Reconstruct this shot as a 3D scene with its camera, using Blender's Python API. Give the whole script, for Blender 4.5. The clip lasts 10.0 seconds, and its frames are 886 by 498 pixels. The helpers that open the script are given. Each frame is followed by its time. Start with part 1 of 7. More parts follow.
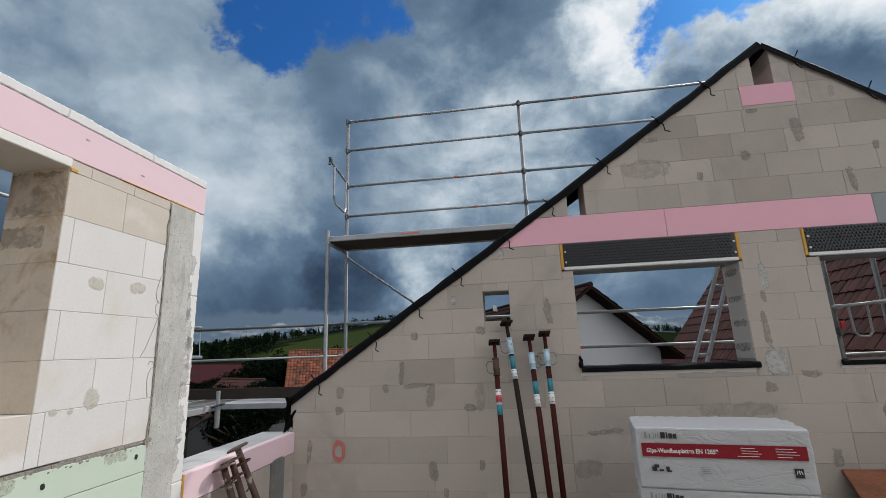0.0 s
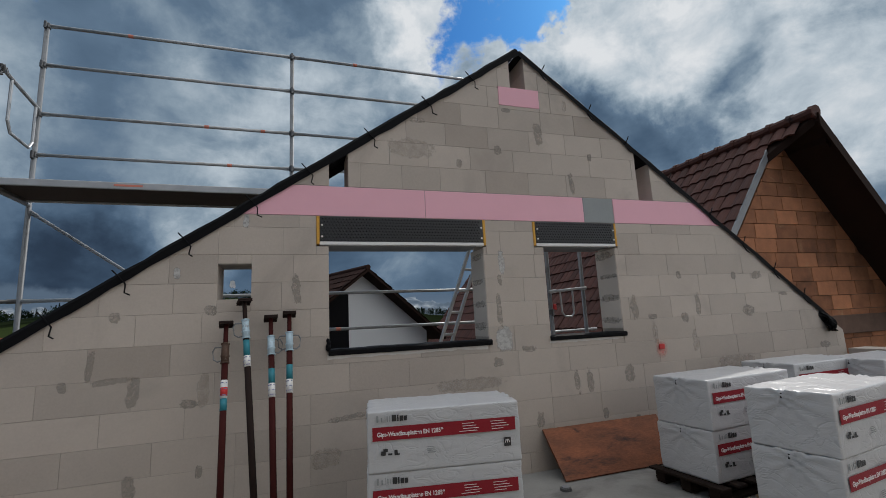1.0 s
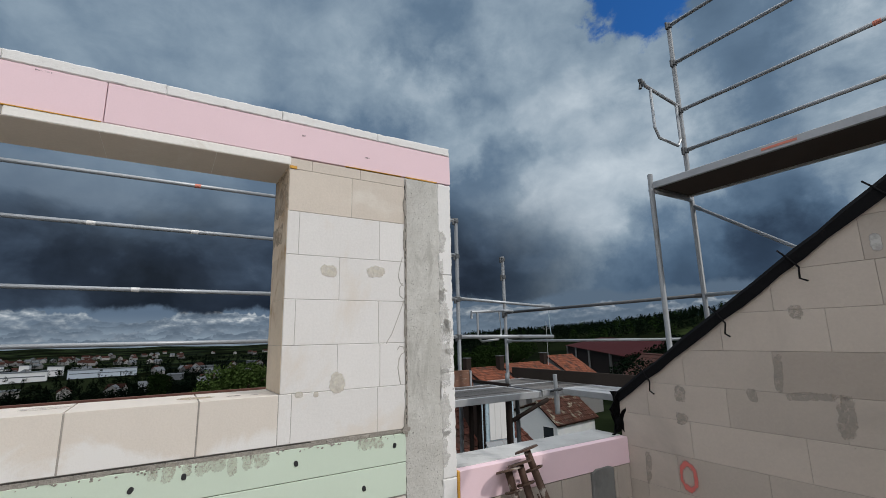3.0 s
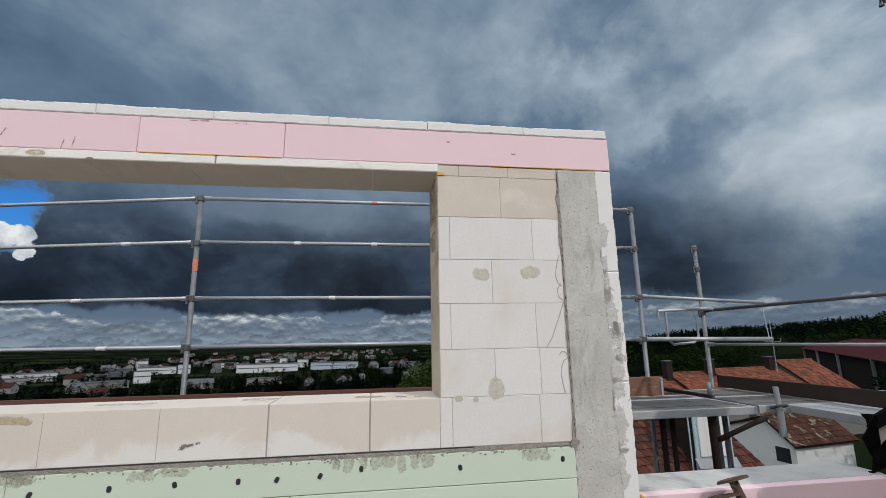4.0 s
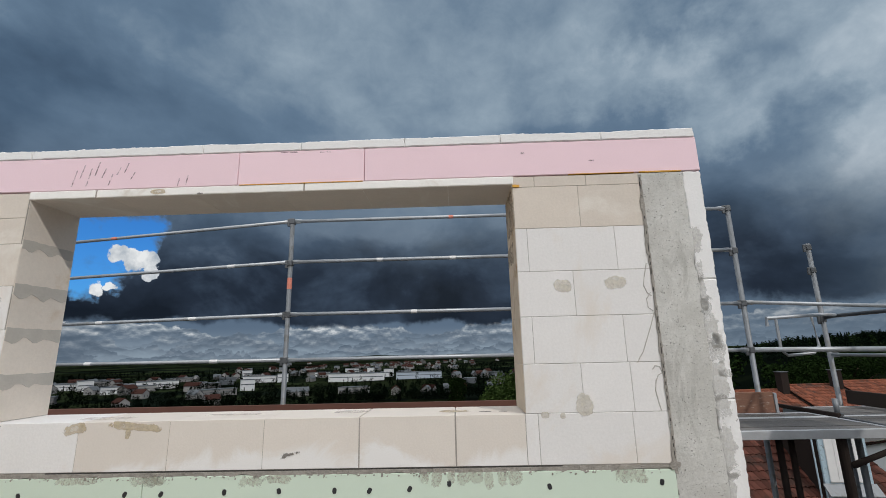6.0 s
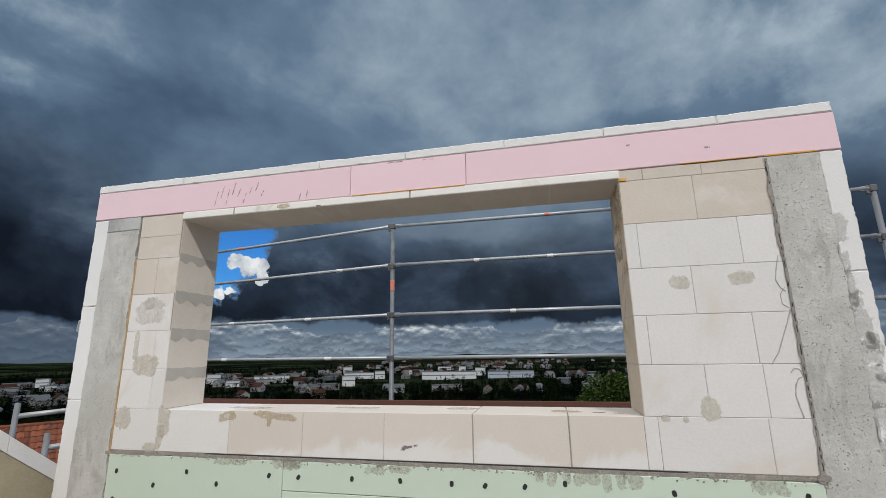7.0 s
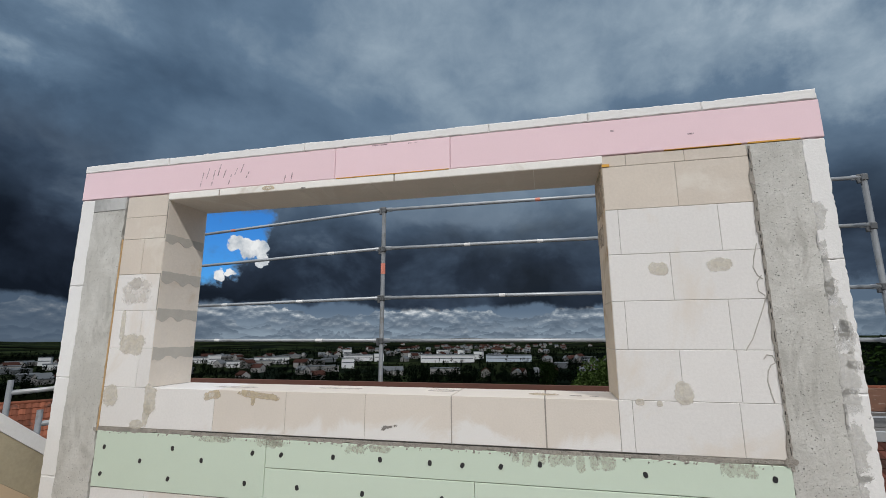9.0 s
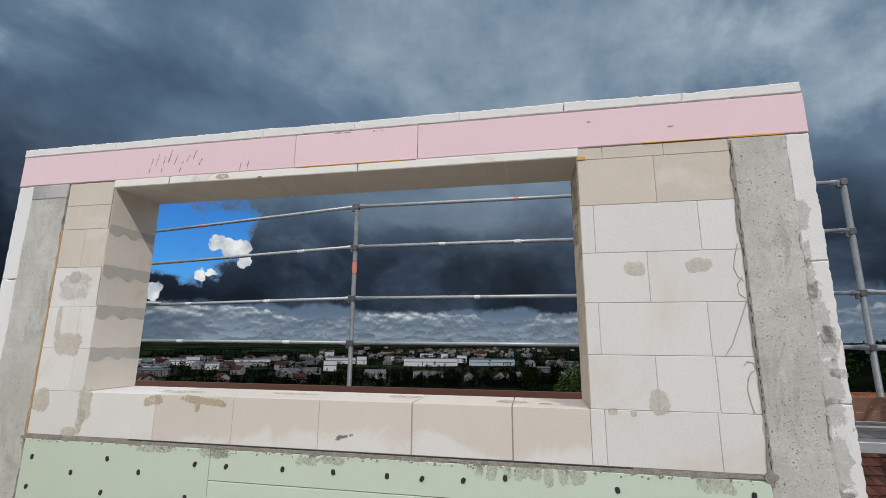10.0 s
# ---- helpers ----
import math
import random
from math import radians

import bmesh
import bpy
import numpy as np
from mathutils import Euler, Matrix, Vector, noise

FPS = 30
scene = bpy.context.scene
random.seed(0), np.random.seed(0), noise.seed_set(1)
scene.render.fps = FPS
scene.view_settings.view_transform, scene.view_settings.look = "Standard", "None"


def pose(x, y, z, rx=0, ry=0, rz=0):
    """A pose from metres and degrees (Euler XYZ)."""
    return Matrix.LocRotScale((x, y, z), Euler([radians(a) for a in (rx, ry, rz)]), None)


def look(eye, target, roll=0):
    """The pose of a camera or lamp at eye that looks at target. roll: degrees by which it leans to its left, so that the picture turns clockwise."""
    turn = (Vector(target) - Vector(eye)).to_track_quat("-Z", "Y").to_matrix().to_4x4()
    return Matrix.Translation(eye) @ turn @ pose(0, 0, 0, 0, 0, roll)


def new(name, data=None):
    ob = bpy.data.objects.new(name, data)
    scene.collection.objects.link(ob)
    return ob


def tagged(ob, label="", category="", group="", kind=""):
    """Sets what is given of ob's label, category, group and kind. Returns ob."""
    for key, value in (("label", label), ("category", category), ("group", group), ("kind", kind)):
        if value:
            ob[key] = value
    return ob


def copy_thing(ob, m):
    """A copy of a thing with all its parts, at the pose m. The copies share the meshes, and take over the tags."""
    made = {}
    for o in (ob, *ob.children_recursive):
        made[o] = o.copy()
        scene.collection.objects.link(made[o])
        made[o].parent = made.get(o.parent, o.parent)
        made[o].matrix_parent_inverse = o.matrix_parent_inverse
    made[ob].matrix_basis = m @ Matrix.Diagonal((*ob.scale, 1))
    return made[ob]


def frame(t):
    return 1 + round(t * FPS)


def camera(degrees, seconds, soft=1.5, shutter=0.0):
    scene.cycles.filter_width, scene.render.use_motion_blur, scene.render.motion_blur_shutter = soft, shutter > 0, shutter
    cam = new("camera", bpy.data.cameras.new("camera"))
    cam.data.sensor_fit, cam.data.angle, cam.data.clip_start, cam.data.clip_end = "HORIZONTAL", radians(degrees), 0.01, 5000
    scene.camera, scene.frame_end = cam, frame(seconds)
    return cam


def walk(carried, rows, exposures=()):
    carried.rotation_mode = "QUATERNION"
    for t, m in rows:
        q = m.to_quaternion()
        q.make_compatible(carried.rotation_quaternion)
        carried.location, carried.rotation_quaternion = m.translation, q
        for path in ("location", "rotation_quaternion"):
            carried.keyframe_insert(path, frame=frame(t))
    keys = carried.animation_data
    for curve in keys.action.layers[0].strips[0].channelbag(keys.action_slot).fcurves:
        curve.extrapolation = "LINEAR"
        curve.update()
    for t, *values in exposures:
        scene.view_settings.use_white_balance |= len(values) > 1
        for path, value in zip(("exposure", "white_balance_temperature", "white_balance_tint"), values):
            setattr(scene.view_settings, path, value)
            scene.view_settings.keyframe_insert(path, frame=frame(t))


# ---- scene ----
cam = camera(89.1, 10.0, 0.45)
PATH = [
    (0, (1.104, 2.867, 1.527), (0.827, 4.799, 1.965), -2.1),
    (0.2, (1.232, 2.955, 1.524), (1.222, 4.909, 1.950), -1.9),
    (0.5, (1.36, 3.02, 1.516), (1.749, 4.942, 1.912), -1.9),
    (0.7, (1.427, 3.130, 1.504), (1.937, 5.030, 1.868), -2.6),
    (1, (1.471, 3.289, 1.502), (2.093, 5.161, 1.828), -2.9),
    (1.2, (1.509, 3.442, 1.501), (2.145, 5.312, 1.818), -3.3),
    (1.5, (1.534, 3.602, 1.511), (1.957, 5.533, 1.811), -3.2),
    (1.8, (1.580, 3.798, 1.522), (1.650, 5.768, 1.859), -2.3),
    (2, (1.579, 3.874, 1.537), (1.313, 5.825, 1.887), -1.9),
    (2.2, (1.542, 4.007, 1.538), (0.888, 5.859, 1.915), -1.7),
    (2.5, (1.478, 4.097, 1.553), (0.303, 5.671, 1.932), -2.0),
    (2.7, (1.407, 4.201, 1.559), (-0.036, 5.528, 1.956), -1.6),
    (3, (1.338, 4.29, 1.573), (-0.334, 5.318, 1.958), -1.3),
    (4.3, (1.28, 4.502, 1.601), (-0.671, 4.667, 2.007), -1.1),
    (4.5, (1.281, 4.489, 1.606), (-0.674, 4.601, 2.012), -1.3),
    (5, (1.302, 4.452, 1.619), (-0.655, 4.5, 2.033), -1.4),
    (6.3, (1.293, 4.489, 1.623), (-0.651, 4.355, 2.074), -1.2),
    (6.5, (1.324, 4.463, 1.624), (-0.612, 4.252, 2.076), -1.1),
    (7, (1.354, 4.391, 1.625), (-0.546, 3.957, 2.073), -0.9),
    (7.5, (1.36, 4.356, 1.611), (-0.512, 3.795, 2.039), -0.5),
    (8, (1.353, 4.366, 1.608), (-0.524, 3.811, 2.018), -0.4),
    (8.5, (1.341, 4.412, 1.613), (-0.556, 3.918, 2.009), -0.3),
    (9, (1.338, 4.493, 1.62), (-0.576, 4.055, 2.0), -0.2),
    (9.5, (1.278, 4.54, 1.602), (-0.645, 4.149, 1.988), 0.2),
    (10, (1.133, 4.563, 1.614), (-0.792, 4.19, 2.009), 0.4),
]
walk(cam, [(t, look(eye, target, roll)) for t, eye, target, roll in PATH],
     [(0.0, 0.04), (0.5, -0.13), (1.0, -0.22), (1.25, -0.32), (1.6, -0.36), (2.0, 0.08), (2.5, 0.2), (3.0, -0.07), (4.5, -0.08), (10.0, -0.06)])

# ---- world, sun ----
sun_data = bpy.data.lights.new("sun", "SUN")
sun_data.energy, sun_data.angle, sun_data.color = 1.70, radians(0.6), (1.0, 0.96, 0.91)
sun = new("sun", sun_data)
sun.matrix_world = look((30, 21.6, 31.5), (0, 0, 0))


class Nodes:
    """Small helper to wire node trees."""

    def __init__(self, tree):
        self.tree, self.n = tree, tree.nodes
        self.n.clear()

    def add(self, kind, ins=(), **props):
        node = self.n.new(kind)
        for key, value in props.items():
            setattr(node, key, value)
        for key, value in dict(ins).items():
            if isinstance(value, bpy.types.NodeSocket):
                self.tree.links.new(value, node.inputs[key])
            else:
                node.inputs[key].default_value = value
        return node

    def math(self, op, a, b=0.0, c=0.0, clamp=False):
        return self.add("ShaderNodeMath", {0: a, 1: b, 2: c}, operation=op, use_clamp=clamp).outputs[0]

    def vmath(self, op, a, b=(0, 0, 0)):
        node = self.add("ShaderNodeVectorMath", {0: a, 1: b}, operation=op)
        return node.outputs["Value"] if op in ("DOT_PRODUCT", "LENGTH") else node.outputs[0]

    def step(self, v, lo, hi, to0=0.0, to1=1.0):
        node = self.add("ShaderNodeMapRange", {"Value": v, "From Min": lo, "From Max": hi, "To Min": to0, "To Max": to1})
        node.interpolation_type = "SMOOTHSTEP"
        return node.outputs[0]

    def mix(self, f, a, b, blend="MIX"):
        node = self.add("ShaderNodeMix", data_type="RGBA", blend_type=blend)
        for i, v in ((0, f), (6, a), (7, b)):
            if isinstance(v, bpy.types.NodeSocket):
                self.tree.links.new(v, node.inputs[i])
            else:
                node.inputs[i].default_value = v if i == 0 or len(v) == 4 else (*v, 1)
        return node.outputs[2]

    def ramp(self, f, stops):
        node = self.add("ShaderNodeValToRGB", {0: f})
        els = node.color_ramp.elements
        while len(els) < len(stops):
            els.new(0.5)
        for e, (p, c) in zip(els, stops):
            e.position, e.color = p, (*c, 1)
        return node.outputs[0]

    def noise(self, v, scale, detail=4.0, rough=0.55, dist=0.0):
        return self.add("ShaderNodeTexNoise", {"Vector": v, "Scale": scale, "Detail": detail, "Roughness": rough, "Distortion": dist}).outputs[0]


def heading(az, el):
    a, e = radians(az), radians(el)
    return (math.cos(e) * math.cos(a), math.cos(e) * math.sin(a), math.sin(e))


# cloud forms: azimuth, elevation, radius in degrees, lighter (+) or darker (-)
CLOUDS = ((134, 29, 11, 0.01), (129, 17, 11, 0.11), (121, 13, 8, 0.07), (117, 27, 9, 0.02), (97, 21, 9, 0.11), (101, 9, 5, 0.14), (92, 34, 11, 0.02), (106, 30, 9, -0.03), (80, 29, 7, 0.08), (75, 37, 4.5, 0.13), (55, 31, 5, 0.14), (43, 16, 7, -0.03),
          (121, 5.5, 7, -0.09), (109, 5.5, 6, -0.15), (138, 5, 8, -0.05), (112, 17, 6, 0.01))
CLOUDS += ((68, 37, 7, 0.22), (46, 33, 8, 0.26), (38, 28, 7, 0.17), (26, 17, 9, 0.20), (48, 21, 8, 0.02), (30, 26, 5, 0.02),
          (190, 32, 24, 0.07), (160, 16, 12, -0.05), (228, 17, 12, -0.06), (150, 32, 12, 0.07), (136, 38, 8, 0.06),
          (147, 27, 5, 0.10), (141, 20, 4, -0.07), (222, 33, 12, -0.03), (172, 34, 8, 0.04))
CLOUDS += ((109, 12, 6, -0.10), (114, 32, 6, -0.03), (128, 22, 10, 0.03), (148, 36, 6, -0.07), (116, 6, 8, -0.07), (240, 11, 11, -0.17), (139, 12, 9, 0.05), (97, 31, 8, 0.06), (84, 30, 8, 0.06), (140, 32, 7, -0.04), (27, 23, 8, 0.12), (86, 35, 7, -0.04), (205, 20, 10, -0.05), (168, 26, 6, -0.04), (156, 30, 4, 0.05), (128, 27, 10, 0.035), (97, 33, 8, -0.04))
GAPS = ((220.4, 12.9, 4.7), (119, 39, 5), (110, 42, 7), (65, 36, 4.5), (58, 37, 3.5))


def build_world():
    w = bpy.data.worlds.new("sky")
    scene.world = w
    w.use_nodes = True
    k = Nodes(w.node_tree)
    out = k.add("ShaderNodeOutputWorld")
    d = k.add("ShaderNodeTexCoord").outputs["Generated"]
    sep = k.add("ShaderNodeSeparateXYZ", {0: d})
    x, y, z = sep.outputs
    sky = k.add("ShaderNodeTexSky", sky_type="NISHITA", sun_disc=False)
    sky.sun_elevation, sky.sun_rotation = radians(40.4), radians(54.25)
    blue = k.mix(1.0, sky.outputs[0], (0.018, 0.058, 0.112), "MULTIPLY")
    # the direction, bent by noise so that cloud edges billow
    warp = k.add("ShaderNodeTexNoise", {"Vector": d, "Scale": 4.0, "Detail": 8.0, "Roughness": 0.6}).outputs["Color"]
    bent = k.vmath("NORMALIZE", k.vmath("ADD", d, k.vmath("MULTIPLY", k.vmath("SUBTRACT", warp, (0.5, 0.5, 0.5)), (0.42, 0.42, 0.42))))

    curl = k.add("ShaderNodeTexNoise", {"Vector": d, "Scale": 24.0, "Detail": 6.0, "Roughness": 0.6}).outputs["Color"]
    crisp = k.vmath("NORMALIZE", k.vmath("ADD", d, k.vmath("MULTIPLY", k.vmath("SUBTRACT", curl, (0.5, 0.5, 0.5)), (0.045, 0.045, 0.045))))

    def spot(az, el, rad, soft=0.0, way=None):
        dot = k.vmath("DOT_PRODUCT", way or bent, heading(az, el))
        return k.step(dot, math.cos(radians(rad * 1.5)), math.cos(radians(rad * soft)))

    roll = k.noise(k.vmath("MULTIPLY", d, (1.0, 1.0, 1.7)), 2.9, 10.0, 0.50, 0.35)
    wisps = k.noise(k.vmath("MULTIPLY", d, (1.0, 1.0, 1.4)), 11.0, 9.0, 0.62, 0.3)
    # the cloud layer in the west is smoother
    calm = k.step(k.vmath("DOT_PRODUCT", d, (-0.95, -0.05, 0.30)), 0.55, 0.92)
    calm = k.math("MAXIMUM", calm, k.math("MULTIPLY", k.step(k.vmath("DOT_PRODUCT", d, heading(130, 24)), math.cos(radians(34)), math.cos(radians(12))), 0.9))
    rough_w = k.math("SUBTRACT", 1.0, k.math("MULTIPLY", calm, 0.60))
    shade = k.math("ADD", 0.51, k.math("MULTIPLY", k.math("SUBTRACT", roll, 0.5), k.math("MULTIPLY", rough_w, 0.42)))
    for az, el, rad, delta in CLOUDS:
        shade = k.math("ADD", shade, k.math("MULTIPLY", spot(az, el, rad), delta))
    lower = k.noise(k.vmath("MULTIPLY", k.vmath("ADD", d, (0.03, 0.02, 0.05)), (1.0, 1.0, 1.7)), 2.9, 10.0, 0.50, 0.35)
    shade = k.math("ADD", shade, k.math("MULTIPLY", k.math("SUBTRACT", roll, lower), k.math("MULTIPLY", rough_w, 0.38)))
    edge = k.step(shade, 0.42, 0.66, 0.10, 0.42)
    shade = k.math("ADD", shade, k.math("MULTIPLY", k.math("SUBTRACT", wisps, 0.5), k.math("MULTIPLY", rough_w, edge)))
    cloud = k.ramp(shade, [(0.14, (0.013, 0.022, 0.037)), (0.28, (0.031, 0.053, 0.091)), (0.42, (0.073, 0.123, 0.194)), (0.52, (0.128, 0.198, 0.288)),
                           (0.63, (0.28, 0.365, 0.45)), (0.76, (0.54, 0.62, 0.69)), (0.9, (0.84, 0.87, 0.90))])
    # gaps of blue
    tear = k.math("MULTIPLY", k.math("SUBTRACT", wisps, 0.5), 1.7)
    open_sky = None
    for az, el, rad in GAPS:
        near = spot(az, el, rad)
        g = k.math("MULTIPLY", k.step(k.math("ADD", near, tear), 0.30, 0.85), k.step(near, 0.02, 0.25))
        open_sky = g if open_sky is None else k.math("MAXIMUM", open_sky, g)
    cloud = k.mix(open_sky, cloud, blue)
    puff = None
    for az, el, rad in ((218.0, 10.7, 0.95), (216.8, 10.1, 1.1), (215.5, 10.3, 1.0), (214.9, 9.3, 0.7), (215.4, 8.6, 0.55), (219.3, 6.9, 0.8), (218.2, 7.4, 0.55), (223.8, 4.9, 0.9)):
        g = k.step(k.math("ADD", spot(az, el, rad * 0.86, way=crisp), k.math("MULTIPLY", tear, 0.55)), 0.30, 0.62)
        puff = g if puff is None else k.math("MAXIMUM", puff, g)
    cloud = k.mix(puff, cloud, k.ramp(k.add("ShaderNodeSeparateColor", {0: curl}).outputs[1], [(0.34, (0.30, 0.37, 0.45)), (0.48, (0.56, 0.60, 0.64)), (0.64, (0.84, 0.86, 0.87))]))
    # low storm band in the west
    wob = k.math("ADD", z, k.math("MULTIPLY", k.math("SUBTRACT", k.noise(d, 5.5, 8.0, 0.6), 0.5), 0.11))
    band = k.math("MULTIPLY", k.step(wob, 0.046, 0.062), k.step(wob, 0.42, 0.16))
    side = k.step(k.math("MAXIMUM", k.vmath("DOT_PRODUCT", d, (-0.97, 0.22, 0.0)), k.math("MAXIMUM", k.vmath("DOT_PRODUCT", d, (-0.88, -0.47, 0.0)), k.vmath("DOT_PRODUCT", d, (-0.60, -0.80, 0.0)))), 0.70, 0.93)
    swirl = k.math("ADD", k.noise(k.vmath("MULTIPLY", d, (1.0, 1.0, 1.5)), 4.6, 9.0, 0.55, 0.25), k.math("MULTIPLY", k.math("SUBTRACT", z, 0.15), 1.35))
    swirl = k.math("SUBTRACT", swirl, k.math("MULTIPLY", spot(241, 12, 13), 0.16))
    storm = k.ramp(swirl, [(0.30, (0.0060, 0.009, 0.0155)), (0.45, (0.0165, 0.0245, 0.041)), (0.58, (0.045, 0.067, 0.104)), (0.70, (0.115, 0.155, 0.21))])
    hole_free = k.math("SUBTRACT", 1.0, k.math("MAXIMUM", puff, k.step(k.math("ADD", spot(220.2, 12.9, 4.8), tear), 0.34, 0.60)))
    cloud = k.mix(k.math("MULTIPLY", k.math("MULTIPLY", band, side), k.math("MULTIPLY", hole_free, 0.96)), cloud, storm)
    # rows of flat-based cumulus over the horizon, the far rows lowest
    turn = k.math("ARCTAN2", k.math("MULTIPLY", y, -1.0), k.math("MULTIPLY", x, -1.0))
    flat = k.vmath("MULTIPLY", d, (1.0, 1.0, 2.3))
    lump = k.noise(flat, 24.0, 7.0, 0.56)
    above = k.noise(k.vmath("ADD", flat, (0.0, 0.0, 0.016)), 24.0, 7.0, 0.56)
    lift = k.math("ADD", z, k.math("MULTIPLY", k.math("SUBTRACT", lump, 0.5), 0.034))
    relief = k.math("MULTIPLY", k.math("SUBTRACT", lump, above), 2.0)
    puffs = k.mix(k.step(z, 0.0, 0.06), (0.27, 0.34, 0.41), (0.11, 0.16, 0.23))
    for i, (base, tall, often, light) in enumerate(((-0.002, 0.014, 16.0, 0.55), (0.006, 0.017, 14.0, 0.66), (0.016, 0.020, 12.0, 0.74), (0.027, 0.022, 9.0, 0.85), (0.038, 0.030, 7.0, 1.0))):
        across = k.add("ShaderNodeCombineXYZ", {0: turn, 1: 3.7 * i, 2: 0.0}).outputs[0]
        crest = k.step(k.noise(across, often, 5.0, 0.60), 0.34, 0.66)
        v = k.math("DIVIDE", k.math("SUBTRACT", lift, base), tall)
        cover = k.math("MULTIPLY", k.step(k.math("SUBTRACT", crest, v), 0.0, 0.14), k.step(v, -0.6, 0.45))
        glow = k.math("MULTIPLY", k.math("ADD", k.math("ADD", k.math("MULTIPLY", v, 0.55), relief), 0.22), light)
        tone = k.ramp(glow, [(0.05, (0.100, 0.135, 0.18)), (0.30, (0.165, 0.21, 0.265)), (0.55, (0.31, 0.36, 0.41)), (0.85, (0.70, 0.73, 0.75))])
        puffs = k.mix(cover, puffs, tone)
    far_south = k.step(k.vmath("DOT_PRODUCT", d, heading(238, 3)), math.cos(radians(22)), math.cos(radians(9)))
    puffs = k.mix(k.math("MULTIPLY", far_south, 0.75), puffs, (0.060, 0.090, 0.135))
    north = k.step(k.vmath("DOT_PRODUCT", d, heading(133, 3)), math.cos(radians(26)), math.cos(radians(8)))
    puffs = k.mix(k.math("MULTIPLY", north, 0.6), puffs, (0.10, 0.145, 0.20))
    higher = k.math("SUBTRACT", wob, k.math("MULTIPLY", k.step(k.vmath("DOT_PRODUCT", d, heading(128, 4)), math.cos(radians(38)), math.cos(radians(18))), 0.030))
    cloud = k.mix(k.math("MULTIPLY", k.step(higher, 0.066, 0.050), 0.95), cloud, puffs)
    # sky out of view, overhead and south-east, brightened as added fill light
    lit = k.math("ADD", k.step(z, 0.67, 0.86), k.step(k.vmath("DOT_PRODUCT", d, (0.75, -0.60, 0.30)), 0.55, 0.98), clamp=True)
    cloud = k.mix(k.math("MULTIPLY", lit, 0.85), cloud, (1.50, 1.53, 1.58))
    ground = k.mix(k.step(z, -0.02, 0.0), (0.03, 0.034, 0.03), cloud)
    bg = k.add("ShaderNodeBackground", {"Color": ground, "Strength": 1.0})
    k.tree.links.new(bg.outputs[0], out.inputs[0])


build_world()

# ---- materials ----
def surface(name, base, rough=0.8, metal=0.0, scale=6.0, vary=0.12, fine=60.0, fine_vary=0.06, bump=0.15, random_vary=0.0,
            stain=None, stain_scale=2.5, stain_at=(0.6, 0.72), spec=0.5, stretch=(1, 1, 1), island=False, patchy=None, cells=None, low=None, field=None):
    """A procedural surface: colour varied at two scales, optional stains, per-piece variation and relief."""
    m = bpy.data.materials.new(name)
    m.use_nodes = True
    k = Nodes(m.node_tree)
    out = k.add("ShaderNodeOutputMaterial")
    pos = k.add("ShaderNodeNewGeometry").outputs["Position"]
    v = k.vmath("MULTIPLY", pos, stretch)
    n1, n2 = k.noise(v, scale, 5.0, 0.6), k.noise(v, fine, 4.0, 0.65)
    f = k.math("ADD", 1.0, k.math("MULTIPLY", k.math("SUBTRACT", n1, 0.5), 2.0 * vary))
    f = k.math("ADD", f, k.math("MULTIPLY", k.math("SUBTRACT", n2, 0.5), 2.0 * fine_vary))
    if random_vary:
        rnd = k.add("ShaderNodeNewGeometry").outputs["Random Per Island"] if island else k.add("ShaderNodeObjectInfo").outputs["Random"]
        f = k.math("ADD", f, k.math("MULTIPLY", k.math("SUBTRACT", rnd, 0.5), 2.0 * random_vary))
    grey = k.add("ShaderNodeCombineColor", {0: f, 1: f, 2: f}).outputs[0]
    col = k.mix(1.0, (*base, 1), grey, "MULTIPLY")
    if stain:
        blot = k.noise(v, stain_scale, 6.0, 0.62, 0.6)
        if low:
            blot = k.math("ADD", blot, k.math("MULTIPLY", k.math("SUBTRACT", low[0], k.add("ShaderNodeSeparateXYZ", {0: pos}).outputs[2]), low[1]))
        col = k.mix(k.step(blot, *stain_at), col, (*stain, 1))
    if cells:
        tint = k.add("ShaderNodeTexVoronoi", {"Vector": k.vmath("MULTIPLY", v, (1.0, 1.0, 0.0)), "Scale": cells, "Randomness": 0.9}).outputs["Color"]
        amount = k.math("ADD", 0.35, k.math("MULTIPLY", k.add("ShaderNodeSeparateColor", {0: tint}).outputs[0], 1.9))
        col = k.mix(1.0, col, k.add("ShaderNodeCombineColor", {0: amount, 1: amount, 2: amount}).outputs[0], "MULTIPLY")
    if field:
        there = k.vmath("MULTIPLY", k.vmath("SUBTRACT", pos, (field[0], field[1], 0.0)), (1.0, 1.0, 0.0))
        edge = k.math("ADD", k.vmath("LENGTH", there), k.math("MULTIPLY", k.noise(there, 0.05, 4.0, 0.6), 50.0))
        col = k.mix(k.step(edge, field[2] + 35.0, field[2] + 22.0), col, (*field[3], 1))
    b = k.add("ShaderNodeBump", {"Height": n2, "Strength": bump, "Distance": 0.01})
    r = k.math("ADD", rough, k.math("MULTIPLY", k.math("SUBTRACT", n1, 0.5), 0.2))
    p = k.add("ShaderNodeBsdfPrincipled", {"Base Color": col, "Roughness": r, "Metallic": metal, "Specular IOR Level": spec, "Normal": b.outputs[0]})
    if patchy:
        scale_p, lo, hi, most = patchy
        cover = k.math("MULTIPLY", k.step(k.noise(v, scale_p, 5.0, 0.65, 0.4), lo, hi), most)
        k.tree.links.new(cover, p.inputs["Alpha"])
    k.tree.links.new(p.outputs[0], out.inputs[0])
    return m


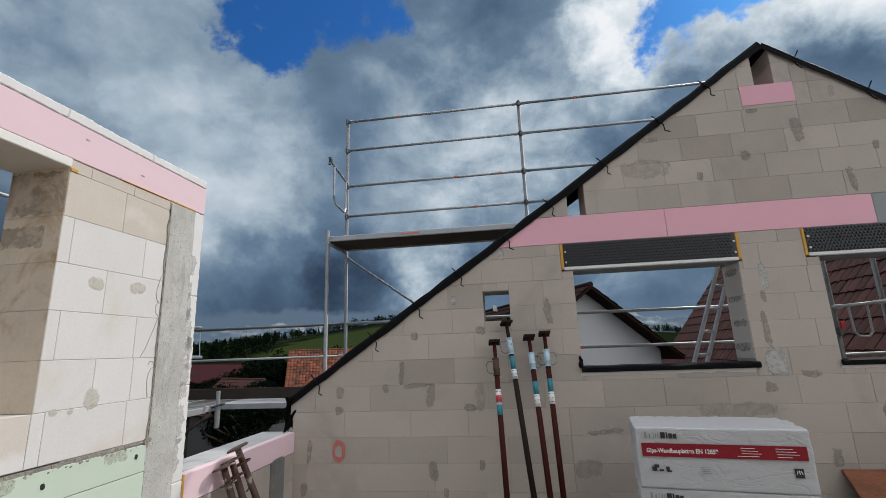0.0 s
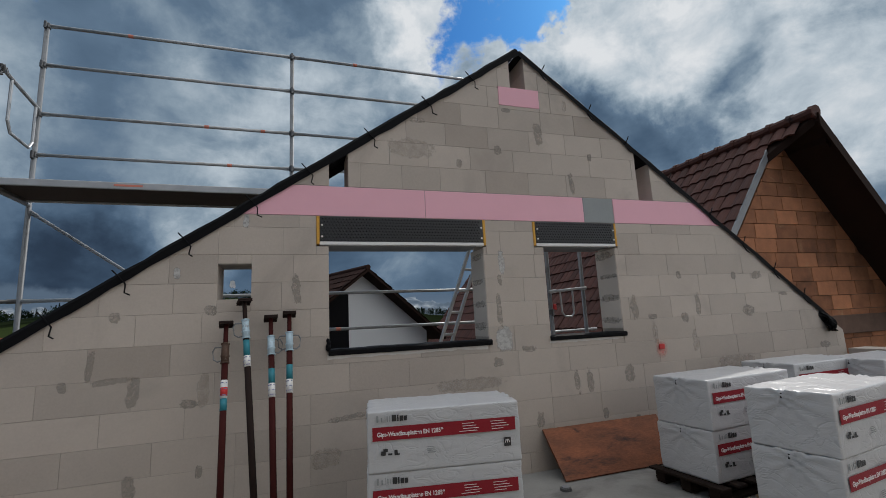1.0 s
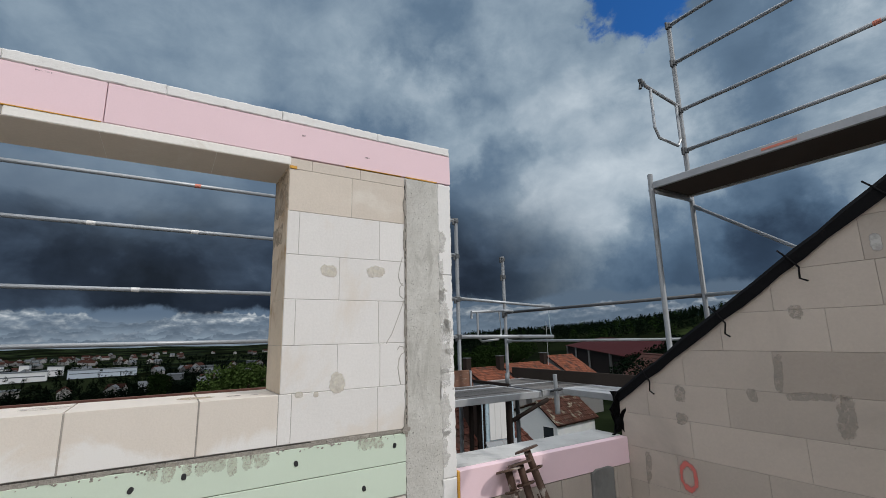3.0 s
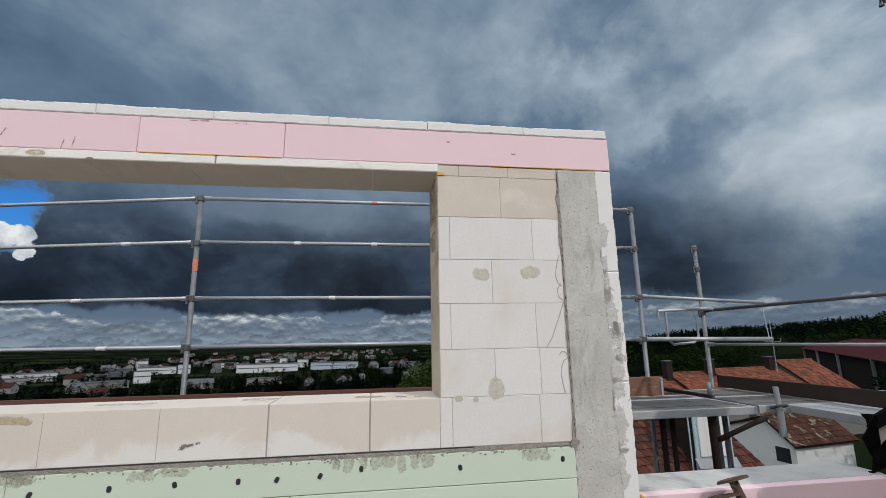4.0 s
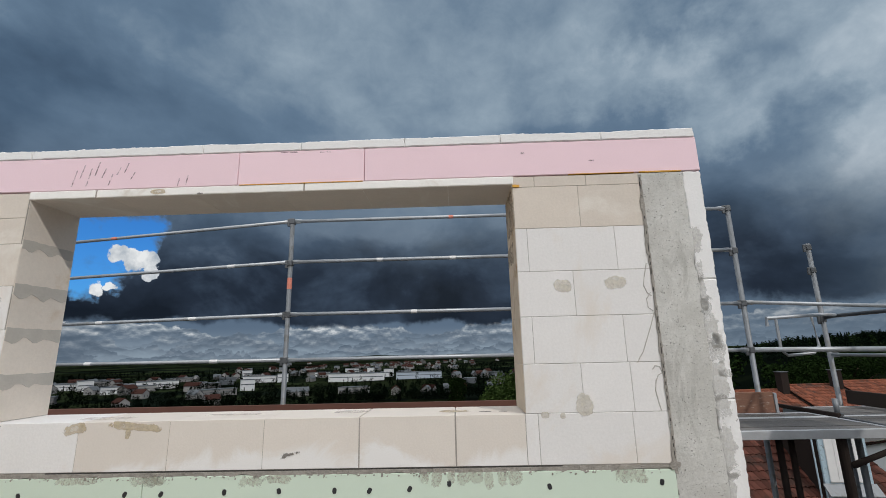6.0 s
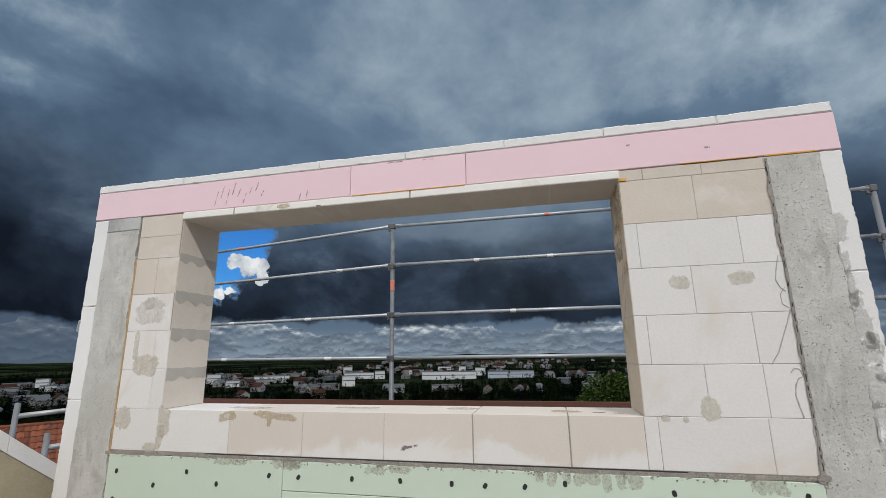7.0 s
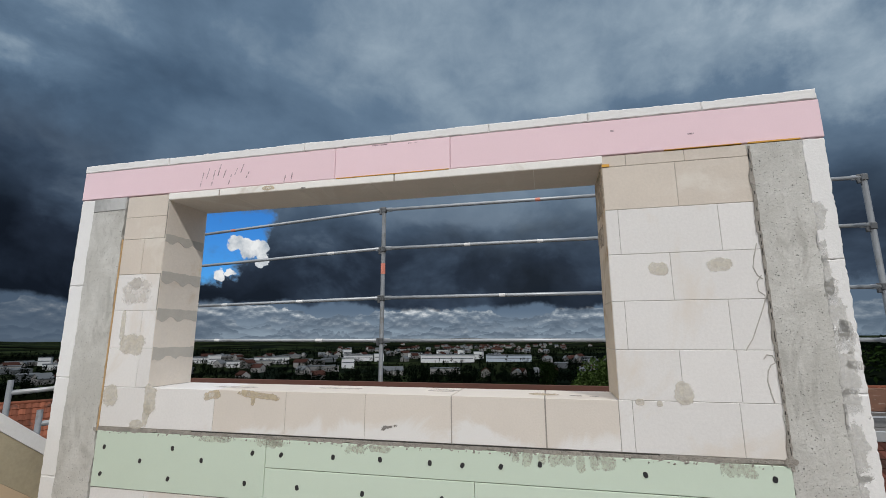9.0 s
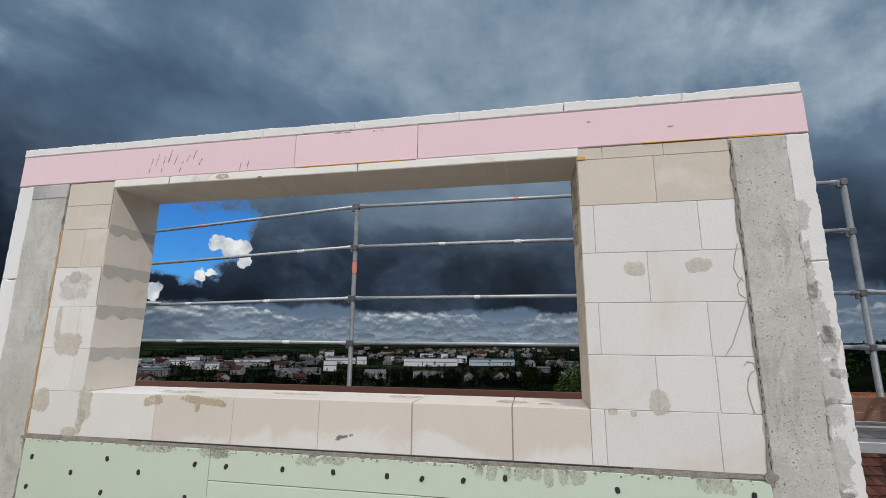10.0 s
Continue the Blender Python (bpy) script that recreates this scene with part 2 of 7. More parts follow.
M = {}
# gable blocks darker, dormer blocks paler: shade and sun put into one material's colour
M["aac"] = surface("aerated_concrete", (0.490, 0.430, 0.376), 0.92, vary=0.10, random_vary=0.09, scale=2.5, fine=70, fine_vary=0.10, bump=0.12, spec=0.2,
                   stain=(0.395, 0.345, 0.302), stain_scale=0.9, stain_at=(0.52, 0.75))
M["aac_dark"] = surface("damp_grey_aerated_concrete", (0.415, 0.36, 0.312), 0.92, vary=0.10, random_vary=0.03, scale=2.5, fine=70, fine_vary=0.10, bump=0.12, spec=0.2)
M["aac_dry_sunlit"] = surface("dry_sunlit_aerated_concrete", (0.775, 0.755, 0.735), 0.92, vary=0.035, random_vary=0.03, fine=70, fine_vary=0.09, bump=0.10, spec=0.2,
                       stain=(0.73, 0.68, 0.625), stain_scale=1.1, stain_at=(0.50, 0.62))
M["aac_damp"] = surface("damp_aerated_concrete", (0.715, 0.655, 0.59), 0.92, vary=0.05, random_vary=0.03, fine=90, bump=0.12, spec=0.2,
                        stain=(0.80, 0.78, 0.755), stain_scale=1.9, stain_at=(0.52, 0.66), low=(1.155, 1.6))
M["aac_top"] = surface("tan_damp_aerated_concrete", (0.66, 0.59, 0.515), 0.92, vary=0.07, random_vary=0.04, fine=70, fine_vary=0.09, bump=0.12, spec=0.2, stain=(0.72, 0.67, 0.60), stain_scale=2.0, stain_at=(0.52, 0.66))
M["aac_jamb"] = surface("warm_bounce_aerated_concrete", (0.79, 0.715, 0.63), 0.92, vary=0.10, scale=4, fine=60, fine_vary=0.08, bump=0.15, random_vary=0.06, spec=0.2, stain=(0.68, 0.57, 0.45), stain_scale=2.6, stain_at=(0.52, 0.70))
M["aac_stained"] = surface("stained_aerated_concrete", (0.69, 0.585, 0.46), 0.92, vary=0.18, scale=4, fine=60, fine_vary=0.1, bump=0.2, random_vary=0.06, spec=0.2, stain=(0.42, 0.29, 0.17), stain_scale=3.2, stain_at=(0.50, 0.66))
M["aac_tan"] = surface("tan_aerated_concrete", (0.60, 0.46, 0.31), 0.92, vary=0.14, random_vary=0.05, fine=90, bump=0.12, spec=0.2, stain=(0.70, 0.62, 0.52), stain_scale=1.5, stain_at=(0.52, 0.7))
M["concrete_tan"] = surface("stained_ring_beam_concrete", (0.41, 0.355, 0.245), 0.85, vary=0.30, scale=3.5, fine=40, fine_vary=0.15, bump=0.4, stain=(0.30, 0.27, 0.205), stain_scale=2.2, stain_at=(0.48, 0.64))
M["mortar"] = surface("thin_bed_mortar", (0.30, 0.275, 0.25), 0.95, vary=0.4, scale=9, stain=(0.42, 0.39, 0.35), stain_scale=1.4, stain_at=(0.48, 0.62))
M["bed"] = surface("mortar_bed", (0.33, 0.305, 0.27), 0.95, vary=0.5, scale=16, fine=90, fine_vary=0.25, bump=0.9)
M["bead"] = surface("dried_mortar_bead", (0.47, 0.445, 0.40), 0.95, vary=0.4, scale=30, bump=0.5)
M["foam_old"] = surface("aged_foam_bead", (0.50, 0.33, 0.16), 0.9, vary=0.4, scale=25, bump=0.7)
# dark colour that stands in for the shade inside open joints
M["gap"] = surface("painted_joint_shade", (0.05, 0.046, 0.042), 0.95, vary=0.3)
M["jamb_dirt"] = surface("brown_adhesive_film", (0.46, 0.385, 0.30), 0.95, vary=0.2, scale=5, bump=0.3, stain=(0.30, 0.235, 0.17), stain_scale=4, stain_at=(0.56, 0.72), patchy=(5.0, 0.36, 0.66, 0.75))
M["smear_jamb"] = surface("pale_mortar_smear", (0.55, 0.515, 0.46), 0.95, vary=0.12, scale=14, bump=0.2)
M["filler_strip"] = surface("pale_filler_strip", (0.60, 0.575, 0.54), 0.9, vary=0.15, scale=8, fine=50, bump=0.3)
M["pencil"] = surface("dark_scuff", (0.28, 0.20, 0.22), 0.9, vary=0.2, patchy=(45.0, 0.35, 0.6, 0.6))
M["concrete_smooth"] = surface("trowelled_concrete", (0.19, 0.19, 0.182), 0.85, vary=0.18, scale=3, fine=40, bump=0.25, stain=(0.12, 0.12, 0.115), stain_scale=1.2, stain_at=(0.5, 0.65))
M["floor"] = surface("concrete_slab", (0.30, 0.295, 0.28), 0.6, vary=0.35, scale=1.6, fine=30, bump=0.2, stain=(0.17, 0.166, 0.157), stain_scale=1.1, stain_at=(0.45, 0.65), spec=0.2)
M["pink"] = surface("pink_insulation_board", (0.86, 0.47, 0.55), 0.85, vary=0.05, scale=2.5, fine=120, fine_vary=0.03, bump=0.05, random_vary=0.03)
# paler copy of the pink board, sunlight put into its colour
M["pink_dormer"] = surface("sunlit_pink_board", (0.87, 0.65, 0.70), 0.85, vary=0.04, scale=2.5, fine=120, fine_vary=0.03, bump=0.05, random_vary=0.03)
M["green"] = surface("green_insulation_board", (0.62, 0.72, 0.60), 0.85, vary=0.05, scale=2.5, fine=120, fine_vary=0.03, bump=0.06, random_vary=0.02)
M["white_edge"] = surface("white_cut_board", (0.80, 0.79, 0.775), 0.9, vary=0.05, scale=9, fine=70, bump=0.2)
M["soffit_board"] = surface("white_lintel_board", (0.88, 0.855, 0.81), 0.9, vary=0.06, scale=5, fine=60, bump=0.2, stain=(0.66, 0.60, 0.52), stain_scale=3.0, stain_at=(0.58, 0.74))
M["knee_top"] = surface("scuffed_grey_white_board", (0.50, 0.50, 0.488), 0.9, vary=0.25, scale=5, fine=50, bump=0.3, stain=(0.34, 0.34, 0.33), stain_scale=3.0, stain_at=(0.50, 0.64))
M["grey_board"] = surface("grey_patch_board", (0.30, 0.32, 0.32), 0.9, vary=0.1)
M["black"] = surface("black_membrane", (0.007, 0.007, 0.008), 0.6, spec=0.08, vary=0.3, scale=8, bump=0.4)
M["studs"] = surface("black_dimpled_plastic", (0.035, 0.037, 0.04), 0.5, vary=0.1, bump=0.05)
M["orange"] = surface("orange_foam", (0.68, 0.36, 0.06), 0.8, vary=0.15, scale=20, bump=0.5)
M["steel"] = surface("galvanised_steel", (0.40, 0.42, 0.44), 0.42, 0.35, vary=0.12, scale=6, fine=60, fine_vary=0.05, bump=0.02, stain=(0.32, 0.32, 0.31), stain_scale=3, stain_at=(0.50, 0.72))
M["steel_post"] = surface("dull_galvanised_steel", (0.20, 0.212, 0.224), 0.5, 0.35, vary=0.25, scale=9, fine=90, fine_vary=0.15, bump=0.1, stain=(0.15, 0.15, 0.148), stain_scale=5, stain_at=(0.52, 0.66))
M["steel_dark"] = surface("weathered_steel", (0.12, 0.125, 0.13), 0.5, 0.5, vary=0.25, scale=10, bump=0.1)
M["alu_pale"] = surface("pale_aluminium", (0.50, 0.51, 0.52), 0.45, 0.4, vary=0.2, scale=8, bump=0.05)
M["alu"] = surface("aluminium_deck", (0.27, 0.28, 0.29), 0.6, 0.4, vary=0.25, scale=6, bump=0.06)
M["deck_wood"] = surface("weathered_deck_board", (0.12, 0.113, 0.106), 0.8, vary=0.45, fine=45, fine_vary=0.3, stain=(0.20, 0.19, 0.18), stain_scale=6, stain_at=(0.55, 0.7), random_vary=0.35, scale=3, stretch=(2, 14, 2), bump=0.2)
M["deck_under"] = surface("dark_deck_underside", (0.085, 0.066, 0.056), 0.8, vary=0.25, scale=5, spec=0.1)
M["plank"] = surface("brown_toe_board", (0.12, 0.05, 0.034), 0.8, vary=0.25, scale=4, stretch=(2, 2, 10), bump=0.2)
M["plank_worn"] = surface("worn_toe_board", (0.19, 0.095, 0.062), 0.85, vary=0.35, scale=5, stretch=(2, 2, 8), bump=0.25, stain=(0.34, 0.27, 0.22), stain_scale=7, stain_at=(0.55, 0.7))
M["plank_dark"] = surface("dark_toe_board", (0.045, 0.036, 0.030), 0.85, vary=0.25, scale=4, bump=0.2, spec=0.1)
M["rust"] = surface("red_brown_prop_paint", (0.052, 0.011, 0.010), 0.75, 0.0, spec=0.12, vary=0.25, scale=12, bump=0.15, stain=(0.06, 0.03, 0.025), stain_scale=8)
M["rust_dark"] = surface("dark_brown_prop_paint", (0.024, 0.015, 0.013), 0.75, 0.0, spec=0.12, vary=0.25, scale=12, bump=0.15)
M["rust_old"] = surface("old_rusty_prop", (0.095, 0.055, 0.038), 0.7, 0.3, vary=0.35, scale=10, bump=0.3, stain=(0.34, 0.30, 0.26), stain_scale=11, stain_at=(0.57, 0.66))
M["print_blue"] = surface("blue_label_print", (0.20, 0.22, 0.38), 0.6, vary=0.1)
M["teal"] = surface("teal_band", (0.02, 0.20, 0.25), 0.5, vary=0.1)
M["label"] = surface("white_label", (0.75, 0.74, 0.72), 0.6, vary=0.05)
M["zinc"] = surface("zinc_collar", (0.46, 0.59, 0.66), 0.5, 0.15, vary=0.2, scale=15, stain=(0.28, 0.31, 0.33), stain_scale=14, stain_at=(0.55, 0.68))
M["red_paint"] = surface("red_paint", (0.55, 0.03, 0.03), 0.6, vary=0.1)
def film_material(name, base):
    """Shrink film: glossy white with drawn creases."""
    m = bpy.data.materials.new(name)
    m.use_nodes = True
    k = Nodes(m.node_tree)
    out = k.add("ShaderNodeOutputMaterial")
    c = k.add("ShaderNodeTexCoord").outputs["Object"]
    pull = k.noise(k.vmath("MULTIPLY", c, (1.0, 1.0, 2.2)), 5.0, 4.0, 0.6, 1.2)
    folds = k.math("ABSOLUTE", k.math("SUBTRACT", k.noise(k.vmath("MULTIPLY", c, (1.0, 1.0, 2.0)), 3.2, 3.0, 0.5, 1.2), 0.5))
    sharp = k.step(folds, 0.0, 0.035)
    f = k.math("ADD", 0.93, k.math("MULTIPLY", pull, 0.14))
    col = k.mix(1.0, (*base, 1), k.add("ShaderNodeCombineColor", {0: f, 1: f, 2: f}).outputs[0], "MULTIPLY")
    b = k.add("ShaderNodeBump", {"Height": k.math("ADD", k.math("MULTIPLY", sharp, 0.35), pull), "Strength": 0.30, "Distance": 0.02})
    p = k.add("ShaderNodeBsdfPrincipled", {"Base Color": col, "Roughness": 0.32, "Normal": b.outputs[0]})
    k.tree.links.new(p.outputs[0], out.inputs[0])
    return m


M["film"] = film_material("white_shrink_film", (0.53, 0.535, 0.545))
M["band_red"] = surface("dark_red_print", (0.27, 0.013, 0.024), 0.45, vary=0.12, scale=9, spec=0.3)
M["ink"] = surface("black_print", (0.03, 0.03, 0.032), 0.4, vary=0.05)
M["white_ink"] = surface("white_print", (0.80, 0.76, 0.76), 0.4, vary=0.02)
M["ply"] = surface("film_faced_plywood", (0.21, 0.072, 0.032), 0.6, spec=0.3, vary=0.8, scale=2.6, stretch=(1.0, 3.0, 3.0), fine=26, fine_vary=0.6, bump=0.2, stain=(0.05, 0.022, 0.015), stain_scale=2.4, stain_at=(0.52, 0.72))
M["pallet"] = surface("dark_pallet_wood", (0.022, 0.015, 0.012), 0.85, vary=0.3, scale=6, bump=0.3, spec=0.1)
M["pallet_new"] = surface("pale_pallet_wood", (0.22, 0.16, 0.08), 0.85, vary=0.25, scale=6, bump=0.3)
M["brick"] = surface("hollow_clay_brick", (0.40, 0.165, 0.08), 0.9, vary=0.55, fine_vary=0.2, random_vary=0.42, scale=4, bump=0.3, stain=(0.50, 0.30, 0.16), stain_scale=2.0, stain_at=(0.6, 0.8))
M["brick_joint"] = surface("brick_joint", (0.15, 0.09, 0.065), 0.95, vary=0.5, scale=5)
M["tile_brown"] = surface("brown_roof_tile", (0.085, 0.031, 0.022), 0.7, spec=0.3, vary=0.25, random_vary=0.28, scale=3, bump=0.2, island=True, stain=(0.032, 0.016, 0.015), stain_scale=2.0)
M["tile_red"] = surface("red_roof_tile", (0.175, 0.060, 0.034), 0.8, vary=0.3, random_vary=0.38, scale=2, bump=0.2, island=True, stain=(0.065, 0.036, 0.027), stain_scale=1.3, stain_at=(0.50, 0.66), spec=0.15)
M["tile_dark"] = surface("dark_brown_roof_tile", (0.036, 0.018, 0.014), 0.8, vary=0.25, random_vary=0.35, scale=2, bump=0.2, spec=0.1, island=True)
M["tile_old"] = surface("weathered_roof_tile", (0.085, 0.033, 0.024), 0.85, vary=0.3, random_vary=0.45, scale=2, bump=0.2, spec=0.1, island=True, stain=(0.045, 0.026, 0.021), stain_scale=1.3, stain_at=(0.50, 0.66))
# brighter copy of the foliage, sunlight put into its colour
M["leaf_sun"] = surface("sunlit_foliage", (0.050, 0.080, 0.022), 0.8, spec=0.0, vary=0.3, scale=0.8, random_vary=0.5, island=True)
M["tile_moss"] = surface("mossy_roof_tile", (0.062, 0.028, 0.020), 0.85, vary=0.3, random_vary=0.4, scale=2, bump=0.2, island=True, stain=(0.21, 0.195, 0.15), stain_scale=1.6, stain_at=(0.55, 0.63), spec=0.1)
M["sheet_red"] = surface("dark_red_sheet_roof", (0.045, 0.009, 0.010), 0.9, spec=0.08, vary=0.15, scale=0.6)
M["soffit"] = surface("brown_soffit_boards", (0.027, 0.014, 0.010), 0.75, vary=0.25, scale=4, bump=0.2, spec=0.1)
M["render"] = surface("white_render", (0.74, 0.75, 0.74), 0.9, vary=0.05, scale=1.2, bump=0.1)
M["render_cream"] = surface("cream_render", (0.66, 0.62, 0.53), 0.9, vary=0.06, scale=1.2)
M["window_dark"] = surface("dark_window_glass", (0.03, 0.035, 0.04), 0.12, vary=0.2, scale=2)
M["wood_dark"] = surface("dark_timber", (0.028, 0.021, 0.018), 0.8, vary=0.3, scale=4, spec=0.1)
# cloud shade put into the meadow colour; the field patch stays lighter, as sunlit
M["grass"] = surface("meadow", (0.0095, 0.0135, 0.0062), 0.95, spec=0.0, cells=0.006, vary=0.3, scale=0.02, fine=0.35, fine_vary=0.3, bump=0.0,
                     stain=(0.0028, 0.0045, 0.0032), stain_scale=0.009, stain_at=(0.45, 0.56), field=(-60.0, 195.0, 42.0, (0.030, 0.043, 0.015)))
# foliage darkened too, the same cloud shade put into its colour
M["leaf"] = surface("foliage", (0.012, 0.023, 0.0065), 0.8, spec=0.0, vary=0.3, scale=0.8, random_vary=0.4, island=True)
M["leaf_dark"] = surface("shade_darkened_foliage", (0.0045, 0.009, 0.005), 0.85, spec=0.0, vary=0.3, scale=0.3, random_vary=0.4, island=True)
M["bark"] = surface("bark", (0.07, 0.05, 0.035), 0.9, spec=0.1, vary=0.3)
M["hall_white"] = surface("white_hall_cladding", (0.56, 0.57, 0.58), 0.7, vary=0.05, scale=0.1)
M["hall_blue"] = surface("blue_grey_hall_cladding", (0.36, 0.41, 0.47), 0.7, vary=0.05, scale=0.1, spec=0.1)
M["hall_grey"] = surface("grey_hall_roof", (0.10, 0.11, 0.12), 0.7, vary=0.1, scale=0.1, spec=0.05)
M["tile_far"] = surface("far_tile_roof", (0.036, 0.018, 0.015), 0.85, spec=0.0, vary=0.1, random_vary=0.4, scale=0.2)
# pale valley walls dimmed, cloud shade put into their colour as well
M["wall_far"] = surface("far_house_wall", (0.20, 0.198, 0.194), 0.9, vary=0.05, random_vary=0.5, scale=0.2, spec=0.0)


def spray_material(name, colour, ring):
    """Sprayed paint that thins out towards its rim; ring leaves the middle bare."""
    m = bpy.data.materials.new(name)
    m.use_nodes = True
    k = Nodes(m.node_tree)
    out = k.add("ShaderNodeOutputMaterial")
    c = k.add("ShaderNodeTexCoord").outputs["Object"]
    r = k.vmath("LENGTH", c)
    n = k.math("MULTIPLY", k.math("SUBTRACT", k.noise(c, 3.0, 5.0, 0.6), 0.5), 0.5)
    r = k.math("ADD", r, n)
    a = k.step(r, 1.0, 0.35 if not ring else 0.8)
    if ring:
        a = k.math("MULTIPLY", a, k.step(r, 0.42, 0.66))
    a = k.math("MULTIPLY", a, 0.62 if ring else 0.42)
    p = k.add("ShaderNodeBsdfPrincipled", {"Base Color": (*colour, 1), "Roughness": 0.8, "Alpha": a})
    k.tree.links.new(p.outputs[0], out.inputs[0])
    return m


def stain_material(name, colour, most, ragged=0.55, grain=26.0, hollow=0.0, bump=0.3):
    """A blot on a wall: its rim is ragged and soft, its body uneven; hollow leaves the middle thinner."""
    m = bpy.data.materials.new(name)
    m.use_nodes = True
    k = Nodes(m.node_tree)
    out = k.add("ShaderNodeOutputMaterial")
    own = k.vmath("ABSOLUTE", k.add("ShaderNodeTexCoord").outputs["Object"])
    cube = k.vmath("MULTIPLY", k.vmath("MULTIPLY", own, own), own)
    sep = k.add("ShaderNodeSeparateXYZ", {0: cube})
    r = k.math("POWER", k.math("ADD", k.math("ADD", sep.outputs[0], sep.outputs[1]), sep.outputs[2]), 0.3333)
    pos = k.add("ShaderNodeNewGeometry").outputs["Position"]
    wide, fine = k.noise(pos, 13.0, 4.0, 0.6, 0.4), k.noise(pos, grain * 2.2, 5.0, 0.7)
    r = k.math("ADD", r, k.math("ADD", k.math("MULTIPLY", k.math("SUBTRACT", wide, 0.5), ragged * 2.2), k.math("MULTIPLY", k.math("SUBTRACT", fine, 0.5), ragged * 0.5)))
    a = k.step(r, 0.80, 0.64)
    body = k.math("ADD", 0.55, k.math("MULTIPLY", k.step(k.noise(pos, grain, 5.0, 0.65), 0.36, 0.62), 0.45))
    if hollow:
        body = k.math("MULTIPLY", body, k.step(r, 0.05, 0.55, 1.0 - hollow, 1.0))
    a = k.math("MULTIPLY", k.math("MULTIPLY", a, body), most)
    tone = k.math("ADD", 0.85, k.math("MULTIPLY", fine, 0.3))
    col = k.mix(1.0, (*colour, 1), k.add("ShaderNodeCombineColor", {0: tone, 1: tone, 2: tone}).outputs[0], "MULTIPLY")
    b = k.add("ShaderNodeBump", {"Height": fine, "Strength": bump, "Distance": 0.01})
    p = k.add("ShaderNodeBsdfPrincipled", {"Base Color": col, "Roughness": 0.93, "Specular IOR Level": 0.2, "Alpha": a, "Normal": b.outputs[0]})
    k.tree.links.new(p.outputs[0], out.inputs[0])
    return m


def concrete_material(name, base, dark, pale):
    """Raw cast concrete: cloudy tone, sandy grain, bug holes of several sizes and rubbed pale streaks."""
    m = bpy.data.materials.new(name)
    m.use_nodes = True
    k = Nodes(m.node_tree)
    out = k.add("ShaderNodeOutputMaterial")
    pos = k.add("ShaderNodeNewGeometry").outputs["Position"]
    cloud, sand = k.noise(pos, 4.5, 6.0, 0.65, 0.5), k.noise(pos, 95.0, 4.0, 0.75)
    grit = k.noise(pos, 34.0, 5.0, 0.7)
    col = k.mix(k.step(cloud, 0.36, 0.66), (*base, 1), (*pale, 1))
    col = k.mix(k.math("MULTIPLY", k.step(k.noise(k.vmath("MULTIPLY", pos, (1.0, 1.0, 0.35)), 9.0, 5.0, 0.6, 0.8), 0.52, 0.70), 0.6), col, (*dark, 1))
    f = k.math("ADD", 0.78, k.math("MULTIPLY", sand, 0.44))
    col = k.mix(1.0, col, k.add("ShaderNodeCombineColor", {0: f, 1: f, 2: f}).outputs[0], "MULTIPLY")
    holes = None
    for scale, lo, hi, keep in ((42.0, 0.10, 0.22, 0.55), (85.0, 0.12, 0.26, 0.50)):
        cell = k.add("ShaderNodeTexVoronoi", {"Vector": k.vmath("ADD", pos, k.vmath("MULTIPLY", k.add("ShaderNodeTexNoise", {"Vector": pos, "Scale": 60.0}).outputs["Color"], (0.012, 0.012, 0.012))), "Scale": scale})
        pick = k.step(k.add("ShaderNodeSeparateColor", {0: cell.outputs["Color"]}).outputs[0], keep, keep + 0.2)
        h = k.math("MULTIPLY", k.step(cell.outputs["Distance"], hi, lo), k.math("MULTIPLY", pick, k.step(grit, 0.40, 0.56)))
        holes = h if holes is None else k.math("MAXIMUM", holes, h)
    col = k.mix(k.math("MULTIPLY", holes, 0.75), col, tuple(c * 0.45 for c in dark))
    height = k.math("SUBTRACT", k.math("ADD", k.math("MULTIPLY", sand, 0.3), grit), k.math("MULTIPLY", holes, 1.6))
    b = k.add("ShaderNodeBump", {"Height": height, "Strength": 0.65, "Distance": 0.008})
    p = k.add("ShaderNodeBsdfPrincipled", {"Base Color": col, "Roughness": 0.92, "Specular IOR Level": 0.2, "Normal": b.outputs[0]})
    k.tree.links.new(p.outputs[0], out.inputs[0])
    return m


M["concrete"] = concrete_material("raw_cast_concrete", (0.52, 0.51, 0.475), (0.36, 0.35, 0.32), (0.62, 0.61, 0.575))
M["smear"] = stain_material("mortar_smear", (0.40, 0.36, 0.318), 0.60)
M["smear_soft"] = stain_material("thin_mortar_smear", (0.46, 0.415, 0.365), 0.45)
M["damp"] = stain_material("damp_patch", (0.50, 0.445, 0.39), 0.30, 0.4, 14.0, 0.0, 0.1)
M["filler"] = stain_material("white_filler", (0.60, 0.595, 0.58), 0.85, 0.45)
M["smear_tan"] = stain_material("dried_adhesive_smear", (0.67, 0.625, 0.53), 0.66, 0.42)
M["smear_pale"] = stain_material("pale_adhesive_stain", (0.66, 0.62, 0.57), 0.55, 0.35, 18.0, 0.35, 0.1)
M["smear_brown"] = stain_material("wet_brown_adhesive", (0.58, 0.49, 0.34), 0.80, 0.55, 22.0, 0.3)
M["dirt"] = stain_material("brown_mortar_grains", (0.52, 0.49, 0.42), 0.45, 1.1, 70.0, 0.0, 0.1)
M["concrete_smear"] = stain_material("raw_concrete_overrun", (0.62, 0.61, 0.58), 0.70, 0.85, 40.0, 0.0, 0.2)
M["pits"] = stain_material("scratched_pits", (0.22, 0.20, 0.18), 0.95, 1.3, 90.0)
